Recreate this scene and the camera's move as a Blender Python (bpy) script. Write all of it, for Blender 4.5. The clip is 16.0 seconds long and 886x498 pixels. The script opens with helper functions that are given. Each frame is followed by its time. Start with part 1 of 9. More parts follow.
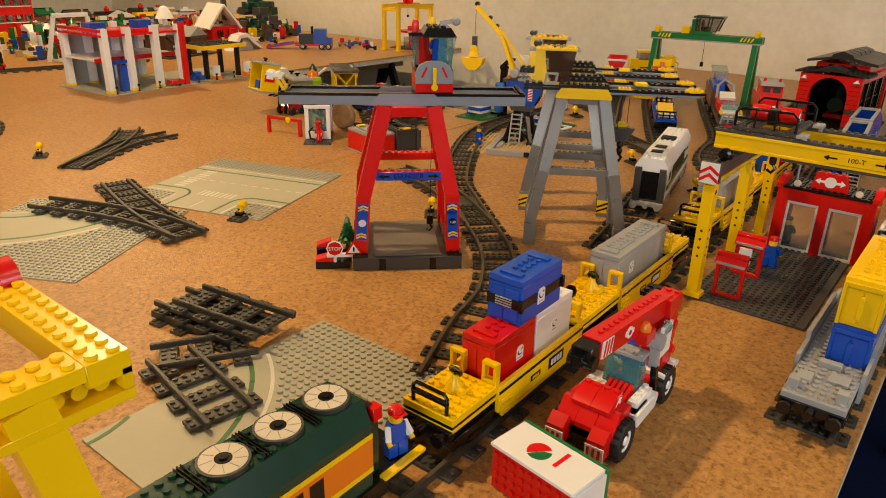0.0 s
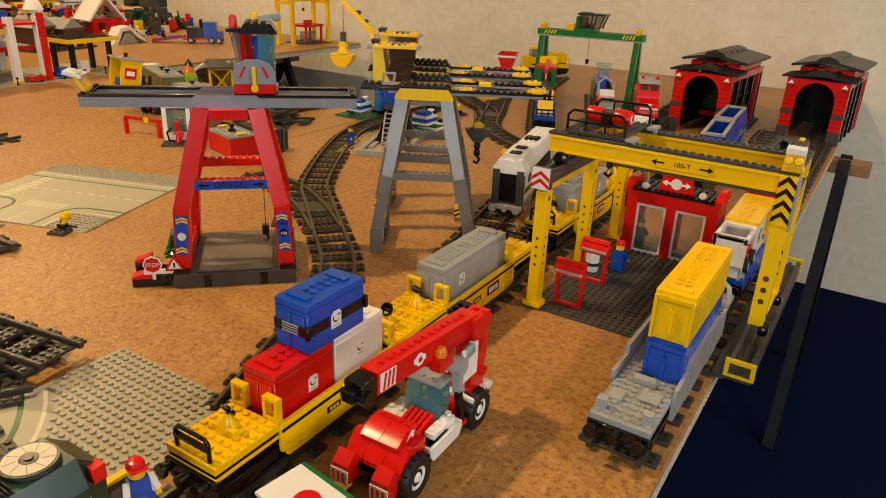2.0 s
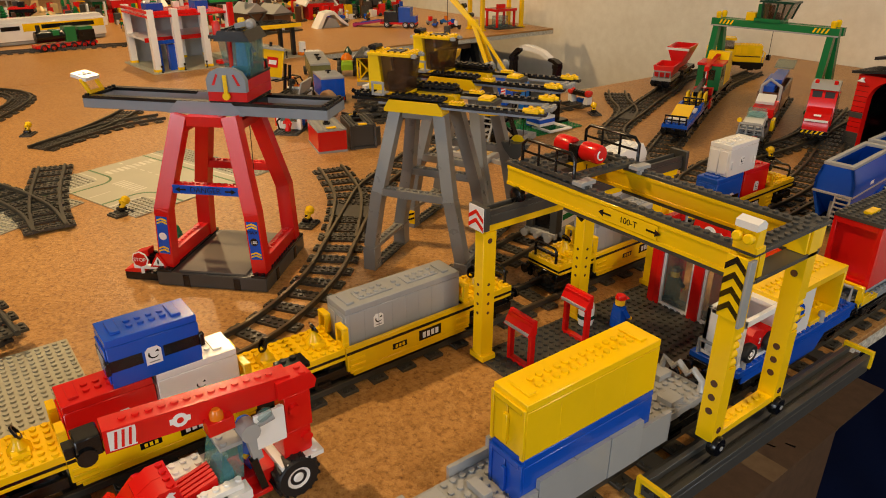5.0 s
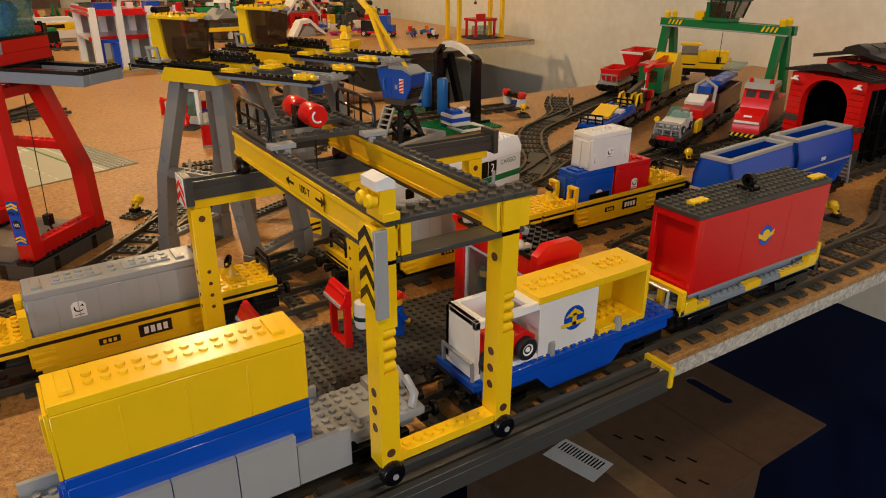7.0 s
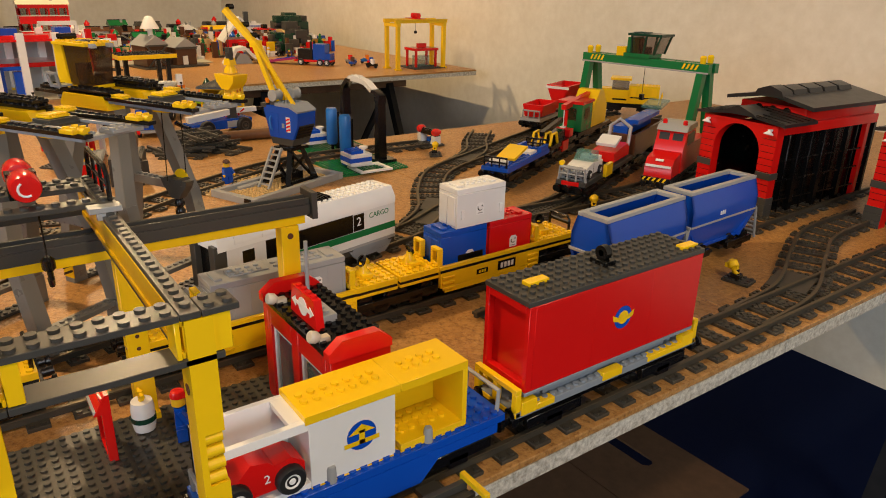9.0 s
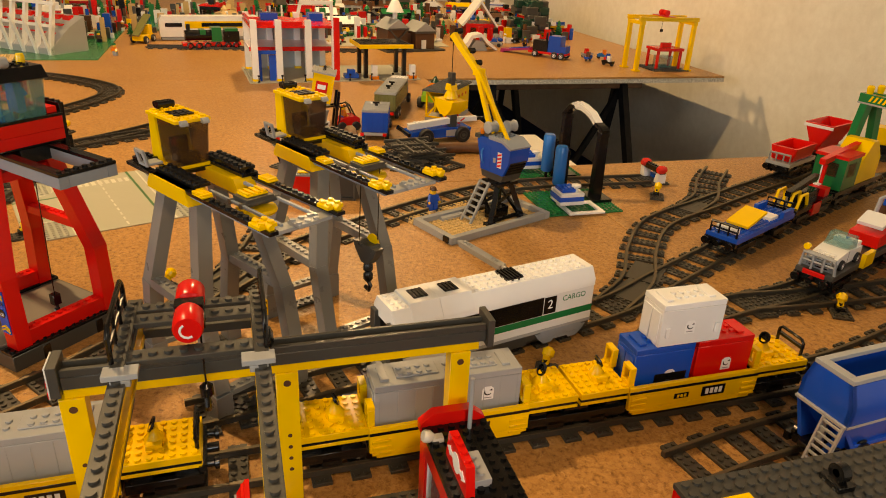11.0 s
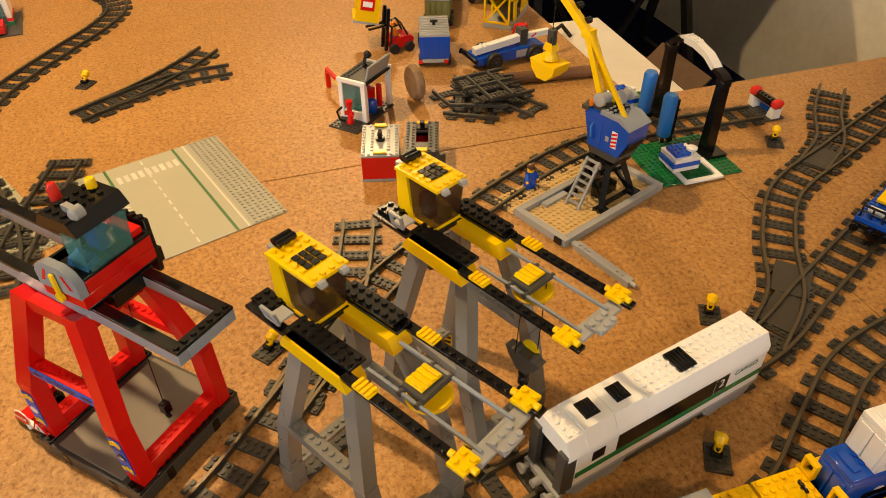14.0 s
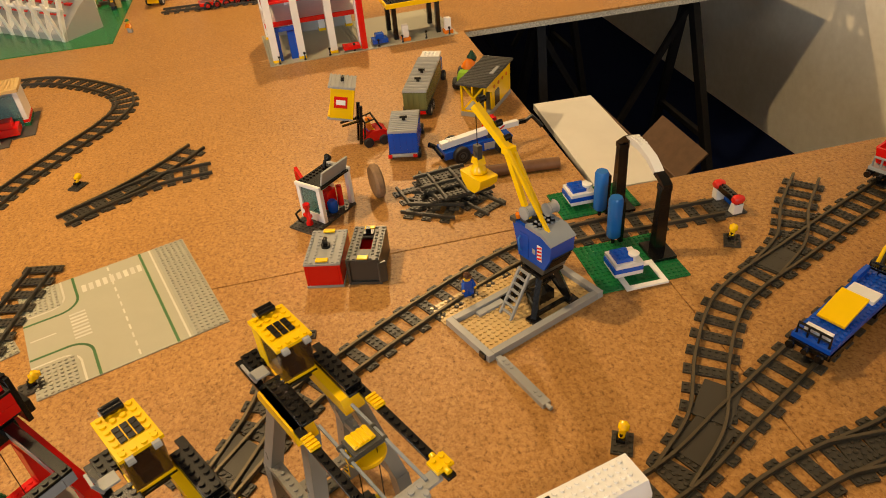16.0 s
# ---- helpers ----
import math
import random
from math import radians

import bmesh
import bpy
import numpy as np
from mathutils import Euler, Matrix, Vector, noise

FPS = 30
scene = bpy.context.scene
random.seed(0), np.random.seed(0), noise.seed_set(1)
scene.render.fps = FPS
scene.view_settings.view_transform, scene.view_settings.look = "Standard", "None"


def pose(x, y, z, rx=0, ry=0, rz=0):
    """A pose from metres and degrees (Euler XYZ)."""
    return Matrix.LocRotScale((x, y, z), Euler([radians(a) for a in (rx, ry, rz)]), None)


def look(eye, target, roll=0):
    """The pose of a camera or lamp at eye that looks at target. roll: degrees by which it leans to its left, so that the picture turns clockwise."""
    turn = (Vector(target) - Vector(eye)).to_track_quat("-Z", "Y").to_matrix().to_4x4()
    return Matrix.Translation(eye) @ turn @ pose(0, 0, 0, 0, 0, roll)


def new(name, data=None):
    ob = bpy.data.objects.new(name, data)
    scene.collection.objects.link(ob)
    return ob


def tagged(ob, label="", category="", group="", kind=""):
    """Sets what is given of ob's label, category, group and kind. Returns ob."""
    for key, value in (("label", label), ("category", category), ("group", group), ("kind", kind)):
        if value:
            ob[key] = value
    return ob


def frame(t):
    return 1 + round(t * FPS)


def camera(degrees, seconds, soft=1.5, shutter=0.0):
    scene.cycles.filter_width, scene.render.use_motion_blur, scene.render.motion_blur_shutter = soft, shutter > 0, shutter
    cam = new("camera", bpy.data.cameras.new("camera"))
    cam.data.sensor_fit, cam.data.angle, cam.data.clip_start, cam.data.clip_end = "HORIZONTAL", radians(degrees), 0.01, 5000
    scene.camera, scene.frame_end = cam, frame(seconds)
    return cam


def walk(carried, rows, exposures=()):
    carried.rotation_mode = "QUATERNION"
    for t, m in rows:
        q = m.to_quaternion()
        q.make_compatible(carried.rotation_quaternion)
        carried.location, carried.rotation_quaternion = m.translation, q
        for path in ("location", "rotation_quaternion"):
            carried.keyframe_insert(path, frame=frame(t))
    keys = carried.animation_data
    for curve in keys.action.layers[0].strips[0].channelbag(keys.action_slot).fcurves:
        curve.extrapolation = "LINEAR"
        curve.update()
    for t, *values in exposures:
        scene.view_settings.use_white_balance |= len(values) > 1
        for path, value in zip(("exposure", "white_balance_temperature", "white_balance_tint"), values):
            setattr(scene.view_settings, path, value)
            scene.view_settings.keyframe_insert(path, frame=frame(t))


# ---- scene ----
cam = camera(65.0, 16.0, 1.0)
PATH = [
    (0, (0.0285, 0.0406, 0.354), (-1.1206, 1.4886, -0.411), 1.2),
    (0.5, (0.0524, 0.0553, 0.353), (-1.0413, 1.5761, -0.347), 1.1),
    (1, (0.0725, 0.0901, 0.342), (-0.9639, 1.6508, -0.36), 0.9),
    (1.5, (0.0709, 0.1313, 0.351), (-0.9313, 1.694, -0.392), 1.8),
    (2, (0.0849, 0.1485, 0.355), (-0.8963, 1.711, -0.418), 2.3),
    (2.5, (0.094, 0.167, 0.355), (-0.9039, 1.7004, -0.453), 3.0),
    (3, (0.1125, 0.2281, 0.354), (-0.9701, 1.6812, -0.491), 3.2),
    (3.5, (0.1569, 0.3016, 0.362), (-1.0698, 1.6549, -0.452), 1.8),
    (3.7, (0.1693, 0.3259, 0.358), (-1.1007, 1.6407, -0.452), 1.1),
    (5.8, (0.2755, 0.5161, 0.394), (-1.2173, 1.5122, -0.488), 0.5),
    (6, (0.2827, 0.5538, 0.364), (-1.2094, 1.5448, -0.526), 0.5),
    (6.5, (0.2969, 0.6261, 0.336), (-1.2055, 1.6307, -0.52), 0.7),
    (7, (0.3195, 0.6708, 0.313), (-1.2153, 1.6864, -0.468), 0.4),
    (7.5, (0.3278, 0.7094, 0.307), (-1.1902, 1.7731, -0.445), 1.3),
    (8, (0.3244, 0.7557, 0.303), (-1.1718, 1.8652, -0.425), 1.4),
    (8.2, (0.3234, 0.7718, 0.304), (-1.1726, 1.8863, -0.419), 1.5),
    (10.3, (0.2389, 0.9049, 0.384), (-1.4065, 1.7566, -0.37), 1.3),
    (10.5, (0.2289, 0.9055, 0.396), (-1.4545, 1.6552, -0.381), 2.1),
    (11, (0.2116, 0.9005, 0.409), (-1.5287, 1.4461, -0.413), 2.9),
    (11.5, (0.1963, 0.8953, 0.44), (-1.5584, 1.2966, -0.433), 1.9),
    (12, (0.1622, 0.8953, 0.466), (-1.5846, 1.208, -0.456), 1.6),
    (12.5, (0.0954, 0.8832, 0.476), (-1.6205, 1.1419, -0.518), 0.9),
    (13, (0.0456, 0.87, 0.5), (-1.6039, 1.152, -0.595), -1.5),
    (13.5, (-0.0055, 0.8529, 0.532), (-1.5539, 1.2192, -0.679), -1.0),
    (14, (-0.0497, 0.8335, 0.571), (-1.5228, 1.2895, -0.703), -0.5),
    (14.5, (-0.0739, 0.8479, 0.589), (-1.5166, 1.3262, -0.711), -1.7),
    (15, (-0.0908, 0.901, 0.613), (-1.5662, 1.3181, -0.67), -2.6),
    (15.5, (-0.0905, 0.958, 0.637), (-1.6313, 1.2838, -0.595), -3.7),
    (16, (-0.0504, 1.0288, 0.644), (-1.6432, 1.3196, -0.53), -5.1),
]
walk(cam, [(t, look(eye, target, roll)) for t, eye, target, roll in PATH],
     ((0, -0.15, 6950, 10), (3.5, -0.15, 6950, 9), (6, -0.22, 6600, 11), (7.5, -0.26, 6400, 12), (8.2, -0.10, 6350, 12),
      (10.5, 0.06, 7350, 10), (11.5, 0.06, 7700, 11), (13, 0.13, 7150, 10), (14, 0.14, 7000, 10), (15, 0.07, 6950, 9), (16, 0.04, 6900, 9)))

# ---- light ----
scene.view_settings.exposure = 0.0
world = bpy.data.worlds.new("room_air")
scene.world = world
world.use_nodes = True
world.node_tree.nodes["Background"].inputs[0].default_value = (1.0, 0.72, 0.46, 1)
world.node_tree.nodes["Background"].inputs[1].default_value = 0.01


def lamp(name, at, watts, size, rgb):
    d = bpy.data.lights.new(name, "AREA")
    d.shape, d.size, d.energy, d.color = "DISK", size, watts, rgb
    ob = new(name, d)
    ob.matrix_world = look(at, (at[0] + 0.15, at[1] + 0.15, 0))
    return ob


lamp("ceiling_lamp_light", (-1.15, 0.25, 1.62), 31, 0.08, (1.0, 0.71, 0.385))
lamp("ceiling_lamp_light", (-2.95, 1.35, 1.62), 34, 0.06, (1.0, 0.71, 0.385))
# fill added over the table's right side; no third ceiling lamp is known
lamp("ceiling_lamp_light", (0.95, 0.95, 1.62), 15, 0.16, (1.0, 0.74, 0.48))
# Cool fill lights, added for faces towards -y and +x; no source is seen.
cool_fill = bpy.data.lights.new("window_daylight", "AREA")
cool_fill.shape, cool_fill.size, cool_fill.size_y, cool_fill.energy, cool_fill.color = "RECTANGLE", 1.5, 1.1, 58, (0.82, 0.90, 1.0)
cool_fill2 = bpy.data.lights.new("window_daylight", "AREA")
cool_fill2.shape, cool_fill2.size, cool_fill2.size_y, cool_fill2.energy, cool_fill2.color = "RECTANGLE", 1.1, 0.85, 28, (0.82, 0.90, 1.0)
new("window_daylight", cool_fill2).matrix_world = look((2.57, 0.7, 1.02), (-0.1, 0.9, 0.05))
new("window_daylight", cool_fill).matrix_world = look((0.9, -2.57, 0.75), (-0.1, 0.8, 0.1))

# ---- materials ----
MATS = {}


def nodes_of(name):
    m = bpy.data.materials.new(name)
    m.use_nodes = True
    nt = m.node_tree
    return m, nt, nt.nodes["Principled BSDF"]


def node(nt, kind, **inputs):
    n = nt.nodes.new(kind)
    for k, v in inputs.items():
        n.inputs[k].default_value = v
    return n


def noise_tex(nt, scale, detail=4.0, rough=0.6):
    c = nt.nodes.new("ShaderNodeTexCoord")
    n = nt.nodes.new("ShaderNodeTexNoise")
    n.inputs["Scale"].default_value = scale
    n.inputs["Detail"].default_value = detail
    n.inputs["Roughness"].default_value = rough
    nt.links.new(c.outputs["Object"], n.inputs["Vector"])
    return n


def ramp(nt, src, stops):
    r = nt.nodes.new("ShaderNodeValToRGB")
    while len(r.color_ramp.elements) < len(stops):
        r.color_ramp.elements.new(0.5)
    for e, (p, c) in zip(r.color_ramp.elements, stops):
        e.position, e.color = p, (*c, 1)
    nt.links.new(src, r.inputs[0])
    return r


def tint(rgb, k):
    return tuple(min(1.0, max(0.0, c * k)) for c in rgb)


def plastic(name, rgb, rough=0.21, alpha=1.0, metal=0.0):
    """Moulded toy plastic: smooth and glossy, faintly dusty and scuffed, each piece a little different."""
    m, nt, b = nodes_of(name)
    info = nt.nodes.new("ShaderNodeObjectInfo")
    n = noise_tex(nt, 28.0, 3.0)
    r = ramp(nt, n.outputs["Fac"], [(0.3, tint(rgb, 0.97)), (0.7, tint(rgb, 1.02))])
    hsv = nt.nodes.new("ShaderNodeHueSaturation")
    mp = nt.nodes.new("ShaderNodeMapRange")
    mp.inputs["To Min"].default_value, mp.inputs["To Max"].default_value = 0.92, 1.07
    nt.links.new(info.outputs["Random"], mp.inputs["Value"])
    nt.links.new(mp.outputs["Result"], hsv.inputs["Value"])
    nt.links.new(r.outputs[0], hsv.inputs["Color"])
    nt.links.new(hsv.outputs[0], b.inputs["Base Color"])
    n2 = noise_tex(nt, 55.0, 4.0)
    r2 = nt.nodes.new("ShaderNodeMapRange")
    r2.inputs["To Min"].default_value, r2.inputs["To Max"].default_value = rough - 0.05, rough + 0.10
    nt.links.new(n2.outputs["Fac"], r2.inputs["Value"])
    nt.links.new(r2.outputs["Result"], b.inputs["Roughness"])
    b.inputs["Metallic"].default_value = metal
    b.inputs["Specular IOR Level"].default_value = 0.5
    if alpha < 1:
        b.inputs["Alpha"].default_value = alpha
    MATS[name] = m
    return m


RED = plastic("red_plastic", (0.66, 0.008, 0.006))
YEL = plastic("yellow_plastic", (0.90, 0.56, 0.006))
BLU = plastic("blue_plastic", (0.004, 0.07, 0.46))
GRN = plastic("green_plastic", (0.010, 0.16, 0.045))
LIM = plastic("lime_plastic", (0.25, 0.50, 0.03))
BLK = plastic("black_plastic", (0.0035, 0.0035, 0.0035), 0.22)
WHT = plastic("white_plastic", (0.80, 0.79, 0.75))
LGR = plastic("light_grey_plastic", (0.34, 0.345, 0.335))
CRG = plastic("old_grey_plastic", (0.195, 0.188, 0.166), 0.27)
BTL = plastic("brown_grey_tile", (0.15, 0.128, 0.10), 0.5)
BGR = plastic("blue_grey_plastic", (0.25, 0.28, 0.31))
DGR = plastic("dark_grey_plastic", (0.052, 0.050, 0.043), 0.34)
TRK = plastic("track_grey_plastic", (0.044, 0.038, 0.027), 0.42)
TAN = plastic("tan_plastic", (0.60, 0.42, 0.18))
BRN = plastic("brown_plastic", (0.10, 0.045, 0.022))
ORG = plastic("orange_plastic", (0.75, 0.19, 0.01))
DGN = plastic("dark_green_plastic", (0.008, 0.045, 0.026))
OLV = plastic("olive_plastic", (0.17, 0.17, 0.06))
SKY = plastic("medium_blue_plastic", (0.018, 0.15, 0.50))
SKN = plastic("figure_yellow_plastic", (0.85, 0.50, 0.02))
MET = plastic("rail_metal", (0.16, 0.13, 0.085), 0.46, 1.0, 0.8)
GLS = plastic("tinted_clear_plastic", (0.09, 0.28, 0.25), 0.1, 0.38)
CLR = plastic("clear_plastic", (0.30, 0.34, 0.28), 0.08, 0.16)
ROF = plastic("roof_black_plastic", (0.020, 0.018, 0.018), 0.32)
SMK = plastic("smoke_clear_plastic", (0.070, 0.032, 0.015), 0.08, 0.5)
TRD = plastic("clear_red_plastic", (0.75, 0.03, 0.02), 0.15, 0.9)
CRM = plastic("cream_print", (0.62, 0.55, 0.42), 0.35)
RUB = plastic("black_rubber", (0.008, 0.008, 0.008), 0.55)


def cork_material():
    m, nt, b = nodes_of("cork_sheet")
    c = nt.nodes.new("ShaderNodeTexCoord")
    v = nt.nodes.new("ShaderNodeTexVoronoi")
    v.inputs["Scale"].default_value = 210.0
    w = noise_tex(nt, 60.0, 5.0, 0.65)
    mix = nt.nodes.new("ShaderNodeMixRGB")
    mix.inputs[0].default_value = 0.03
    nt.links.new(c.outputs["Object"], mix.inputs[1])
    nt.links.new(w.outputs["Color"], mix.inputs[2])
    nt.links.new(mix.outputs[0], v.inputs["Vector"])
    grain = ramp(nt, v.outputs["Color"], [(0.0, (0.36, 0.178, 0.050)), (0.35, (0.43, 0.222, 0.066)), (0.8, (0.50, 0.272, 0.090)), (1.0, (0.56, 0.325, 0.12))])
    fleck = noise_tex(nt, 170.0, 4.0, 0.72)
    fr = ramp(nt, fleck.outputs["Fac"], [(0.30, (0.26, 0.17, 0.11)), (0.42, (0.74, 0.68, 0.62)), (0.52, (1, 1, 1)), (0.70, (1.1, 1.09, 1.06))])
    big = noise_tex(nt, 3.5, 4.0)
    br_ = ramp(nt, big.outputs["Fac"], [(0.3, (0.88, 0.86, 0.84)), (0.7, (1.06, 1.05, 1.04))])
    m1 = nt.nodes.new("ShaderNodeMixRGB")
    m1.blend_type = "MULTIPLY"
    m1.inputs[0].default_value = 0.9
    nt.links.new(grain.outputs[0], m1.inputs[1])
    nt.links.new(fr.outputs[0], m1.inputs[2])
    m2 = nt.nodes.new("ShaderNodeMixRGB")
    m2.blend_type = "MULTIPLY"
    m2.inputs[0].default_value = 1.0
    nt.links.new(m1.outputs[0], m2.inputs[1])
    nt.links.new(br_.outputs[0], m2.inputs[2])
    nt.links.new(m2.outputs[0], b.inputs["Base Color"])
    b.inputs["Roughness"].default_value = 0.36
    b.inputs["Specular IOR Level"].default_value = 0.35
    bump = node(nt, "ShaderNodeBump", Strength=0.35, Distance=0.0012)
    nt.links.new(v.outputs["Distance"], bump.inputs["Height"])
    nt.links.new(bump.outputs[0], b.inputs["Normal"])
    return m


def mottled(name, a, bb, scale, rough=0.8, bump=0.2, dist=0.002, detail=6.0, spots=None):
    m, nt, b = nodes_of(name)
    n = noise_tex(nt, scale, detail, 0.62)
    r = ramp(nt, n.outputs["Fac"], [(0.32, a), (0.68, bb)])
    out = r.outputs[0]
    if spots:
        s = noise_tex(nt, scale * 0.13, 3.0)
        r2 = ramp(nt, s.outputs["Fac"], [(0.3, spots), (0.7, (1, 1, 1))])
        mx = nt.nodes.new("ShaderNodeMixRGB")
        mx.blend_type, mx.inputs[0].default_value = "MULTIPLY", 1.0
        nt.links.new(out, mx.inputs[1])
        nt.links.new(r2.outputs[0], mx.inputs[2])
        out = mx.outputs[0]
    nt.links.new(out, b.inputs["Base Color"])
    b.inputs["Roughness"].default_value = rough
    bp = node(nt, "ShaderNodeBump", Strength=bump, Distance=dist)
    nt.links.new(n.outputs["Fac"], bp.inputs["Height"])
    nt.links.new(bp.outputs[0], b.inputs["Normal"])
    return m


CORK = cork_material()
EDGE = mottled("raw_board_edge", (0.30, 0.27, 0.21), (0.72, 0.68, 0.58), 240.0, 0.9, 0.8, 0.003)
WALL = mottled("painted_plaster", (0.79, 0.735, 0.61), (0.86, 0.81, 0.69), 34.0, 0.85, 0.35, 0.004, spots=(0.9, 0.88, 0.85))
CARPET = mottled("navy_carpet", (0.0010, 0.0036, 0.020), (0.0030, 0.0090, 0.045), 380.0, 0.95, 0.6, 0.004)
CARPET.node_tree.nodes["Principled BSDF"].inputs["Specular IOR Level"].default_value = 0.08
CARD = mottled("brown_cardboard", (0.085, 0.044, 0.02), (0.12, 0.062, 0.029), 40.0, 0.75, 0.08, 0.001)
BOARD = mottled("white_laminate", (0.66, 0.63, 0.56), (0.72, 0.69, 0.62), 9.0, 0.4, 0.03)
WOOD = mottled("dark_wood", (0.10, 0.045, 0.02), (0.20, 0.095, 0.04), 22.0, 0.45, 0.1)
OAK = mottled("brown_wood", (0.22, 0.11, 0.035), (0.34, 0.19, 0.07), 18.0, 0.5, 0.1)
IRON = mottled("black_steel", (0.004, 0.004, 0.005), (0.010, 0.009, 0.010), 60.0, 0.55, 0.05)
IRON.node_tree.nodes["Principled BSDF"].inputs["Specular IOR Level"].default_value = 0.2
ROADP = plastic("printed_road_grey", (0.40, 0.38, 0.275), 0.42)
PRW = plastic("printed_white", (0.60, 0.575, 0.47), 0.42)
PLT = plastic("baseplate_grey", (0.39, 0.375, 0.285), 0.4)
PGN = plastic("printed_green", (0.055, 0.16, 0.05), 0.42)
# Unseen ceiling and side walls: grey kept dark so they bounce less light.
DIM = mottled("matt_ceiling_paint", (0.34, 0.32, 0.28), (0.40, 0.37, 0.33), 8.0, 0.9, 0.1)
PAPER = mottled("printed_paper", (0.62, 0.60, 0.55), (0.7, 0.68, 0.62), 30.0, 0.6, 0.02)

# ---- mesh helpers: all sizes below are millimetres in the thing's own frame ----
CUBE = [(0, 1, 3, 2), (4, 6, 7, 5), (0, 4, 5, 1), (2, 3, 7, 6), (0, 2, 6, 4), (1, 5, 7, 3)]


def op_b(V, F, x0, y0, z0, x1, y1, z1, c=0.3):
    lo, hi = (min(x0, x1), min(y0, y1), min(z0, z1)), (max(x0, x1), max(y0, y1), max(z0, z1))
    c = min(c, 0.3 * min(hi[i] - lo[i] for i in range(3)))
    k = len(V)
    if c <= 0.02:
        V += [(x, y, z) for x in (lo[0], hi[0]) for y in (lo[1], hi[1]) for z in (lo[2], hi[2])]
        F += [tuple(k + i for i in f) for f in CUBE]
        return
    ids = {}
    for sx in (0, 1):
        for sy in (0, 1):
            for sz in (0, 1):
                p = [(lo, hi)[s][i] for i, s in enumerate((sx, sy, sz))]
                for ax in range(3):
                    q = list(p)
                    for i, s in enumerate((sx, sy, sz)):
                        if i != ax:
                            q[i] += c * (1 - 2 * s)
                    ids[sx, sy, sz, ax] = len(V)
                    V.append(tuple(q))
    for ax in range(3):
        o = [i for i in range(3) if i != ax]
        for s in (0, 1):
            ring = []
            for a, b2 in ((0, 0), (1, 0), (1, 1), (0, 1)):
                key = [0, 0, 0]
                key[ax], key[o[0]], key[o[1]] = s, a, b2
                ring.append(ids[(*key, ax)])
            F.append(tuple(ring))
        for a in (0, 1):
            for b2 in (0, 1):
                k0, k1 = [0, 0, 0], [0, 0, 0]
                k0[ax], k1[ax] = 0, 1
                k0[o[0]] = k1[o[0]] = a
                k0[o[1]] = k1[o[1]] = b2
                F.append((ids[(*k0, o[0])], ids[(*k1, o[0])], ids[(*k1, o[1])], ids[(*k0, o[1])]))
    for sx in (0, 1):
        for sy in (0, 1):
            for sz in (0, 1):
                F.append(tuple(ids[sx, sy, sz, ax] for ax in range(3)))


def op_c(V, F, p0, p1, r, n=12, r2=None):
    p0, p1 = Vector(p0), Vector(p1)
    r2 = r if r2 is None else r2
    d = (p1 - p0).normalized()
    u = d.orthogonal().normalized()
    w = d.cross(u)
    k = len(V)
    for p, rr in ((p0, r), (p1, r2)):
        for i in range(n):
            a = 2 * math.pi * i / n
            V.append(tuple(p + (u * math.cos(a) + w * math.sin(a)) * rr))
    for i in range(n):
        j = (i + 1) % n
        F.append((k + i, k + j, k + n + j, k + n + i))
    F.append(tuple(k + i for i in reversed(range(n))))
    F.append(tuple(k + n + i for i in range(n)))


def op_s(V, F, x, y, nx, ny, z, n=10, pitch=8.0):
    for i in range(nx):
        for j in range(ny):
            cx, cy, k = x + i * pitch, y + j * pitch, len(V)
            for zz in (z - 0.05, z + 1.7):
                for a in range(n):
                    t = 2 * math.pi * (a + 0.5) / n
                    V.append((cx + 2.4 * math.cos(t), cy + 2.4 * math.sin(t), zz))
            for a in range(n):
                b2 = (a + 1) % n
                F.append((k + a, k + b2, k + n + b2, k + n + a))
            F.append(tuple(k + n + a for a in range(n)))


def op_x(V, F, axis, pts, a, b2):
    k, n = len(V), len(pts)
    for h in (a, b2):
        for p, q in pts:
            V.append({"x": (h, p, q), "y": (p, h, q), "z": (p, q, h)}[axis])
    for i in range(n):
        j = (i + 1) % n
        F.append((k + i, k + j, k + n + j, k + n + i))
    F.append(tuple(k + i for i in reversed(range(n))))
    F.append(tuple(k + n + i for i in range(n)))


def op_t(V, F, pts, r, n=8):
    pts = [Vector(p) for p in pts]
    k, m = len(V), len(pts)
    u = None
    for i, p in enumerate(pts):
        d = (pts[min(i + 1, m - 1)] - pts[max(i - 1, 0)]).normalized()
        u = d.orthogonal().normalized() if u is None else (u - d * u.dot(d)).normalized()
        w = d.cross(u)
        for a in range(n):
            t = 2 * math.pi * a / n
            V.append(tuple(p + (u * math.cos(t) + w * math.sin(t)) * r))
    for i in range(m - 1):
        for a in range(n):
            b2 = (a + 1) % n
            F.append((k + i * n + a, k + i * n + b2, k + (i + 1) * n + b2, k + (i + 1) * n + a))
    F.append(tuple(k + a for a in reversed(range(n))))
    F.append(tuple(k + (m - 1) * n + a for a in range(n)))


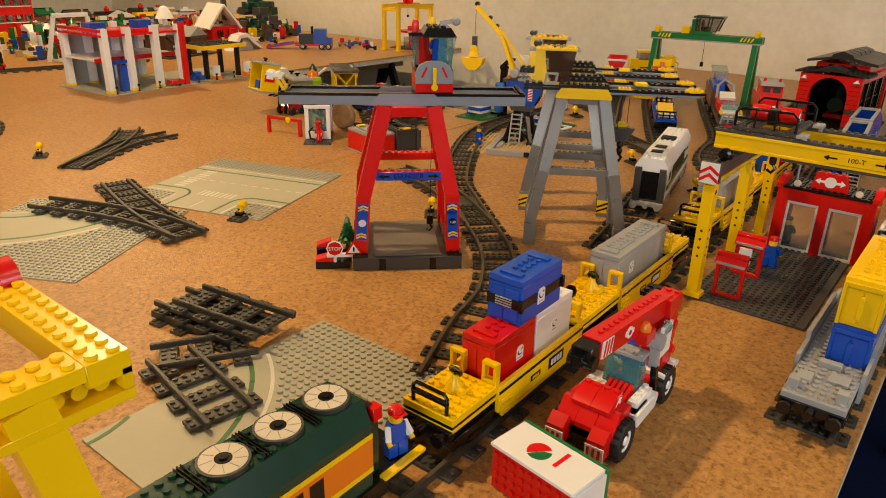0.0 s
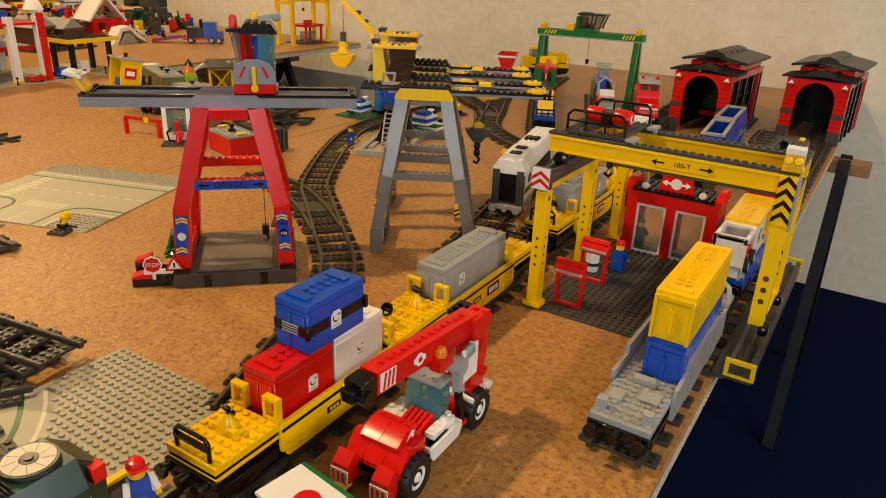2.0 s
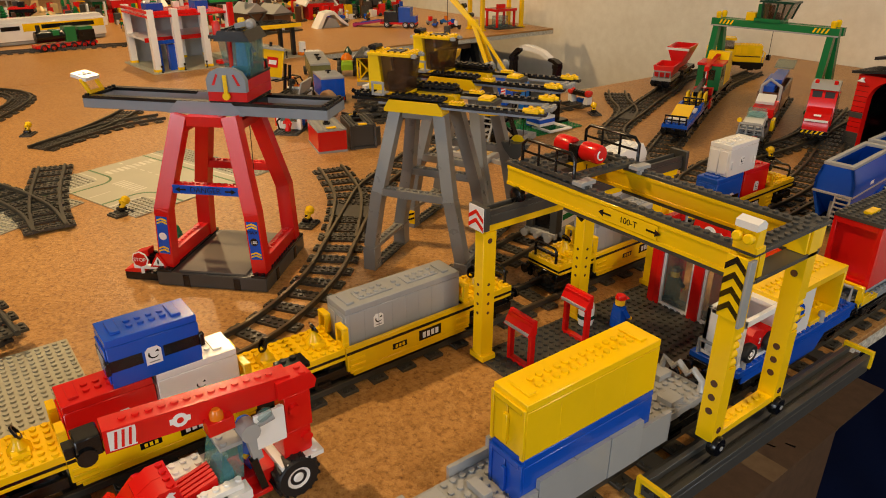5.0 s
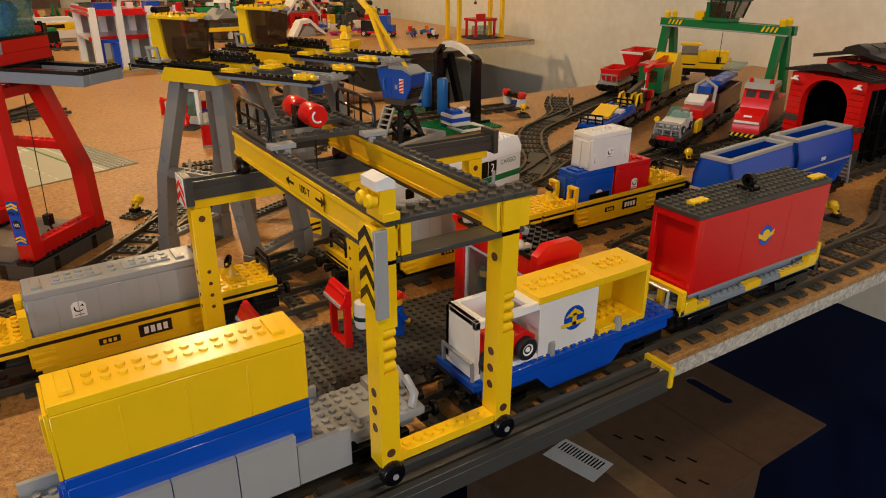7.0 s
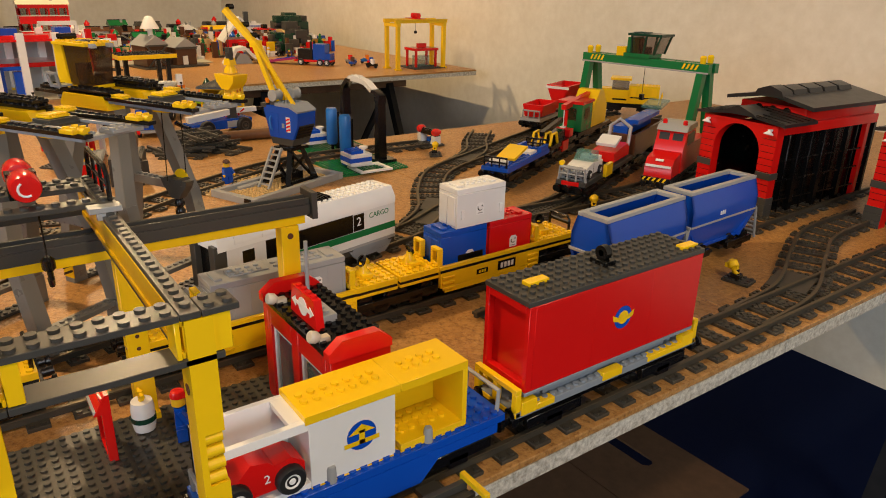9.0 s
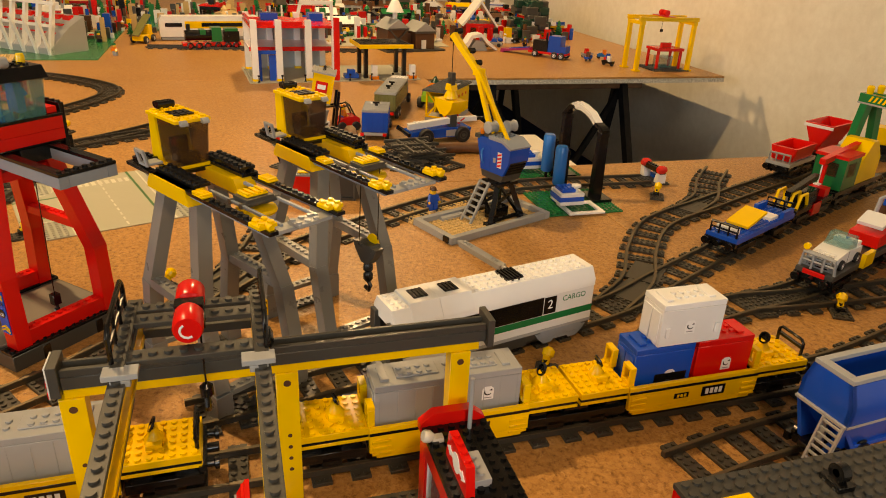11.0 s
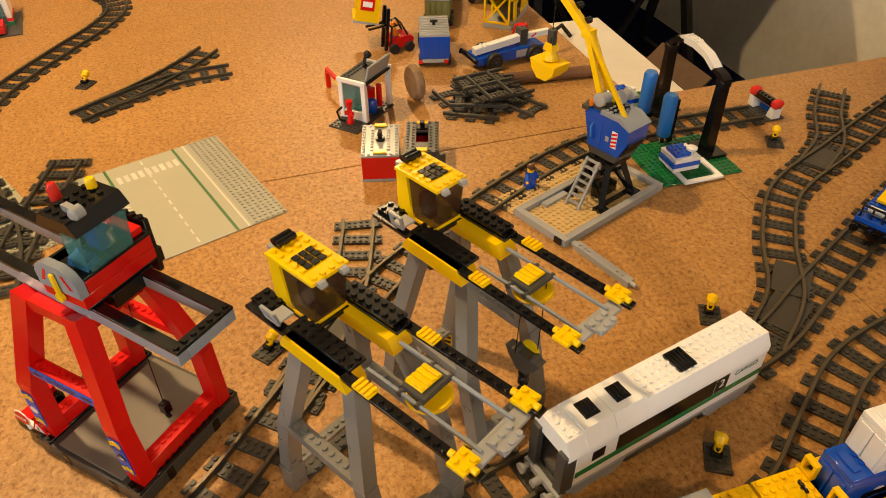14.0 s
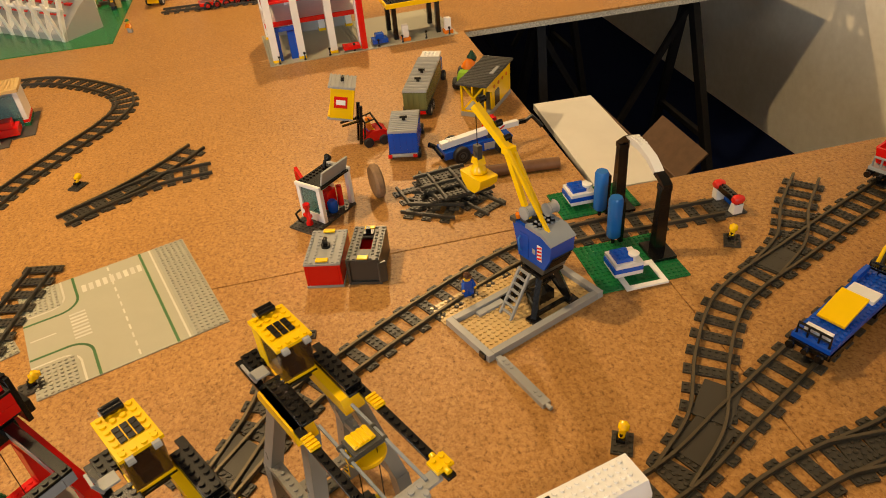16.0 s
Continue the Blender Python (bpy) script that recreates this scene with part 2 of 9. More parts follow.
def op_l(V, F, c, d, prof, n=16):
    """Turned on a lathe: prof is rows of radius and height along d from c."""
    c, d = Vector(c), Vector(d).normalized()
    u = d.orthogonal().normalized()
    w = d.cross(u)
    k = len(V)
    for r, h in prof:
        for a in range(n):
            t = 2 * math.pi * a / n
            V.append(tuple(c + d * h + (u * math.cos(t) + w * math.sin(t)) * max(r, 0.02)))
    for i in range(len(prof) - 1):
        for a in range(n):
            b2 = (a + 1) % n
            F.append((k + i * n + a, k + i * n + b2, k + (i + 1) * n + b2, k + (i + 1) * n + a))
    F.append(tuple(k + a for a in reversed(range(n))))
    F.append(tuple(k + (len(prof) - 1) * n + a for a in range(n)))


def op_q(V, F, p0, p1, w0, w1, up=(0, 0, 1)):
    """A square beam from p0 to p1, w0 wide across and w1 along 'up'."""
    p0, p1 = Vector(p0), Vector(p1)
    d = (p1 - p0).normalized()
    s = d.cross(Vector(up))
    s = s.normalized() if s.length > 1e-4 else Vector((1, 0, 0))
    t = s.cross(d)
    k = len(V)
    for p in (p0, p1):
        for a, b2 in ((-1, -1), (1, -1), (1, 1), (-1, 1)):
            V.append(tuple(p + s * a * w0 / 2 + t * b2 * w1 / 2))
    for i in range(4):
        j = (i + 1) % 4
        F.append((k + i, k + j, k + 4 + j, k + 4 + i))
    F.append((k + 3, k + 2, k + 1, k))
    F.append((k + 4, k + 5, k + 6, k + 7))


OPS = {"b": op_b, "c": op_c, "s": op_s, "x": op_x, "t": op_t, "l": op_l, "q": op_q}


def shape(name, ops):
    V, F = [], []
    for o in ops:
        OPS[o[0]](V, F, *o[1:])
    me = bpy.data.meshes.new(name)
    bm = bmesh.new()
    vs = [bm.verts.new((x * 0.001, y * 0.001, z * 0.001)) for x, y, z in V]
    for f in F:
        try:
            bm.faces.new([vs[i] for i in f])
        except ValueError:
            pass
    bmesh.ops.recalc_face_normals(bm, faces=bm.faces)
    for f in bm.faces:
        f.smooth = True
    for e in bm.edges:
        e.smooth = len(e.link_faces) == 2 and e.calc_face_angle(3.0) < 0.72
    bm.to_mesh(me)
    bm.free()
    return me


def part(name, parent, mat, ops, label="", at=None):
    me = shape(name, ops) if isinstance(ops, list) else ops
    if not me.materials:
        me.materials.append(mat)
    ob = new(name, me)
    ob.parent = parent
    if at is not None:
        ob.matrix_basis = at
    if label:
        ob["label"] = label
    return ob


def each(name, parent, mat, ops, label=""):
    """One part for every single op."""
    return [part(name, parent, mat, [o_], label) for o_ in ops]


def shrink(ob, x, y, z, k):
    """Scale a part about a point of its thing's frame."""
    c = Vector((x, y, z)) * 0.001
    ob.matrix_basis = Matrix.Translation(c) @ Matrix.Scale(k, 4) @ Matrix.Translation(-c)
    return ob


def thing(name, label, category, at, group="", kind=""):
    ob = new(name)
    ob.empty_display_size = 0.02
    ob.matrix_basis = at
    return tagged(ob, label, category, group, kind)


def solid(name, mat, ops, label="", category="", at=None, group="", kind=""):
    ob = part(name, None, mat, ops, "", at)
    return tagged(ob, label, category, group, kind)


def lettering(name, parent, mat, text, size, at, width=None):
    cu = bpy.data.curves.new(name, "FONT")
    cu.body, cu.size, cu.align_x, cu.align_y, cu.extrude = text, size * 0.001, "CENTER", "CENTER", 0.00008
    tmp = bpy.data.objects.new(name, cu)
    me = bpy.data.meshes.new_from_object(tmp)
    bpy.data.objects.remove(tmp)
    ob = part(name, parent, mat, me, "", at)
    return ob


def mm(x, y, z, rx=0, ry=0, rz=0):
    return pose(x * 0.001, y * 0.001, z * 0.001, rx, ry, rz)


def face_y(x, y, z, rz=0):
    """A pose for writing on a face that looks towards -y (rz turns it about z)."""
    return pose(x * 0.001, y * 0.001, z * 0.001, 90, 0, rz)


def slab(x, y, z, nx, ny, h=3.2, studs=True):
    """A plate or brick of nx by ny studs with its corner at x, y and its studs on top."""
    o = [("b", x, y, z, x + nx * 8, y + ny * 8, z + h)]
    if studs:
        o.append(("s", x + 4, y + 4, nx, ny, z + h))
    return o


def wheel(parent, x, y, z, R, w, axis=(1, 0, 0), hub=WHT, tyre=RUB, rim_r=None):
    rr = rim_r or R * 0.55
    d = Vector(axis)
    c = Vector((x, y, z)) - d * w / 2
    t = part("wheel", parent, tyre, [("l", c, d, [(rr, 0), (R * 0.9, 0), (R, w * 0.2), (R, w * 0.8), (R * 0.9, w), (rr, w), (rr, w * 0.9)], 18)])
    part("hub", t, hub, [("l", c, d, [(0.1, w * 0.05), (rr * 0.98, w * 0.05), (rr * 0.98, w * 0.95), (rr * 0.5, w * 0.86), (rr * 0.3, w * 1.0), (0.1, w * 1.0)], 14)])
    return t

# ---- the room and the tables ----
def metres(ops):
    return [(o[0], *(1000 * v for v in o[1:7]), *o[7:]) for o in ops]


FLOOR = -0.65
solid("floor", CARPET, metres([("b", -5.2, -2.6, FLOOR - 0.05, 2.6, 2.8, FLOOR)]), "dark navy blue short pile carpet floor", "floor", kind="structure")
# out of view; closes the room, its dark grey limits bounced light
solid("ceiling", DIM, metres([("b", -5.2, -2.6, 1.75, 2.6, 2.8, 1.83)]), "plain grey painted ceiling", "ceiling", kind="structure")
solid("wall_north", WALL, metres([("b", -5.2, 2.70, FLOOR, 2.6, 2.8, 1.75)]), "rough off-white plaster wall behind the tables", "wall", kind="structure")
solid("wall_west", WALL, metres([("b", -5.3, -2.6, FLOOR, -5.2, 2.8, 1.75)]), "off-white plaster wall at the far end", "wall", kind="structure")
solid("wall_east", DIM, metres([("b", 2.6, -2.6, FLOOR, 2.7, 0.1, 1.75), ("b", 2.6, 1.3, FLOOR, 2.7, 2.8, 1.75), ("b", 2.6, 0.1, FLOOR, 2.7, 1.3, 0.55), ("b", 2.6, 0.1, 1.5, 2.7, 1.3, 1.75)]), "plain grey painted wall with a window opening", "wall", kind="structure")
# unseen window put round the side fill light
wn2 = thing("window_2", "white framed window in the side wall", "window", pose(2.65, 0.7, 1.025), kind="structure")
for k, o_ in enumerate(((-0.03, -0.6, -0.475, 0.03, -0.55, 0.475), (-0.03, 0.55, -0.475, 0.03, 0.6, 0.475), (-0.03, -0.55, -0.475, 0.03, 0.55, -0.425), (-0.03, -0.55, 0.425, 0.03, 0.55, 0.475))):
    part("window_frame", wn2, WHT, metres([("b", *o_)]))
part("pane", wn2, CLR, metres([("b", 0.0, -0.55, -0.425, 0.006, 0.55, 0.425)]))
solid("wall_south", DIM, metres([("b", -5.2, -2.7, FLOOR, 0.1, -2.6, 1.75), ("b", 1.7, -2.7, FLOOR, 2.6, -2.6, 1.75), ("b", 0.1, -2.7, FLOOR, 1.7, -2.6, 0.15), ("b", 0.1, -2.7, 1.35, 1.7, -2.6, 1.75)]), "plain grey painted wall with a window opening", "wall", kind="structure")
# unseen window, assumed from the cool tint on faces towards -y
wn = thing("window_1", "white framed window in the plain wall", "window", pose(0.9, -2.65, 0.75), kind="structure")
for k, o_ in enumerate(((-0.8, -0.03, -0.6, -0.75, 0.03, 0.6), (0.75, -0.03, -0.6, 0.8, 0.03, 0.6), (-0.75, -0.03, -0.6, 0.75, 0.03, -0.55), (-0.75, -0.03, 0.55, 0.75, 0.03, 0.6))):
    part("window_frame", wn, WHT, metres([("b", *o_)]))
part("pane", wn, CLR, metres([("b", -0.75, 0.0, -0.55, 0.75, 0.006, 0.55)]))
# all three fixtures are out of view; the third belongs to the added fill
for lx, ly in ((-1.15, 0.25), (-2.95, 1.35), (0.95, 0.95)):
    cl = thing("ceiling_lamp", "round white ceiling lamp high above the table", "lamp", pose(lx, ly, 1.75))
    part("rose", cl, WHT, [("l", (0, 0, 0), (0, 0, -1), [(60, 0), (60, 12), (20, 22), (20, 60)], 24)])
    part("shade", cl, WHT, [("l", (0, 0, -58), (0, 0, -1), [(20, 0), (95, 8), (100, 20), (100, 44), (96, 44), (96, 20), (20, 12)], 28)])


def table_slab(name, x0, y0, x1, y1, label):
    t = thing(name, label, "table", pose(0, 0, 0))
    part("cork_top", t, CORK, metres([("b", x0, y0, -0.006, x1, y1, 0, 0.8)]))
    part("board", t, EDGE, metres([("b", x0, y0, -0.021, x1, y1, -0.0064, 0.5)]), "raw torn chipboard edge")
    return t


table_slab("table_top", -0.938, -1.2, 0.006, 1.478, "cork covered layout table with a raw chipboard edge")
table_slab("table_top", -1.9, -1.2, -0.9395, 1.478, "cork covered layout table with a raw chipboard edge")
table_slab("table_top", -1.0, 1.4795, 0.006, 2.69, "cork covered table arm reaching the wall")
table_slab("table_top", -4.6, -1.2, -1.9015, 2.575, "cork covered far table carrying a toy town")


def trestle(x, y, rz, label):
    t = thing("trestle", label, "trestle", pose(x, y, FLOOR, 0, 0, rz))
    part("top_bar", t, WOOD, [("b", -330, -22, 585, 330, 22, 628, 2)])
    for sx in (-1, 1):
        for sy in (-1, 1):
            part("leg", t, IRON, [("q", (sx * 250, sy * 18, 600), (sx * 290, sy * 210, 0), 26, 26)])
        part("brace", t, IRON, [("q", (sx * 275, -150, 180), (sx * 275, 150, 180), 18, 18)])
        part("strut", t, IRON, [("q", (sx * 262, 0, 590), (sx * 40, 0, 200), 18, 18)])
    return t


trestle(-2.05, 2.0, 90, "black steel trestle with a dark wooden bar under the far table")
trestle(-2.9, 1.9, 90, "black steel trestle with a dark wooden bar under the far table")
et = thing("trestle", "black steel trestle with a wooden bar at the table end", "trestle", pose(0.03, 1.883, FLOOR))
part("top_bar", et, OAK, [("b", -140, -24, 600, 52, 24, 628, 2)], "brown wooden bar")
for y_ in (-222, 222):
    part("leg", et, IRON, [("q", (0, y_ * 0.07, 630), (4, y_, 0), 24, 24)])
part("brace_plate", et, IRON, [("b", -8, -30, 560, 12, 30, 604)])
trestle(-1.4, 0.4, 0, "black steel trestle under the cork table")


def curve_through(pts, step=4.0):
    """A smooth line in millimetres through points in metres, resampled evenly."""
    P = [Vector((p[0] * 1000, p[1] * 1000)) for p in pts]
    P = [P[0] * 2 - P[1]] + P + [P[-1] * 2 - P[-2]]
    fine = []
    for i in range(1, len(P) - 2):
        a, b2, c, d = P[i - 1:i + 3]
        n = max(4, int((c - b2).length / 3))
        for k in range(n):
            t = k / n
            fine.append(0.5 * ((2 * b2) + (c - a) * t + (2 * a - 5 * b2 + 4 * c - d) * t * t + (3 * b2 - a - 3 * c + d) * t ** 3))
    fine.append(P[-2])
    out, acc = [fine[0]], 0.0
    for a, b2 in zip(fine, fine[1:]):
        seg = (b2 - a).length
        while acc + seg >= step:
            a = a + (b2 - a) * ((step - acc) / seg)
            seg, acc = (b2 - a).length, 0.0
            out.append(a)
        acc += seg
    return out


SLEEPER = shape("sleeper", [("b", -8, -32, 0, 8, 32, 3.2), ("s", -4, -28, 2, 1, 3.2), ("s", -4, 28, 2, 1, 3.2), ("s", -4, -12, 2, 4, 3.2)])
SLEEPER.materials.append(TRK)


def rail_ops(line, off, z):
    o = []
    left = []
    for i, p in enumerate(line):
        d = (line[min(i + 1, len(line) - 1)] - line[max(i - 1, 0)]).normalized()
        left.append(p + Vector((-d.y, d.x)) * off)
    return left


def ribbon(left, z0, z1, w):
    V, F = [], []
    n = len(left)
    for i, p in enumerate(left):
        d = (left[min(i + 1, n - 1)] - left[max(i - 1, 0)]).normalized()
        s = Vector((-d.y, d.x)) * w / 2
        for q, z in ((p - s, z0), (p + s, z0), (p + s, z1), (p - s, z1)):
            V.append((q.x * 0.001, q.y * 0.001, z * 0.001))
    for i in range(n - 1):
        for a in range(4):
            b2 = (a + 1) % 4
            F.append((i * 4 + a, i * 4 + b2, i * 4 + 4 + b2, i * 4 + 4 + a))
    F += [(3, 2, 1, 0), tuple((n - 1) * 4 + a for a in range(4))]
    me = bpy.data.meshes.new("rail")
    me.from_pydata(V, [], F)
    me.update()
    return me


def track(pts, z=0.0, group="railway track", label="dark grey plastic toy railway track with metal topped rails", metal=True, lead=16.0):
    line = curve_through(pts)
    per = 32
    pieces = []
    for k in range(0, len(line) - 4, per):
        seg = line[k:k + per + 1]
        if len(seg) < 8:
            continue
        o = seg[0]
        t = thing("track_piece", label, "toy track", pose(o.x * 0.001, o.y * 0.001, z * 0.001), group)
        loc = [p - o for p in seg]
        # a small gap at the joint
        for off in (-20, 20):
            l2 = rail_ops(loc, off, 0)
            part("rail", t, TRK, ribbon(l2, 2.6, 7.6, 4.6))
            part("rail_head", t, MET if metal else TRK, ribbon(l2, 7.62, 8.6, 3.4))
        n = len(loc)
        for j in range(4, n, 8):
            d = (loc[min(j + 1, n - 1)] - loc[j - 1]).normalized()
            ob = part("sleeper", t, TRK, SLEEPER)
            ob.matrix_basis = mm(loc[j].x, loc[j].y, 0, 0, 0, math.degrees(math.atan2(d.y, d.x)))
        pieces.append(t)
    return pieces


def turnout_plate(x, y, rz, w=44, l=60, z=0.0):
    solid("turnout_plate", TRK, [("b", -l / 2, -w / 2, 3.3, l / 2, w / 2, 5.4)], "flat dark grey plate between turnout rails", "toy track", pose(x, y, z * 0.001, 0, 0, rz), "turnout plates")


def lever(x, y, rz):
    t = thing("turnout_lever", "yellow turnout lever on a small dark grey base", "toy lever", pose(x, y, 0, 0, 0, rz), "turnout levers")
    part("base", t, TRK, slab(-10, -16, 0, 3, 4, 3.2))
    part("box", t, BLK, [("b", -5, -3, 4.9, 5, 8, 10), ("c", (0, 2, 10), (0, 2, 15), 2.2)])
    part("knob", t, YEL, [("l", (0, 2, 9), (0.15, 0.6, 0.8), [(3, 0), (4, 2), (4, 8), (6.4, 10), (6.4, 16), (3, 19)], 12), ("b", -3, 2, 15, 3, 17, 20.5)], "bright yellow knob")


# harbour line behind the cranes
track([(-0.305, 0.46), (-0.345, 0.56), (-0.372, 0.645), (-0.435, 0.737), (-0.52, 0.815), (-0.605, 0.89), (-0.665, 0.945), (-0.716, 1.015), (-0.79, 1.135), (-0.862, 1.277), (-0.890, 1.40), (-0.888, 1.52), (-0.884, 1.64)])
track([(-0.52, 0.813), (-0.60, 0.868), (-0.672, 0.908), (-0.765, 0.938), (-0.80, 0.946)], 0.35)
turnout_plate(-0.60, 0.876, 42)
lever(-0.601, 0.803, 40)
# container train line and the line along the table edge
track([(-0.239, -0.35), (-0.2463, 0.2), (-0.2533, 0.7), (-0.2604, 1.2), (-0.266, 1.45), (-0.30, 1.62), (-0.36, 1.80), (-0.40, 1.98), (-0.41, 2.3)])
track([(-0.031, 0.592), (-0.031, 0.9), (-0.031, 1.4), (-0.033, 1.9), (-0.034, 2.5)])
track([(-0.033, 1.46), (-0.045, 1.58), (-0.095, 1.70), (-0.13, 1.80), (-0.135, 1.95)], 0.35)
turnout_plate(-0.06, 1.60, 105)
lever(-0.10, 1.555, 100)
# station line that leads to the yard
track([(-0.335, 0.84), (-0.352, 0.93), (-0.37, 1.01), (-0.405, 1.17), (-0.44, 1.32), (-0.495, 1.43), (-0.545, 1.53), (-0.594, 1.63), (-0.66, 1.77), (-0.72, 1.90), (-0.80, 2.10), (-0.86, 2.35)])
track([(-0.44, 1.32), (-0.50, 1.395), (-0.585, 1.452), (-0.66, 1.515), (-0.70, 1.575), (-0.74, 1.67), (-0.80, 1.805), (-0.86, 1.95), (-0.93, 2.10), (-0.96, 2.3)], 0.35)
track([(-0.715, 1.61), (-0.77, 1.69), (-0.845, 1.75), (-0.92, 1.825)], 0.7)
turnout_plate(-0.475, 1.375, 122)
turnout_plate(-0.52, 1.42, 135)
turnout_plate(-0.735, 1.645, 118)
lever(-0.500, 1.291, 62)
lever(-0.800, 1.610, 60)
# branch to the sheds
track([(-0.262, 1.17), (-0.285, 1.235), (-0.337, 1.31), (-0.385, 1.385), (-0.41, 1.47), (-0.432, 1.60), (-0.493, 1.75), (-0.558, 1.90), (-0.64, 2.1)], 0.35)
track([(-0.415, 1.50), (-0.408, 1.64), (-0.414, 1.79), (-0.452, 1.94), (-0.50, 2.1)], 0.7)
lever(-0.374, 1.606, 60)
lever(-0.335, 1.188, 60)
track([(-0.17, 1.24), (-0.185, 1.33), (-0.197, 1.45), (-0.207, 1.6), (-0.215, 1.8), (-0.225, 2.1)])
# loose turnout lying on the cork, and the loop of the far line
track([(-1.222, 0.557), (-1.27, 0.63), (-1.318, 0.72), (-1.33, 0.82)], 0, "loose track", "loose dark grey toy turnout lying on the cork", False)
track([(-1.235, 0.575), (-1.30, 0.66), (-1.375, 0.735), (-1.44, 0.785)], 0.35, "loose track", "loose dark grey toy turnout lying on the cork", False)
lever(-1.355, 0.560, 60)
track([(-0.93, 0.18), (-1.05, 0.27), (-1.24, 0.375), (-1.385, 0.43), (-1.52, 0.505), (-1.63, 0.57), (-1.72, 0.60), (-1.80, 0.585), (-1.87, 0.53), (-1.94, 0.45), (-1.99, 0.36), (-2.0, 0.24)], 0, "far loop track", "grey toy railway track curving on the cork", False)


# ---- small shared builders ----
def figure(x, y, z, rz, torso, legs, hat, label, sleeves=None):
    """A toy figure as one plain mesh with a few colours."""
    ops = [[("b", -7.8, -4, 0, -0.3, 4, 11), ("b", 0.3, -4, 0, 7.8, 4, 11), ("b", -7.8, -4, 11, 7.8, 4, 14)],
           [("x", "y", [(-7.5, 14), (7.5, 14), (5.6, 27), (-5.6, 27)], -3.8, 3.8)],
           [("l", (0, 0, 27), (0, 0, 1), [(3, 0), (5, 1), (5, 8.5), (4, 10)], 14), ("c", (-9, -5, 16), (-9, -8, 14), 2, 8), ("c", (9, -5, 16), (9, -8, 14), 2, 8)],
           [("l", (0, 0, 34.5), (0, 0, 1), [(5.6, 0), (5.6, 2), (4.6, 4.4), (2, 5.4)], 14), ("b", -5, -8, 34.5, 5, -3, 35.6)],
           [("q", (-6.5, 0, 25), (-9, -5, 16), 4, 4), ("q", (6.5, 0, 25), (9, -5, 16), 4, 4)]]
    me = bpy.data.meshes.new("figure")
    bm = bmesh.new()
    for k, o in enumerate(ops):
        src = shape("figure_piece", o)
        n0 = len(bm.faces)
        bm.from_mesh(src)
        bm.faces.ensure_lookup_table()
        for f in bm.faces[n0:]:
            f.material_index = k
        bpy.data.meshes.remove(src)
    bm.to_mesh(me)
    bm.free()
    for m in (legs, torso, SKN, hat, sleeves or torso):
        me.materials.append(m)
    ob = new("toy_figure", me)
    ob.matrix_basis = pose(x, y, z, 0, 0, rz)
    return tagged(ob, label, "toy figure")


def bogie(car, y, z=0.0, mat=BLK, hub=BLK):
    b = part("bogie", car, mat, [("b", -12, y - 26, z + 15, 12, y + 26, z + 21), ("b", -24, y - 28, z + 10, -19, y + 28, z + 19), ("b", 19, y - 28, z + 10, 24, y + 28, z + 19), ("b", -24, y - 8, z + 6, 24, y + 8, z + 14)])
    for dy in (-16, 16):
        for sx in (-1, 1):
            part("wheel", b, mat, [("l", (sx * 16, y + dy, z + 17), (sx, 0, 0), [(2, 0), (10.2, 0), (10.2, 1.2), (8.6, 1.8), (8.6, 4.5), (3, 5)], 18)])
    return b


def buffers(car, y, z, sgn, mat=BLK):
    part("buffer_beam", car, mat, [("b", -24, y - 3, z - 3, 24, y + 3, z + 4)] + [("l", (sx * 18, y, z), (0, sgn, 0), [(3, 0), (3, 8), (5.5, 9), (5.5, 12)], 12) for sx in (-1, 1)] + [("c", (0, y, z), (0, y + sgn * 12, z), 4, 12)])


def crate(name, at, mat, label, l=64, w=32, h=42, cap=None, studs=4):
    """A stacking container: shallow lid with a tile at each end and studs between, ribbed doors."""
    c = thing(name, label, "toy container", at, "containers")
    part("body", c, mat, [("b", -w / 2, -l / 2, 0, w / 2, l / 2, h - 6, 0.5)])
    part("lid", c, cap or mat, [("b", -w / 2, -l / 2, h - 5.8, w / 2, l / 2, h, 0.5), ("s", -4, -(studs - 1) * 4, 2, studs, h), ("b", -10, l / 2 - 16, h, 10, l / 2 - 9, h + 2), ("b", -10, -l / 2 + 6, h, 10, -l / 2 + 13, h + 2)])
    for sy in (-1, 1):
        each("door", c, mat, [("b", -w / 2 + 3, sy * (l / 2), 3, -0.6, sy * (l / 2 + 1.2), h - 9), ("b", 0.6, sy * (l / 2), 3, w / 2 - 3, sy * (l / 2 + 1.2), h - 9)])
    return c


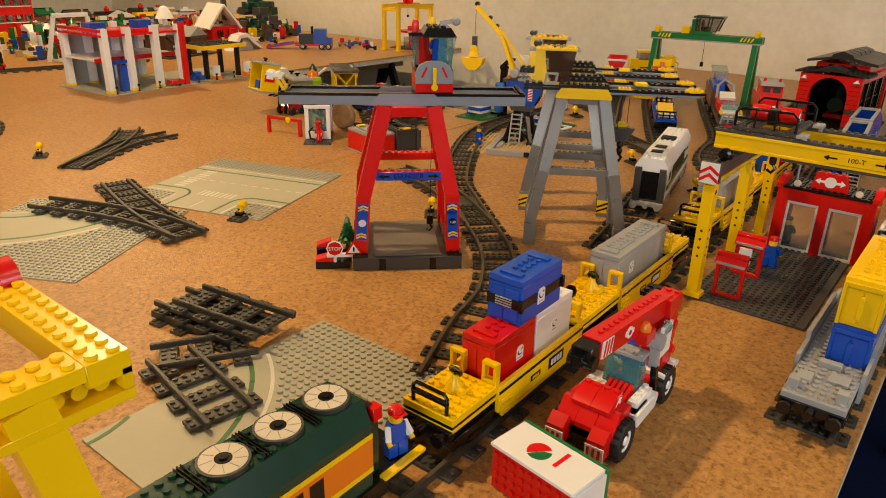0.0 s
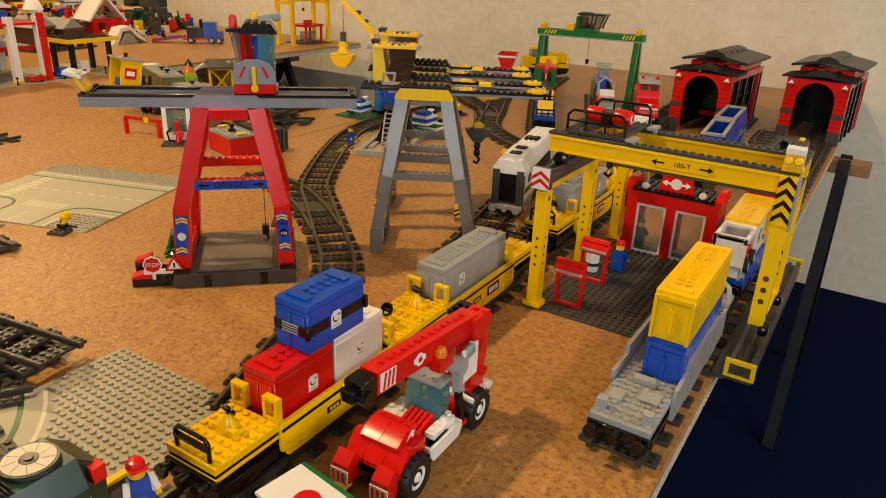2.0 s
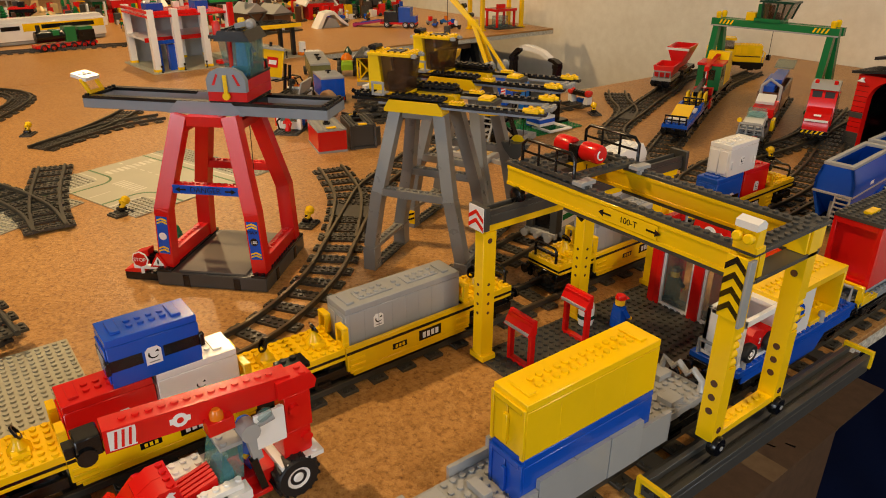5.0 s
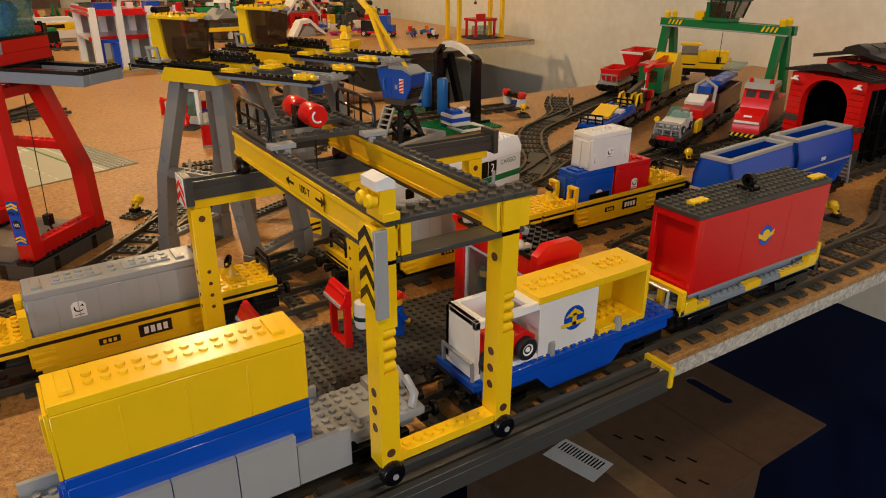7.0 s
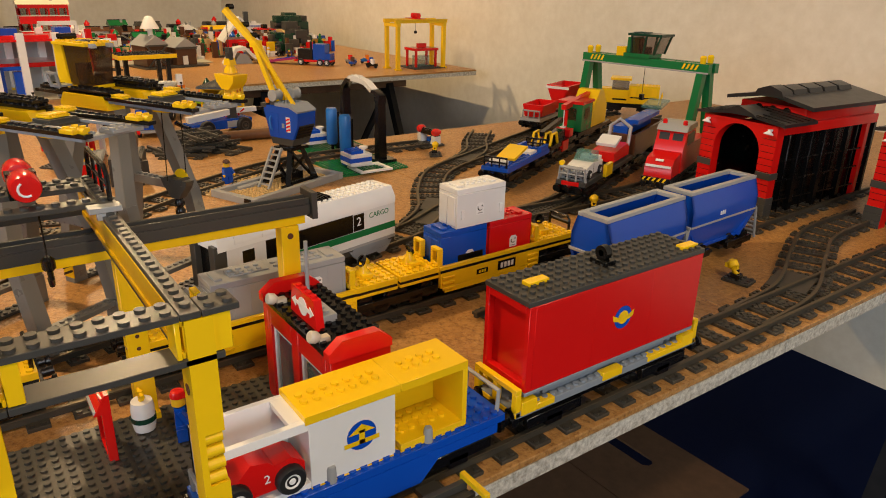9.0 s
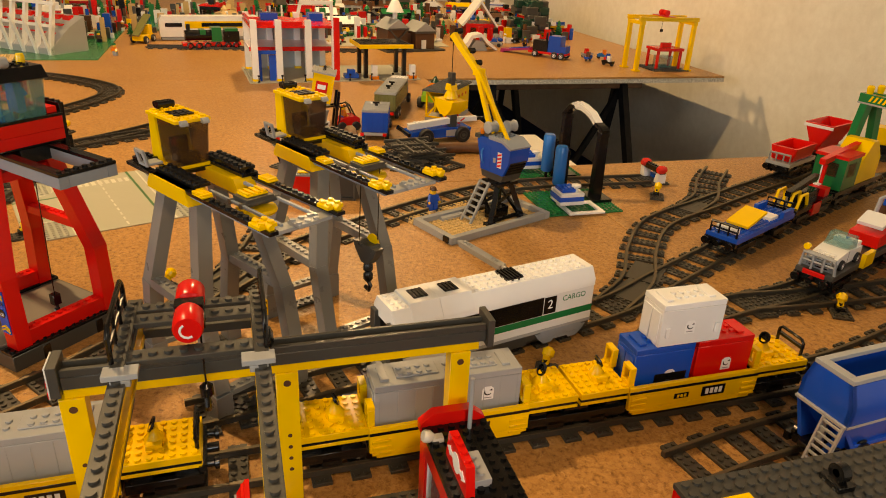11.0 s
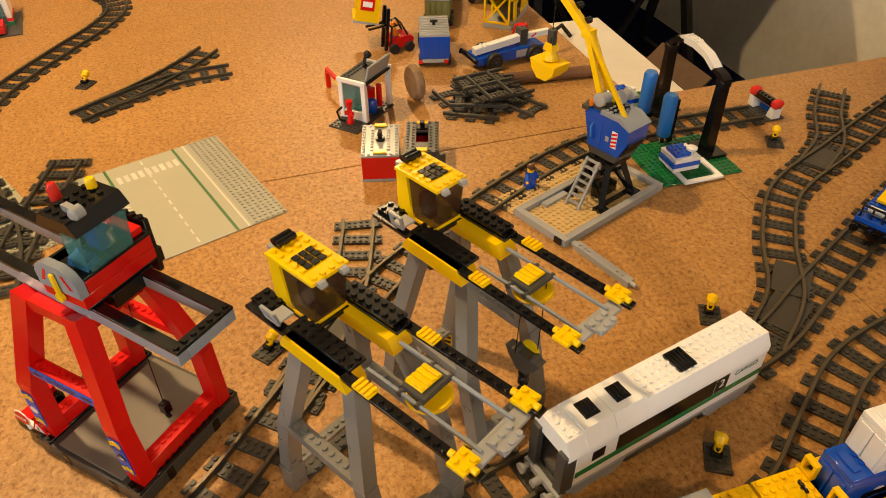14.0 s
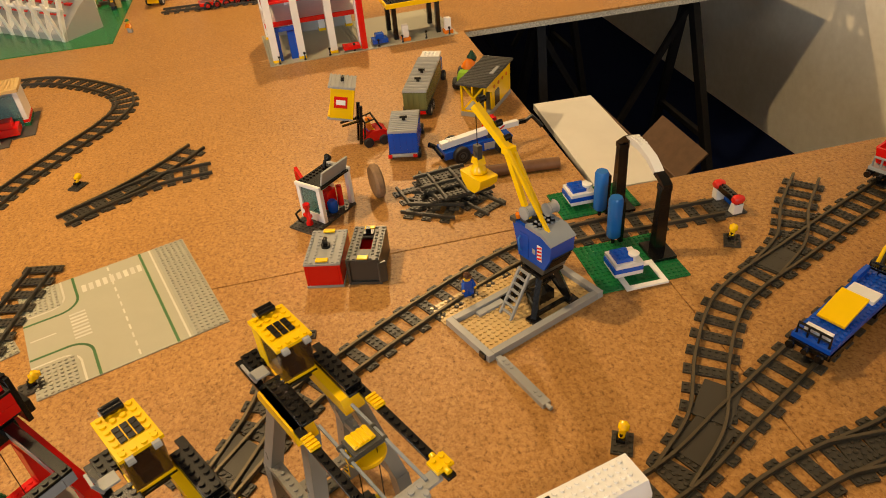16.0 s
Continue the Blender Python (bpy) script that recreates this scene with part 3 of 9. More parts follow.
def emblem(parent, x, y, z, dark=BLK, sign=1, s=1.0):
    """A small white house-shaped sticker with a thin dark curl and a line of small print."""
    s *= 0.82
    e = part("sticker", parent, WHT, [("x", "x", [(y - 6.4 * s, z - 8 * s), (y + 6.4 * s, z - 8 * s), (y + 6.4 * s, z + 5 * s), (y + 3.5 * s, z + 8 * s), (y - 3.5 * s, z + 8 * s), (y - 6.4 * s, z + 5 * s)], x, x + sign * 0.15)])
    curl = [(y + s * (4.4 * math.cos(radians(a))), z + s * (1.2 + 4.0 * math.sin(radians(a)))) for a in range(150, 331, 20)]
    curl += [(y + s * (0.6 + 3.7 * math.cos(radians(a))), z + s * (1.8 + 3.5 * math.sin(radians(a)))) for a in range(320, 149, -20)]
    part("curl", e, dark, [("x", "x", curl, x + sign * 0.15, x + sign * 0.25), ("x", "x", [(y + 1.4 * s, z + 3.0 * s), (y + 4.8 * s, z + 2.4 * s), (y + 4.0 * s, z + 5.0 * s)], x + sign * 0.15, x + sign * 0.25)])
    part("caption_bar", e, CRG, [("b", x + sign * 0.15, y - 4.2 * s, z - 6.2 * s, x + sign * 0.25, y + 4.2 * s, z - 5.2 * s, 0.0)])


def bars(parent, x, y, z, n, mat, sign=1, w=3.0, h=4.0, gap=1.2, vertical=False):
    o = []
    for i in range(n):
        yy = y + i * (w + gap)
        o.append(("b", x, yy, z, x + sign * 0.3, yy + w, z + h, 0.0))
    part("marking", parent, mat, o)


# ---- container train ----
def well_car(y_mid, front, rear, handle_front, handle_rear):
    """One yellow well car; y_mid is the middle of its container bay."""
    x = -0.2505 - (y_mid - 0.5) * 0.0141
    car = thing("container_wagon", "yellow plastic toy well wagon with black stripe and dark bogies", "toy wagon", pose(x, y_mid, 0.0086, 0, 0, 0.8), "container train wagons")
    L, W = 70, 26.5
    for s in (-1, 1):
        side = part("side_panel", car, YEL, [("b", s * W, -L, 12, s * (W - 4), L, 36), ("b", s * W, -L + 6, 6, s * (W - 3), L - 6, 12)])
        part("stripe", side, BLK, [("b", s * (W + 0.3), -L, 29, s * (W - 0.5), L, 32)], "thin black stripe")
        part("name_board", side, BLK, [("b", s * (W + 0.3), 8, 15, s * (W - 0.5), 34, 26), ("b", s * (W + 0.3), -22, 17, s * (W - 0.5), -6, 23)], "black board with pale bars")
        bars(side, s * (W + 0.3), 12, 17.5, 4, WHT, s, 3.4, 6, 1.6)
        bars(side, s * (W + 0.3), -19, 18.5, 3, YEL, s, 2.4, 3, 1.4)
        for k in range(3):
            each("rib", side, YEL, [("b", s * (W + 1.6), -L + 2, 10 + 6 * k, s * W, -L + 18, 12.5 + 6 * k), ("b", s * (W + 1.6), L - 18, 10 + 6 * k, s * W, L - 2, 12.5 + 6 * k)])
    part("floor", car, BLK, [("b", -W + 4, -L, 12, W - 4, L, 18)])
    for sgn, length, grip in ((-1, front, handle_front), (1, rear, handle_rear)):
        y0, y1 = sgn * L, sgn * (L + length)
        lo, hi = min(y0, y1), max(y0, y1)
        n = int((hi - lo) // 8)
        deck = part("deck", car, YEL, [("b", -24, lo, 30, 24, hi, 36), ("b", -24, lo, 24, 24, hi, 27), ("s", -20, lo + 4 + (hi - lo - n * 8) / 2, 6, n, 36)])
        part("stripe", deck, BLK, [("b", -23.5, lo + 0.4, 27.05, 23.5, hi - 0.4, 29.95)])
        for s in (-1, 1):
            xw = s * 16
            part("bracket", deck, YEL, [("b", xw - 7, y0 - 5 * sgn, 36, xw + 7, y0 + 1 * sgn, 40), ("b", xw - 7, y0 - 5 * sgn, 52, xw + 7, y0 + 1 * sgn, 55), ("b", xw - 7, y0 - 5 * sgn, 40, xw - 4, y0 + 1 * sgn, 52), ("b", xw + 4, y0 - 5 * sgn, 40, xw + 7, y0 + 1 * sgn, 52)])
        ym = y0 + sgn * min(length * 0.45, 24)
        part("cone", deck, YEL, [("l", (0, ym, 36), (0, 0, 1), [(8, 0), (8, 4), (4, 9), (3, 14)], 14), ("b", -11, ym - 6, 36, 11, ym + 6, 41)])
        hw = part("brake_wheel", deck, BLK, [("l", (0, ym, 52), (0, -sgn, 0.5), [(4.6, 0), (6.2, 0), (6.2, 1.6), (4.6, 1.6), (4.6, 0)], 18), ("b", -5.5, ym - 0.7, 51, 5.5, ym + 0.7, 52.4), ("c", (0, ym, 47), (0, ym, 52), 1.3, 8)])
        if grip:
            part("handrail", deck, BLK, [("t", [(-16, y1 - sgn * 3, 36), (-16, y1 - sgn * 3, 50), (-13, y1 - sgn * 3, 53), (13, y1 - sgn * 3, 53), (16, y1 - sgn * 3, 50), (16, y1 - sgn * 3, 36)], 1.6), ("b", -17, y1 - sgn * 5, 44, 17, y1 - sgn * 1, 47)])
            buffers(car, y1, 22, sgn)
        bogie(car, y0 + sgn * min(length * 0.6, 30), -2)
    return car


def on_train(y, z, dx=0.0):
    return pose(-0.2505 - (y - 0.5) * 0.0141 + dx, y, z, 0, 0, 0.8)


well_car(0.503, 58, 48, True, False)
well_car(0.729, 40, 58, False, True)
well_car(1.055, 58, 48, True, False)
well_car(1.294, 48, 60, False, True)
BED = 0.0355
c = crate("container", on_train(0.470, BED), RED, "red plastic toy container stacked on the yellow wagon", 62)
emblem(c, 16, 8, 17)
c = crate("container", on_train(0.535, BED), WHT, "white plastic toy container on the yellow wagon", 62)
emblem(c, 16, 0, 20)
c = crate("container", on_train(0.507, BED + 0.0425), BLU, "blue toy container with a black band stacked on top", 65, 33, 40)
emblem(c, 17.1, -2, 18, BLK, 1, 1.1)
for s in (-1, 1):
    part("band", c, BLK, [("b", s * 16.3, -33.1, 14, s * 17.0, -9.6, 23, 0), ("b", s * 16.3, 5.6, 14, s * 17.0, 33.1, 23, 0)], "black band")
each("grille", c, BLK, [("b", -16.9, -34.0, 14, 16.9, -32.4, 23), ("b", 15, -35.6, 13, 19, -32, 24, 0.6), ("b", 15, 32, 13, 19, 35.6, 24, 0.6)], "black band round its end")
each("grille_bar", c, LGR, [("b", -8, -34.6, 15 + 2.2 * k, 8, -34.0, 16.1 + 2.2 * k, 0) for k in range(4)])
for y in (0.729, 1.055):
    c = crate("container", on_train(y, BED), LGR, "long light grey toy container on the yellow wagon", 128, 33, 42, None, 1)
    part("lid_strip", c, LGR, [("b", -8, -44, 42, 8, -8, 43.4), ("b", -8, 8, 42, 8, 44, 43.4), ("s", -4, -40, 2, 4, 43.2), ("s", -4, 16, 2, 4, 43.2)], "grey studded lid plates")
    emblem(c, 16.5, -30 if y < 1 else 34, 21)
    for k in range(9):
        part("side_rib", c, LGR, [("b", 16.4, -60 + k * 15, 2, 16.75, -59.3 + k * 15, 35)])
c = crate("container", on_train(1.262, BED), BLU, "blue plastic toy container on the yellow wagon", 62)
emblem(c, 16, 8, 10)
part("dark_panel", c, BLK, [("b", 15.8, -8, 4, 16.25, 26, 13, 0)])
c = crate("container", on_train(1.328, BED), RED, "red plastic toy container on the yellow wagon", 62)
emblem(c, 16, 4, 14)
c = crate("container", on_train(1.284, BED + 0.0425), WHT, "white toy container stacked across two others", 66, 32, 43)
emblem(c, 16, -2, 18)
each("grip", c, WHT, [("b", 16, -28, 10, 18, -24, 20), ("b", 16, 24, 10, 18, 28, 20)])

# ---- green locomotive at the head of the container train ----
loco = thing("locomotive", "dark green toy diesel locomotive with orange and yellow stripe", "toy locomotive", pose(-0.254, 0.136, 0.0086, 0, 0, 0.8))
part("body", loco, DGN, [("b", -24, -250, 24, 24, 164, 72), ("x", "y", [(-24, 72), (24, 72), (16, 88), (-16, 88)], -250, 164)])
part("end_hood", loco, DGN, [("x", "x", [(164, 24), (178, 24), (178, 76), (164, 88)], -16, 16)])
part("stud_roof", loco, DGN, [("s", -12, -200 + 8 * 0, 4, 40, 88)])
for s in (-1, 1):
    band = part("side_stripe", loco, ORG, [("b", s * 24, -250, 40, s * 24.5, 164, 62)], "orange stripe with yellow borders")
    part("border", band, YEL, [("b", s * 24, -250, 62.1, s * 24.7, 164, 66), ("b", s * 24, -250, 35.8, s * 24.7, 164, 39.9)])
    bars(band, s * 24.6, 30, 43, 6, BLK, s, 11, 16, 5)
for k, yy in enumerate((72, 110, 148)):
    f = part("roof_fan", loco, DGR, [("c", (0, yy, 88), (0, yy, 91), 15, 28)], "round roof fan with a pale ring")
    part("ring", f, CRM, [("c", (0, yy, 90.6), (0, yy, 91.4), 13.4, 28)], "cream printed fan ring")
    part("spindle", f, BLK, [("c", (0, yy, 91.4), (0, yy, 91.8), 5, 18), ("c", (0, yy, 91.8), (0, yy, 92.6), 2.4, 12)])
    for j in range(9):
        part("blade_mark", f, LGR, [("q", (6 * math.cos(j * 0.698), yy + 6 * math.sin(j * 0.698), 91.45), (12.6 * math.cos(j * 0.698 + 0.12), yy + 12.6 * math.sin(j * 0.698 + 0.12), 91.45), 0.5, 0.3)])
    part("roof_grille", loco, BLK, [("b", -15, yy - 22 + j * 2.2, 88, 15, yy - 21 + j * 2.2, 90.5) for j in range(3)])
part("lamp_box", loco, RED, [("b", 14, 168, 70, 22, 176, 80)])
part("frame", loco, BLK, [("b", -26, -255, 14, 26, 178, 24), ("b", -26, 178, 18, 26, 212, 23)])
each("step_edge", loco, YEL, [("b", 22, 172, 23.2, 28, 214, 26), ("b", -28, 172, 23.2, -22, 214, 26)], "yellow step edge")
bogie(loco, 150, -2)
bogie(loco, -150, -2)
figure(-0.243, 0.334, 0.0325, 75, BLU, BLU, RED, "toy railway worker with red cap, white sleeves and blue dungarees", WHT)

# ---- passenger cargo car ----
pc = thing("passenger_car", "white toy railway car with green stripe and smoked windows", "toy wagon", pose(-0.383, 1.137, 0.0086, 0, 0, 13.0))
LC = 125
part("body", pc, WHT, [("b", -23.5, -LC + 18, 16, 23.5, LC, 60)])
part("roof", pc, WHT, [("x", "y", [(-24, 60), (24, 60), (24, 68), (17, 80), (-17, 80), (-24, 68)], -LC + 8, LC), ("s", -12, -LC + 14, 4, 3, 80), ("s", -12, -22, 4, 18, 80)])
part("roof_hump", pc, WHT, [("x", "y", [(-24.5, 64), (24.5, 64), (24.5, 68), (16, 83), (-16, 83), (-24.5, 68)], -98, -66), ("x", "y", [(-24.5, 64), (24.5, 64), (24.5, 68), (16, 83), (-16, 83), (-24.5, 68)], -65.6, -30)], "smooth white roof section")
for yy in (-82, -48):
    part("roof_vent", pc, BLK, [("b", -9, yy - 8, 83, 9, yy + 8, 84)] + [("b", -8, yy - 7.4 + 4 * j, 84, 8, yy - 5.6 + 4 * j, 84.9) for j in range(4)])
part("roof_vent", pc, BLK, [("b", -12, 16, 80, 12, 36, 83)] + [("b", -11, 17.5 + 4 * j, 83, 11, 19.5 + 4 * j, 84.2) for j in range(5)])
for s in (-1, 1):
    part("window_strip", pc, BLK, [("b", s * 23.5, -62, 37.5, s * 23.9, 57, 59)], "dark smoked window strip")
    part("stripe", pc, GRN, [("b", s * 23.5, -LC + 18, 29, s * 23.8, LC, 37)], "green side stripe")
    part("lower_line", pc, LGR, [("b", s * 23.5, -LC + 18, 16, s * 23.8, LC, 20)])
    num = part("number_panel", pc, BLK, [("b", s * 23.5, 58, 38, s * 23.95, 74, 58)], "black panel with a white figure")
    lettering("number", num, WHT, "2", 15, face_y(s * 24.0, 66, 48.5, 90 * s))
    lettering("cargo_word", pc, GRN, "CARGO", 9, face_y(s * 23.75, 98, 52, 90 * s))
    part("small_window", pc, BLK, [("b", s * 23.5, -90, 42, s * 24, -76, 55)], "small framed window")
    part("skirt", pc, DGR, [("b", s * 20, -30, 4, s * 23, 40, 15)])
    for yb in (-80, 85):
        part("bogie_cover", pc, BGR, [("x", "x", [(yb - 34, 14), (yb - 30, 8), (yb - 22, 1), (yb - 12, 1), (yb - 6, 7), (yb + 6, 7), (yb + 12, 1), (yb + 22, 1), (yb + 30, 8), (yb + 34, 14)], s * 20, s * 23.6)])
part("underframe", pc, DGR, [("b", -22, -LC + 6, 8, 22, LC, 16)])
for s in (-1, 1):
    part("end_pillar", pc, DGR, [("b", s * 13, -LC + 4, 12, s * 23, -LC + 17.8, 66)])
part("end_doorway", pc, BLK, [("b", -12.8, -LC + 10, 12, 12.8, -LC + 17.8, 62)], "black end doorway")
bogie(pc, -80, -2, BGR)
bogie(pc, 85, -2, BGR)
buffers(pc, -LC + 4, 10, -1, LGR)

# ---- train along the table edge ----
EX = -0.029


def flat_wagon(y0, y1, label, deck_mat, frame_mat, z=24):
    car = thing("flat_wagon", label, "toy wagon", pose(EX, (y0 + y1) / 2, 0.0086), "edge train wagons")
    h = (y1 - y0) * 500
    n = int(2 * h // 8)
    part("deck", car, deck_mat, [("b", -24, -h, z, 24, h, z + 6)] + [("s", -20, -h + 4 + (2 * h - n * 8) / 2, 6, n, z + 6)])
    part("frame", car, frame_mat, [("b", -20, -h + 6, z - 7, 20, h - 6, z)])
    bogie(car, -h + 40, -3)
    bogie(car, h - 40, -3)
    buffers(car, -h, z - 3, -1)
    buffers(car, h, z - 3, 1)
    return car


fw = flat_wagon(0.588, 0.872, "light grey toy well wagon carrying stacked containers", LGR, LGR)
for s in (-1, 1):
    for k in range(5):
        part("side_wall", fw, LGR, [("x", "x", [(-88 + k * 35, 10), (-53.6 + k * 35, 10), (-53.6 + k * 35, 46 if k in (1, 2, 3) else 38), (-88 + k * 35, 46 if k in (1, 2, 3) else 38)], s * 24.2, s * (27.4 + 0.5 * (k % 2)))])
each("end_brick", fw, LGR, [("b", -22, -136, 30, -14, -128, 40), ("b", 14, -136, 30, 22, -128, 40), ("b", -22, 118, 30, -8, 134, 36), ("b", 6, 96, 30, 20, 112, 36), ("b", -10, -84, 30, 8, -76, 36)])
part("hose", fw, LGR, [("t", [(-18, 132, 30), (-18, 136, 44), (-10, 138, 38), (-4, 136, 46), (4, 138, 38), (10, 136, 46), (18, 138, 38), (20, 134, 30)], 3)])
each("tile", fw, LGR, [("b", -20, -118, 30, -8, -102, 33.2), ("b", 2, -108, 30, 18, -92, 33.2)])
bl = crate("container", pose(-0.021, 0.729, 0.0335), BLU, "blue plastic toy container under the yellow one", 128, 32, 41.5, None, 4)
ye = crate("container", pose(-0.021, 0.729, 0.0752), YEL, "long yellow toy container stacked on the blue one", 128, 32, 43, None, 4)
each("stud_strip", ye, YEL, [("s", -4, -44, 2, 4, 43), ("s", -4, 20, 2, 4, 43)])
for c2, hh in ((bl, 41.5), (ye, 43)):
    each("door_frame", c2, c2.children[0].data.materials[0], [("b", -16, -66, 0, -13, -64, hh - 4), ("b", 13, -66, 0, 16, -64, hh - 4), ("b", -13, -66, hh - 8, 13, -64, hh - 4), ("b", -2, -68, 8, 2, -65.2, hh - 14)])
for k in range(3):
    part("panel_joint", ye, YEL, [("b", 15.9, -34 + k * 32, 0.5, 16.15, -33.5 + k * 32, 32)])

bw = flat_wagon(0.912, 1.118, "blue toy flat wagon carrying an open white and yellow container", BLU, BLU)
part("skirt", bw, BLU, [("x", "x", [(-96, 24), (96, 24), (96, 17), (46, 17), (32, 3), (-32, 3), (-46, 17), (-96, 17)], 22, 24.3)])
for s in (-1, 1):
    for yy in (-92, -30, 40):
        part("post", bw, LGR, [("l", (s * 20, yy, 30), (0, 0, 1), [(3.4, 0), (3.0, 9), (2.4, 11)], 10)])
each("end_rail", bw, LGR, [("t", [(-18, -100, 30), (-18, -101, 44), (18, -101, 44), (18, -100, 30)], 1.7), ("t", [(-18, 100, 30), (-18, 101, 46), (18, 101, 46), (18, 100, 30)], 1.7)])
wc = thing("container", "open white and yellow toy container holding a red car", "toy container", pose(-0.027, 1.0, 0.0395), "containers")
each("white_panel", wc, WHT, [("b", -18, -85, 0, 18, -28, 4), ("b", -18, -85, 4, -14, -28, 46), ("b", -18, -85, 4, 18, -81, 46), ("b", 14, -85, 40, 18, -28, 46), ("b", -14, -85, 42, 14, -76, 46), ("b", -14, -38, 42, 14, -28, 46), ("b", -18, -28, 0, 18, 30, 44)])
each("yellow_panel", wc, YEL, [("b", -18.5, -30, 44.2, 18.5, 34, 50), ("b", -18.5, 34, 0, 18.5, 86, 5), ("b", -18.5, 34, 44, 18.5, 86, 50), ("b", -18.5, 82, 5, 18.5, 86, 44), ("b", -18.5, 34, 5, -15, 82, 44), ("b", -18.3, -28, -3, 18.3, 80, -0.2)])
each("stud", wc, YEL, [("s", -4 + 8 * i, y0 + 8 * j, 1, 1, 50) for y0, n in ((-24, 7), (46, 4)) for j in range(n) for i in range(2)] + [("s", -10 + 8 * i, 42 + 8 * j, 1, 1, 5) for i in range(3) for j in range(5)])
rd = part("roundel", wc, BLU, [("c", (18, 6, 24), (18.5, 6, 24), 10, 24)], "blue and yellow round emblem")
part("arrow", rd, YEL, [("x", "x", [(-6, 18), (18, 18), (18, 21), (-6, 21)], 18.5, 18.8), ("x", "x", [(-3, 26), (15, 26), (6, 32)], 18.5, 18.8), ("b", 18.5, 4, 18, 18.8, 8, 28)])
rc = thing("toy_car", "red toy racing car inside the open container", "toy car", pose(-0.020, 0.943, 0.0438))
part("body", rc, RED, [("x", "x", [(-26, 4), (26, 4), (26, 16), (18, 22), (8, 20), (4, 24), (-6, 26), (-14, 18), (-26, 12)], -10, 10)])
for yy in (-16, 16):
    for s in (-1, 1):
        wheel(rc, s * 12, yy, 9, 9, 7, (1, 0, 0), WHT, RUB)
lettering("number", rc, WHT, "2", 8, face_y(10.4, 3, 13, 90))

rw = flat_wagon(1.128, 1.335, "dark toy wagon with yellow ends carrying a red container", BGR, BLK, 20)
for y0, y1 in ((-104, -99), (99, 104)):
    part("end_frame", rw, YEL, [("b", -24, y0, 21, 24, y1, 25), ("b", -24, y0, 40, 24, y1, 44)] + [("b", x_ - 2.5, y0, 25, x_ + 2.5, y1, 40) for x_ in (-21.5, 0, 21.5)], "yellow end frame with openings")
each("end_step", rw, YEL, [("b", sx * 18, a, 22, sx * 25, b, z1) for sx in (-1, 1) for a, b, z1 in ((-98.8, -84, 33), (-83.8, -66, 27), (84, 98.8, 33), (40, 83.8, 27), (-14, 8, 29))], "yellow step")
rcn = thing("container", "big red toy container with a dark grey studded lid", "toy container", pose(EX, 1.231, 0.0353), "containers")
each("panel", rcn, RED, [("b", -24, -90, 13, 24, 96, 80), ("b", -24, -96, 13, -20, -90, 80), ("b", 20, -96, 13, 24, -90, 80), ("b", -20, -96, 74, 20, -90, 80), ("b", -20, -96, 13, 20, -90, 19)])
part("saddle", rcn, BGR, [("b", -16, -70, -6, 16, 70, 9.6)])
part("base", rcn, BGR, [("b", -24, -96, 9.8, 24, 96, 12.7)])
part("lid", rcn, DGR, [("b", -24, -97, 80.2, 24, 97, 84), ("s", -20, -92, 6, 24, 84)])
part("lid_tile", rcn, YEL, [("b", -4, -80, 84, 4, -60, 87.2)], "yellow tile")
part("lid_tile", rcn, YEL, [("b", 10, 76, 84, 18, 95, 87.2)], "yellow tile")
part("lifting_eye", rcn, BLK, [("b", -8, -6, 84, 8, 6, 88), ("l", (0, -3, 93), (0, 1, 0), [(2.5, 0), (6, 0), (6, 6), (2.5, 6), (2.5, 0)], 14)])
for k in range(2):
    part("panel_joint", rcn, RED, [("b", 23.9, -30 + k * 64, 14, 24.2, -29.4 + k * 64, 79)])
rd = part("roundel", rcn, BLU, [("c", (24, 2, 47), (24.3, 2, 47), 9.5, 24)], "round blue and yellow emblem")
part("core", rd, YEL, [("c", (24.3, 2, 47), (24.6, 2, 47), 5.6, 20)])
each("emblem_wing", rd, YEL, [("x", "x", [(-9, 46), (-3, 44), (-4, 48), (-10, 51)], 24.3, 24.7), ("x", "x", [(13, 46), (7, 44), (8, 48), (14, 51)], 24.3, 24.7)])


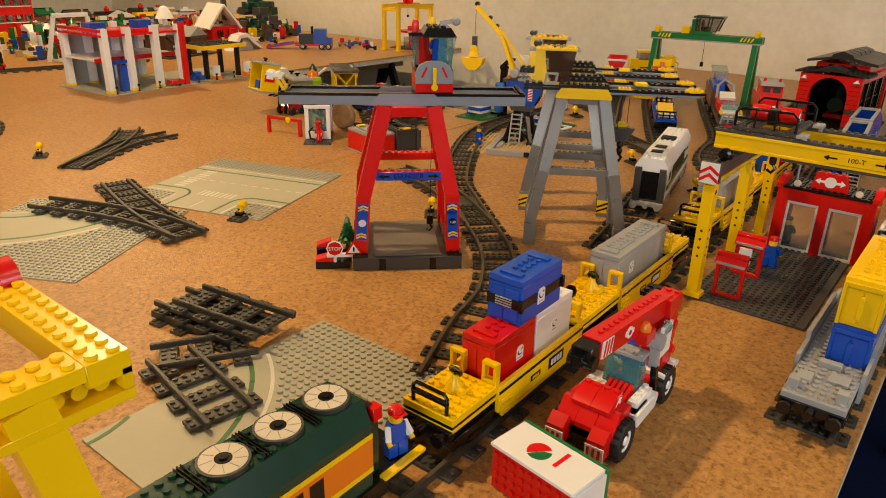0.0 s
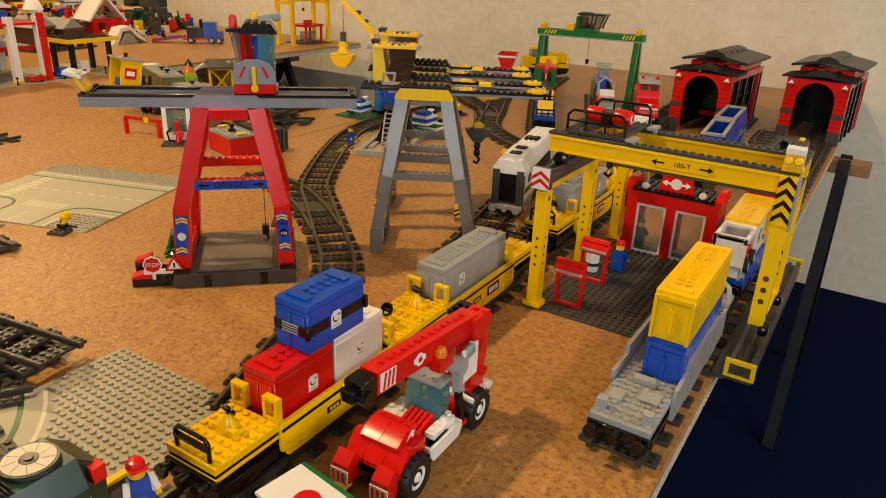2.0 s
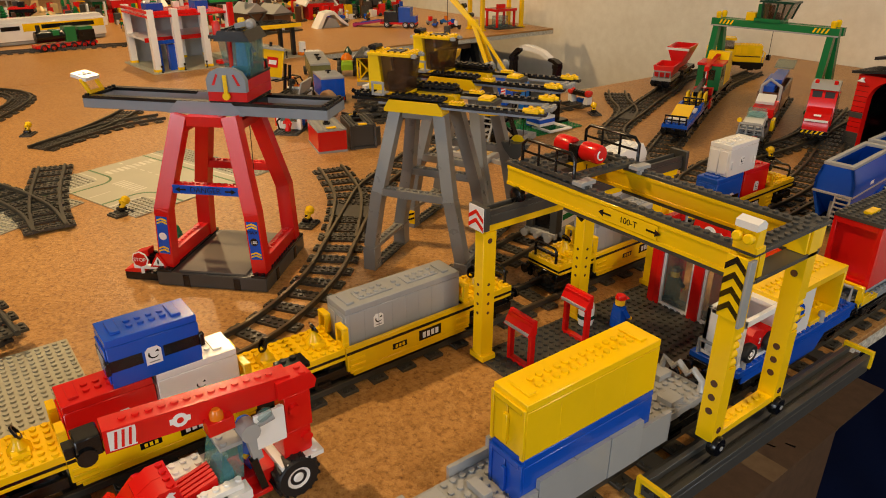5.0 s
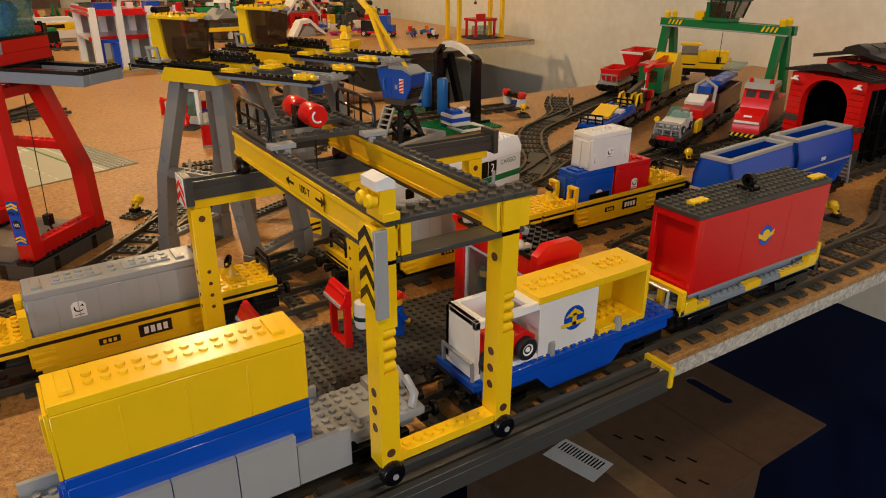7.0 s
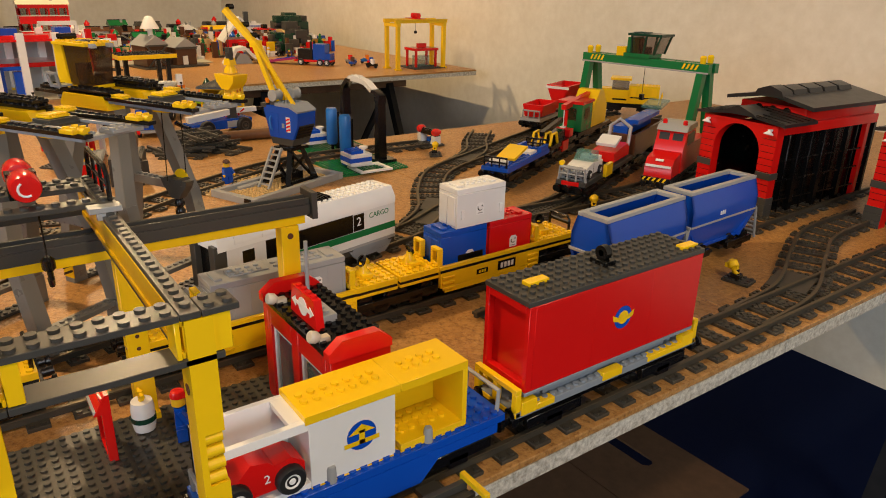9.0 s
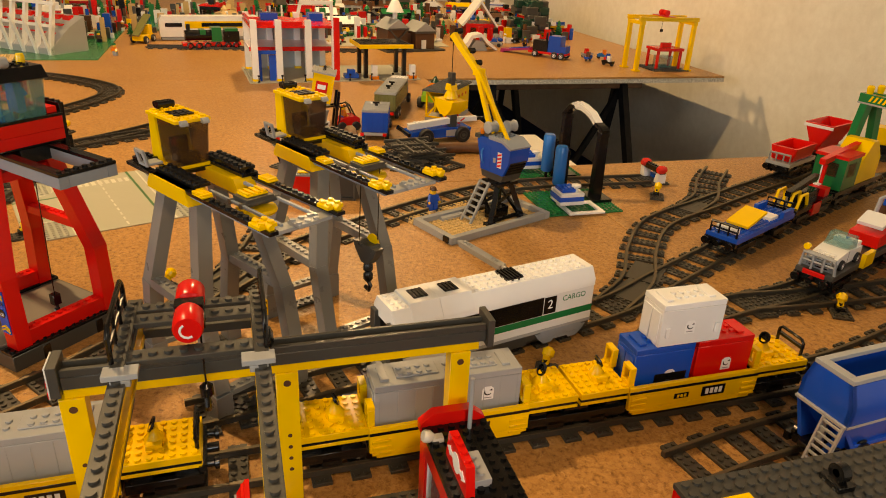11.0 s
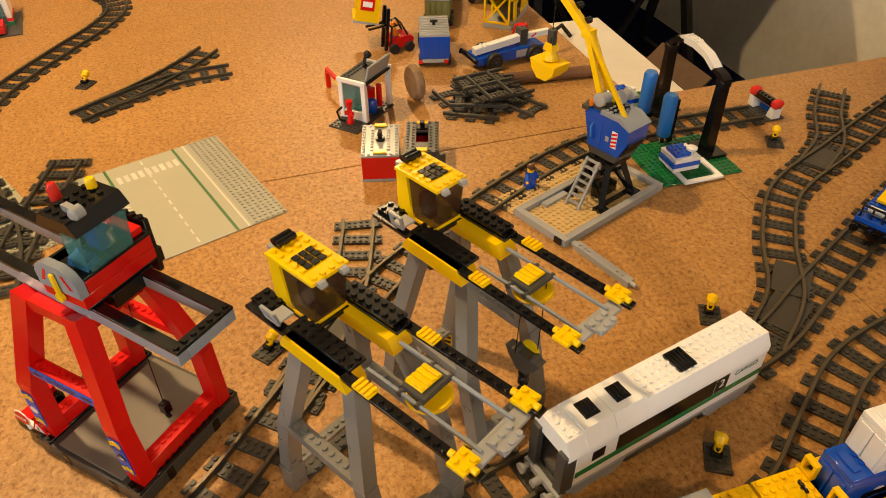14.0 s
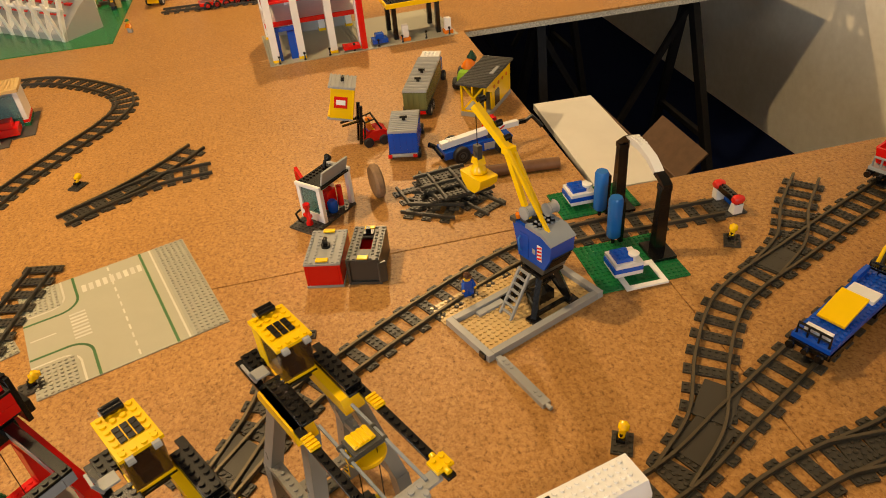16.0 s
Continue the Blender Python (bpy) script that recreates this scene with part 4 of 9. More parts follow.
# ---- blue hopper wagons ----
def hopper(x, y, rz):
    h = thing("hopper_wagon", "blue toy hopper wagon with a light grey rim and steps", "toy wagon", pose(x, y, 0.0086, 0, 0, rz), "hopper wagons")
    L = 71
    for s in (-1, 1):
        part("side", h, BLU, [("x", "y", [(s * 25, 51), (s * 25, 70), (s * 19, 89), (s * 15, 89), (s * 21, 70), (s * 21, 51), (s * 10, 18), (s * 14, 18)], -L, L)])
        bars(h, s * 25, -12, 58, 3, WHT, s, 3, 5, 1)
        part("rim_line", h, LGR, [("b", s * 25, -L, 51, s * 25.8, L, 53.6)])
    for s in (-1, 1):
        part("end", h, BLU, [("x", "y", [(-25, 51), (25, 51), (25, 70), (19, 89), (-19, 89), (-25, 70)], s * L, s * (L - 4)), ("x", "x", [(s * L, 51), (s * (L - 4), 51), (s * (L - 26), 20), (s * (L - 22), 20)], -22, 22)])
        part("end_ledge", h, LGR, [("b", -25, s * (L + 0.2), 51, 25, s * (L + 3), 54)])
        part("underframe_post", h, LGR, [("b", -3, s * (L - 12), 16, 3, s * (L - 8), 50)])
        ldr = part("ladder", h, LGR, [("q", (6, s * (L + 3), 52), (6, s * (L + 12), 10), 2, 3), ("q", (24, s * (L + 3), 52), (24, s * (L + 12), 10), 2, 3)])
        each("rung", ldr, LGR, [("b", 7, s * (L + 10.5 - 1.3 * j), 12 + 6 * j, 23, s * (L + 12.5 - 1.3 * j), 14.4 + 6 * j) for j in range(7)])
    each("top_frame", h, LGR, [("b", -19, -L, 89.2, -13, L, 93.4), ("b", 13, -L, 89.2, 19, L, 93.4), ("b", -13, -L, 89.2, 13, -L + 9, 93.4), ("b", -13, L - 9, 89.2, 13, L, 93.4)])
    part("floor", h, BLU, [("b", -18, -L + 24, 18, 18, L - 24, 22)])
    part("frame", h, BLK, [("b", -8, -L - 6, 12, 8, L + 6, 17.8)])
    bogie(h, -L + 24, -3)
    bogie(h, L - 24, -3)
    return h


hopper(-0.158, 1.424, 5)
hopper(-0.171, 1.581, 3)


# ---- red gantry crane ----
rcx = thing("red_crane", "red toy dock crane on a dark grey base with grey beam", "toy crane", pose(-0.537, 0.677, 0, 0, 0, 45))
part("base", rcx, DGR, [("b", -70, -64, 0, 64, 64, 17, 0.6)], "dark grey raised base")
part("base_tile", rcx, BTL, [("b", -44, -60, 17, 38, 60, 19.4, 0.5)])
for x0, x1 in ((-70, -52), (46, 64)):
    part("base_plate", rcx, BLK, [("b", x0, -64, 17, x1, 64, 20.2), ("s", x0 + 5, -60, 2, 16, 20.2)])
each("slot", rcx, BLK, [("b", k - 4, -64.6, 0, k + 4, -63, 15) for k in (-34, 28)] + [("b", 63, k - 4, 0, 64.6, k + 4, 15) for k in (-30, 30)])
for sx, xb, xm, xt in ((-1, -60.5, -55, -28), (1, 53.5, 51, 30)):
    for sy in (-1, 1):
        part("leg", rcx, RED, [("q", (xb, sy * 49, 20), (xm, sy * 49, 94), 17, 15, (0, 1, 0)), ("q", (xm + sx * 0.4, sy * 49.4, 90), (xt, sy * 29, 195), 17, 15, (0, 1, 0))], "tapered red leg")
    part("side_bar", rcx, RED, [("b", xb - 7, -52, 20.4, xb + 7, 52, 36), ("s", xb, -44, 1, 12, 36)])
    part("side_brace", rcx, RED, [("b", xt - 7, -34, 178, xt + 7, 34, 188), ("s", xt, -28, 1, 8, 188)])
for sy in (-1, 1):
    part("head_bar", rcx, RED, [("b", -20, sy * 22, 184, 21, sy * 36, 195)])
    part("cross_bar", rcx, RED, [("b", -44, sy * 38, 112, 42, sy * 50, 121), ("s", -36, sy * 44, 10, 1, 121)])
sign = part("danger_sign", rcx, BLU, [("b", -40, -51.2, 111, 38, -50.2, 121)], "blue strip sign")
lettering("danger_word", sign, BLK, "DANGER", 9, face_y(-1, -51.4, 116))
each("sign_arrow", sign, BLK, [("x", "y", [(-37, 116), (-31, 119), (-31, 117), (-24, 117), (-24, 115), (-31, 115), (-31, 113)], -51.5, -51.2), ("x", "y", [(35, 116), (29, 119), (29, 117), (22, 117), (22, 115), (29, 115), (29, 113)], -51.5, -51.2)])
for sx, xa, xc in ((-1, -59.2, -56), (1, 52.9, 51.3)):
    st = part("leg_sticker", rcx, BLU, [("q", (xa, -57.4, 38), (xc, -57.2, 84), 13, 0.8, (0, -1, 0))], "blue striped sticker")
    each("yellow_band", st, YEL, [("x", "y", [(xm_ - 6, zz), (xm_, zz + 2.5), (xm_ + 6, zz), (xm_ + 6, zz + 1.8), (xm_, zz + 4.3), (xm_ - 6, zz + 1.8)], -58.4, -57.6) for xm_, zz in ((xa, 40), (xa, 43.4), (xc, 75), (xc, 78.4))])
    part("mark", st, WHT if sx < 0 else BLK, [("l", ((xa + xc) / 2, -57.6, 60), (0, -1, 0), [(0.1, 0), (4.6, 0), (4.6, 0.6), (0.1, 0.6)], 14)])
lettering("max_word", rcx, BLK, "MAX", 6, pose(0.0515, -0.0584, 0.0715, 90, 0, 0))
lettering("load_number", rcx, WHT, "100", 5, pose(0.0522, -0.0586, 0.0595, 90, 0, 0))
# beam
TOP = mm(0, 3, 9, 0, 0, -3)
part("top_plate", rcx, BGR, [("x", "y", [(-46, 186), (46, 186), (32, 200), (-32, 200)], -28, -18), ("x", "y", [(-46, 186), (46, 186), (32, 200), (-32, 200)], 18, 28)], "", TOP)
for sy in (-1, 1):
    part("beam", rcx, BGR, [("b", -150, sy * 27.6, 186.5, 141, sy * 18.4, 197)], "blue grey beam", TOP)
    part("beam_rail", rcx, BLK, [("b", -150, sy * 27.6, 197.2, 141, sy * 18.4, 200.4)], "", TOP)
for x0, x1 in ((-150, -141), (132, 141)):
    part("beam_end", rcx, BGR, [("b", x0, -18.2, 186.8, x1, 18.2, 196.8)], "", TOP)
    part("beam_end_plate", rcx, BLK, [("b", x0, -18.2, 197.2, x1, 18.2, 200.4), ("s", (x0 + x1) / 2, -24, 1, 7, 200.4)], "", TOP)
part("end_bracket", rcx, YEL, [("b", -147, -22, 200.6, -143, 4, 204), ("q", (-145, -20, 203), (-152, -20, 216), 4, 3), ("q", (-145, 2, 203), (-152, 2, 216), 4, 3), ("b", -154, -22, 214, -150, 4, 217)], "small yellow bracket", TOP)
part("end_lamp", rcx, WHT, [("q", (-164, -9, 221), (-146, -9, 216), 24, 4), ("s", -158, -15, 2, 2, 220.4)], "white tilted plate", TOP)
part("trolley_block", rcx, BLK, [("b", 8, -30, 209.8, 52, 36, 211.4), ("b", 6, -10, 196, 54, 30, 209.6)], "black trolley under the cabin")
# cabin trolley
cab = part("cabin_base", rcx, RED, [("b", -22, -37, 190.6, 22, 32, 201.2), ("b", -22, -30, 201.4, 22, 32, 213), ("b", -20, -30, 213, -10, 30, 216)], "red trolley cabin", mm(30, 6, 21))
part("rim", cab, BLK, [("b", -22.5, -31, 213.2, 22.5, 33, 216)])
part("dial", cab, BGR, [("x", "y", [(-22, 201), (22, 201), (22, 214), (17, 222), (8, 226), (-8, 226), (-17, 222), (-22, 214)], -38, -31)], "grey scale dial")
each("dial_mark", cab, RED, [("x", "y", [(-16, 208), (-13, 208), (-8, 219), (-10, 220)], -38.5, -37.8), ("x", "y", [(16, 208), (13, 208), (8, 219), (10, 220)], -38.5, -37.8)])
part("pointer", cab, YEL, [("b", -2, -41, 196, 2, -38.6, 219), ("c", (0, -41.4, 197), (0, -38.4, 197), 4, 14)], "yellow pointer")
part("back_post", cab, RED, [("q", (-8, 12, 214), (-12, 16, 254), 12, 14), ("b", -14, 20, 216.2, 18, 30, 222)], "red slanted cabin post")
part("seat", cab, BLK, [("b", -2, 4, 216.2, 16, 20, 221)])
part("console", cab, SKY, [("x", "x", [(-24, 216.2), (-12, 216.2), (-12, 224), (-22, 221)], -2, 18)])
part("side_pane", cab, GLS, [("x", "y", [(-20, 216.2), (-15, 216.2), (-15, 251), (-26, 251)], 8, 9.2)], "tinted clear pane")
part("front_pane", cab, GLS, [("x", "y", [(4, 216.2), (20, 216.2), (26, 251), (6, 251)], -24, -22.8)], "tinted clear pane")
part("side_pane", cab, GLS, [("x", "x", [(-22, 216.2), (16, 216.2), (20, 251), (-26, 251)], 21, 22.2)], "tinted clear pane")
part("rear_pane", cab, GLS, [("x", "y", [(4, 216.2), (20, 216.2), (22, 251), (2, 251)], 17, 18.2)], "tinted clear pane")
part("cabin_roof", cab, BLK, [("x", "y", [(-14, 251.4), (27, 251.4), (20, 262), (-8, 262)], -26, 22), ("s", -4, -20, 3, 5, 262)])
part("beacon_plate", cab, BLK, [("b", -28, -8, 251.4, -14.2, 18, 255)])
part("beacon", cab, TRD, [("l", (-20, -2, 255.2), (0, 0, 1), [(4.4, 0), (4.4, 10), (2.8, 14)], 12)], "red beacon")
part("roof_lamp", cab, YEL, [("l", (2, 14, 263), (0, 0, 1), [(4, 0), (4, 6), (3, 8)], 12)], "yellow roof lamp")
part("search_lamp", cab, LGR, [("q", (8, -14, 266), (26, -18, 270), 5, 5), ("l", (26, -14, 269), (0, -1, 0), [(5, 0), (5, 7), (3, 9)], 12)], "grey search lamp")
part("rear_box", cab, BLK, [("b", -18, 33.2, 172, 18, 38, 224), ("b", -14, 38, 176, 14, 44, 190), ("s", -12, 36, 4, 1, 224)])
part("hoist_cable", rcx, BLK, [("c", (30, 8, 44), (32, 12, 197), 0.5, 6)])
part("hook", rcx, BLK, [("b", 26, 4, 34, 34, 12, 46), ("t", [(30, 8, 34), (33, 8, 28), (30, 8, 24), (26, 8, 27)], 1.4)])
figure(-0.5137, 0.7073, 0.2415, 225, BLU, BLU, WHT, "toy crane driver with a white cap in the cabin")
stub = thing("warning_stand", "black and red stand with stop and warning signs", "toy sign", pose(-0.571, 0.601, 0, 0, 0, 45))
part("stand", stub, BLK, slab(-38, -26, 0, 5, 5, 9.6) + slab(-38, -2, 9.6, 3, 2, 9.6))
part("slope", stub, RED, [("x", "y", [(-38, 9.8), (-14, 9.8), (-14, 19), (-38, 12)], -26, -10), ("x", "y", [(-38, 19.4), (-20, 19.4), (-20, 28), (-38, 22)], -2, 12)], "red slope")
stp = part("stop_sign", stub, RED, [("l", (-14, -28, 28), (0, -1, 0), [(0.1, 0), (9, 0), (9, 1.4), (0.1, 1.4)], 8)], "red octagon sign")
lettering("stop_word", stp, WHT, "STOP", 6.4, face_y(-14, -29.7, 28))
part("rim", stp, WHT, [("l", (-14, -27.8, 28), (0, -1, 0), [(0.1, 0), (10.4, 0), (10.4, 0.9), (0.1, 0.9)], 8)])
tri = part("warning_sign", stub, RED, [("x", "y", [(-2, 20), (20, 20), (9, 38)], -29.4, -28)], "red and white triangle sign")
part("face", tri, WHT, [("x", "y", [(2, 22.4), (16, 22.4), (9, 33.8)], -29.7, -29)])
part("symbol", tri, BLK, [("b", 8, -30, 24, 10, -29.6, 30)])
part("bracket", stub, WHT, [("b", -24, -28, 16, 18, -24, 21), ("c", (-14, -27, 10), (-14, -27, 20), 2, 8), ("c", (9, -27, 10), (9, -27, 20), 2, 8)])

pine = thing("toy_tree", "small green toy pine tree on the crane stand", "toy tree", pose(-0.598, 0.628, 0.0) @ Matrix.Scale(0.68, 4))
part("trunk", pine, BRN, [("l", (0, 0, 0), (0, 0, 1), [(6, 0), (4, 10), (2.4, 22)], 10)])
o = []
for k in range(7):
    z0, r0 = 18 + k * 6.5, 19 - k * 2.5
    n = 11 - k
    for a in range(n):
        t = 2 * math.pi * (a + 0.37 * k) / n
        p = Vector((math.cos(t), math.sin(t), 0))
        o.append(("q", (p.x * 1.5, p.y * 1.5, z0 + 7), (p.x * r0, p.y * r0, z0 - 1 + 1.3 * math.sin(3 * a)), 4.8, 2.6))
part("crown", pine, GRN, o + [("l", (0, 0, 18), (0, 0, 1), [(8, 0), (5, 20), (2, 44), (0.3, 50)], 9)])


# ---- two grey dock cranes ----
def grey_crane(x, y, rz, name_label, chevrons):
    g = thing("grey_crane", name_label, "toy crane", pose(x, y, 0, 0, 0, rz), "grey dock cranes")
    YB = {-1: -38, 1: 44}
    YT = {-1: -19, 1: 25}
    XB = {-1: -58, 1: 60}
    XT = {-1: -27, 1: 24}
    for sx in (-1, 1):
        xm = XB[sx] + (XT[sx] - XB[sx]) * 0.415
        for sy in (-1, 1):
            leg = part("leg", g, CRG, [("q", (XB[sx], YB[sy], 30.4), (xm, YB[sy], 103), 14, 13.5, (0, 1, 0)), ("q", (xm, YB[sy] + sy * 0.3, 100), (XT[sx], YT[sy], 201), 14, 13, (0, 1, 0))], "jointed grey leg")
            part("foot", leg, CRG, [("b", XB[sx] - 8, YB[sy] - 8, 0, XB[sx] + 8, YB[sy] + 8, 30, 0.5)])
            if chevrons:
                part("chevron_ground", leg, YEL, [("b", XB[sx] - 8.2, YB[sy] - 8.2, 6, XB[sx] - 7, YB[sy] + 8.2, 26), ("b", XB[sx] - 8.2, YB[sy] - 8.3, 6, XB[sx] + 8.2, YB[sy] - 7, 26)], "yellow hazard plate")
                part("chevron", leg, BLK, [("x", "y", [(XB[sx] - 8, 7 + 7 * k), (XB[sx] + 8, 14 + 7 * k), (XB[sx] + 8, 17 + 7 * k), (XB[sx] - 8, 10 + 7 * k)], YB[sy] - 8.6, YB[sy] - 8.3) for k in range(2)] + [("x", "x", [(YB[sy] - 8, 7 + 7 * k), (YB[sy] + 8, 14 + 7 * k), (YB[sy] + 8, 17 + 7 * k), (YB[sy] - 8, 10 + 7 * k)], XB[sx] - 8.5, XB[sx] - 8.2) for k in range(2)], "black hazard stripes")
        part("side_bar", g, DGR, [("b", XB[sx] - 7.5, -29.8, 0, XB[sx] + 7.5, 35.8, 3.2), ("s", XB[sx] - 4, -25, 2, 8, 3.2)])
        part("side_rung", g, CRG, [("b", XB[sx] - 6, -29.8, 25, XB[sx] + 6, 35.8, 30), ("s", XB[sx], -25, 1, 8, 30)])
    for sy in (-1, 1):
        part("cross_bar", g, CRG, [("b", -38, YB[sy] - 6, 99, 38, YB[sy] + 6, 108), ("s", -32, YB[sy], 9, 1, 108)])
        part("head_bar", g, CRG, [("b", -20, YT[sy] - 5, 188, 17, YT[sy] + 5, 199.8)])
        lo = -27 if sy < 0 else 19
        part("cap", g, YEL, [("x", "y", [(-37, 196.4), (33, 196.4), (33, 200), (27, 209.5), (-31, 209.5), (-37, 200)], lo - 7.5, lo + 12)], "yellow leg cap")
        thin = -33 if sy < 0 else 29
        part("beam", g, BLK, [("b", -78 if sy < 0 else -48, thin, 206.2, 146, thin + 8, 209.5), ("s", 62, thin + 4, 9, 1, 209.5)])
        part("beam_plate", g, BLK, [("b", -34, lo, 209.7, 30, lo + 16, 212.8), ("s", -30, lo + 4, 8, 2, 212.8)] + ([("b", -78, lo, 209.7, -54, lo + 16, 212.8), ("s", -74, lo + 4, 3, 2, 212.8)] if sy < 0 else [("b", -30, lo, 214.6, 26, lo + 16, 217.6), ("s", -26, lo + 4, 7, 2, 217.6)]))
        part("beam_rail", g, BGR, [("b", -46, thin + 2.6, 203.0, 140, thin + 5.4, 206.0)], "blue grey rail")
        part("beam_rail", g, BGR, [("b", 34, sy * 16 + 2 - 1.3, 205.4, 134, sy * 16 + 2 + 1.3, 208.0)], "blue grey rail")
        tl_ = part("grille_tile", g, YEL, [("b", 40, thin - 1, 209.7, 56, thin + 9, 211.4)])
        each("tile_bar", tl_, YEL, [("b", 40 + 4 * k, thin - 1, 211.4, 42.6 + 4 * k, thin + 9, 213) for k in range(4)])
        part("tip", g, YEL, [("b", 125, thin - 4, 209.7, 139, thin + 12, 212.9), ("s", 128, thin, 2, 2, 212.9), ("c", (125, thin + 4, 211), (121, thin + 4, 211), 2.6), ("c", (139, thin + 4, 211), (143, thin + 4, 211), 2.6)], "yellow beam tip")
    part("end_cross", g, LGR, [("b", 128, -25, 202.6, 140, 29, 205.8), ("b", 132, -8, 205.9, 147, 12, 209), ("s", 136, -6, 2, 3, 209)])
    tr = part("trolley", g, DGR, [("b", 63, -11, 206.4, 83, 15, 211), ("c", (65, -16, 206.5), (65, 20, 206.5), 2.4), ("c", (81, -16, 206.5), (81, 20, 206.5), 2.4)])
    gr_ = part("grille", tr, YEL, [("b", 63.4, -8, 211.2, 79, 12, 213)], "yellow grille")
    each("grille_bar", gr_, YEL, [("b", 63.8, -7.4 + 5 * k, 213, 78.6, -4.4 + 5 * k, 214.4) for k in range(4)])
    part("turn_disc", tr, YEL, [("l", (76, 2, 197), (0, 0, 1), [(3, 0), (16, 0), (17, 2), (16, 4), (3, 4)], 24)], "yellow round disc")
    # cabin
    cb = part("cabin_back", g, YEL, [("x", "y", [(-66, 209.8), (-42, 209.8), (-50, 222), (-54, 252), (-66, 252)], -13, 17)], "yellow cabin back")
    part("cabin_floor", cb, BLK, [("b", -66, -14, 206.3, -18, 18, 209.6)])
    part("cabin_sill", cb, YEL, [("b", -44, -14, 209.8, -20, 18, 213)])
    for yy in (-13, 16):
        part("side_window", cb, SMK, [("x", "y", [(-46, 213.2), (-21, 213.2), (-15, 252), (-50, 252)], yy, yy + 1)], "smoked clear side window")
    part("front_window", cb, SMK, [("q", (-21, 2, 213.2), (-15, 2, 252), 27.8, 1, (1, 0, 0))], "smoked clear front window")
    part("seat", cb, BLK, [("b", -44, -6, 213.2, -32, 10, 219), ("b", -46, -6, 219, -42, 10, 234), ("b", -28, -6, 213.2, -22, 10, 224)])
    part("cabin_roof", cb, YEL, [("b", -66, -15, 252.2, -14, 19, 255.4), ("s", -62, -10, 1, 4, 255.4), ("s", -54, -10, 1, 4, 255.4), ("s", -18, -10, 1, 4, 255.4), ("s", -46, -10, 4, 1, 255.4), ("s", -46, 14, 4, 1, 255.4)], "yellow studded roof")
    each("hatch_tile", cb, BLK, [("b", -46 + 6.4 * k, -7 + 6.4 * j, 255.5, -40.6 + 6.4 * k, -1.6 + 6.4 * j, 257) for k in range(3) for j in range(3)])
    for y_ in (-8, 12):
        part("roof_lamp", cb, LGR, [("x", "y", [(-14, 251), (-9, 251), (-9, 253), (-11, 255), (-14, 255)], y_ - 3, y_ + 3)], "light grey lamp block")
    part("exhaust", cb, BLK, [("b", -68, -6, 256, -60, 10, 259.5, 0.5), ("c", (-66.5, -6, 259.6), (-66.5, 10, 259.6), 2.8, 12), ("c", (-61.5, -6, 259.6), (-61.5, 10, 259.6), 2.8, 12)])
    part("exhaust_mount", cb, LGR, [("b", -74, -7, 250, -66.2, 11, 254)])
    part("mirror", cb, LGR, [("q", (-52, -31, 213), (-50, -35, 227), 2.4, 2.4), ("q", (-39, -31, 213), (-37, -35, 227), 2.4, 2.4), ("q", (-52, -31, 213.6), (-39, -31, 213.6), 2.4, 2.4), ("q", (-51, -35, 227), (-36, -35, 227), 2.4, 2.4), ("b", -52, -31, 212.9, -39, -17, 215)], "grey framed mirror")
    return g


grey_crane(-0.401, 0.871, 31, "grey toy dock crane with black beams and yellow cabin", False)
gb = grey_crane(-0.4777, 0.983, 26.5, "grey toy dock crane with hazard striped feet and hanging hook", True)
part("hoist_cable", gb, BLK, [("c", (70, -6, 126), (74, -6, 206), 0.5, 6), ("c", (84, 6, 126), (84, 8, 206), 0.5, 6)])
hk = part("hook_block", gb, DGR, [("x", "y", [(58, 128), (96, 128), (92, 120), (82, 108), (72, 108), (62, 120)], -5, 5), ("c", (68, -6, 126), (68, 6, 126), 4), ("c", (86, -6, 126), (86, 6, 126), 4)], "dark grey hook block")
part("pulley", hk, YEL, [("l", (77, 5.2, 128), (0, 1, 0), [(3, 0), (9, 0), (9, 2), (3, 2)], 16)], "yellow pulley")
part("hook", hk, BLK, [("l", (77, 0, 108), (0, 0, -1), [(3, 0), (5, 3), (5, 8), (3, 10), (5, 13), (5, 18), (3, 21)], 12), ("t", [(77, 0, 88), (81, 0, 83), (78, 0, 77), (72, 0, 79)], 2.2)])

# ---- yellow container gantry ----
yg = thing("yellow_gantry", "yellow toy container gantry with grey rails and red winch", "toy crane", pose(-0.08, 0.868, 0, 0, 0, 0))
for yy in (-78, 53, 176):
    leg = part("leg", yg, YEL, [("b", -122, yy - 7.5, 3, -110, yy + 7.5, 136), ("b", -126, yy - 8, 3.2, -106, yy + 8, 9)], "yellow leg")
    each("pin_hole", leg, BRN, [("c", (-110.4, yy, 128), (-109.8, yy, 128), 2.6)] + [("c", (-110.4, yy, 84 - 10 * k), (-109.8, yy, 84 - 10 * k), 1.6, 8) for k in range(4)] + [("c", (-116, yy - 7.8, 84 - 10 * k), (-116, yy - 7.4, 84 - 10 * k), 1.6, 8) for k in range(4)])
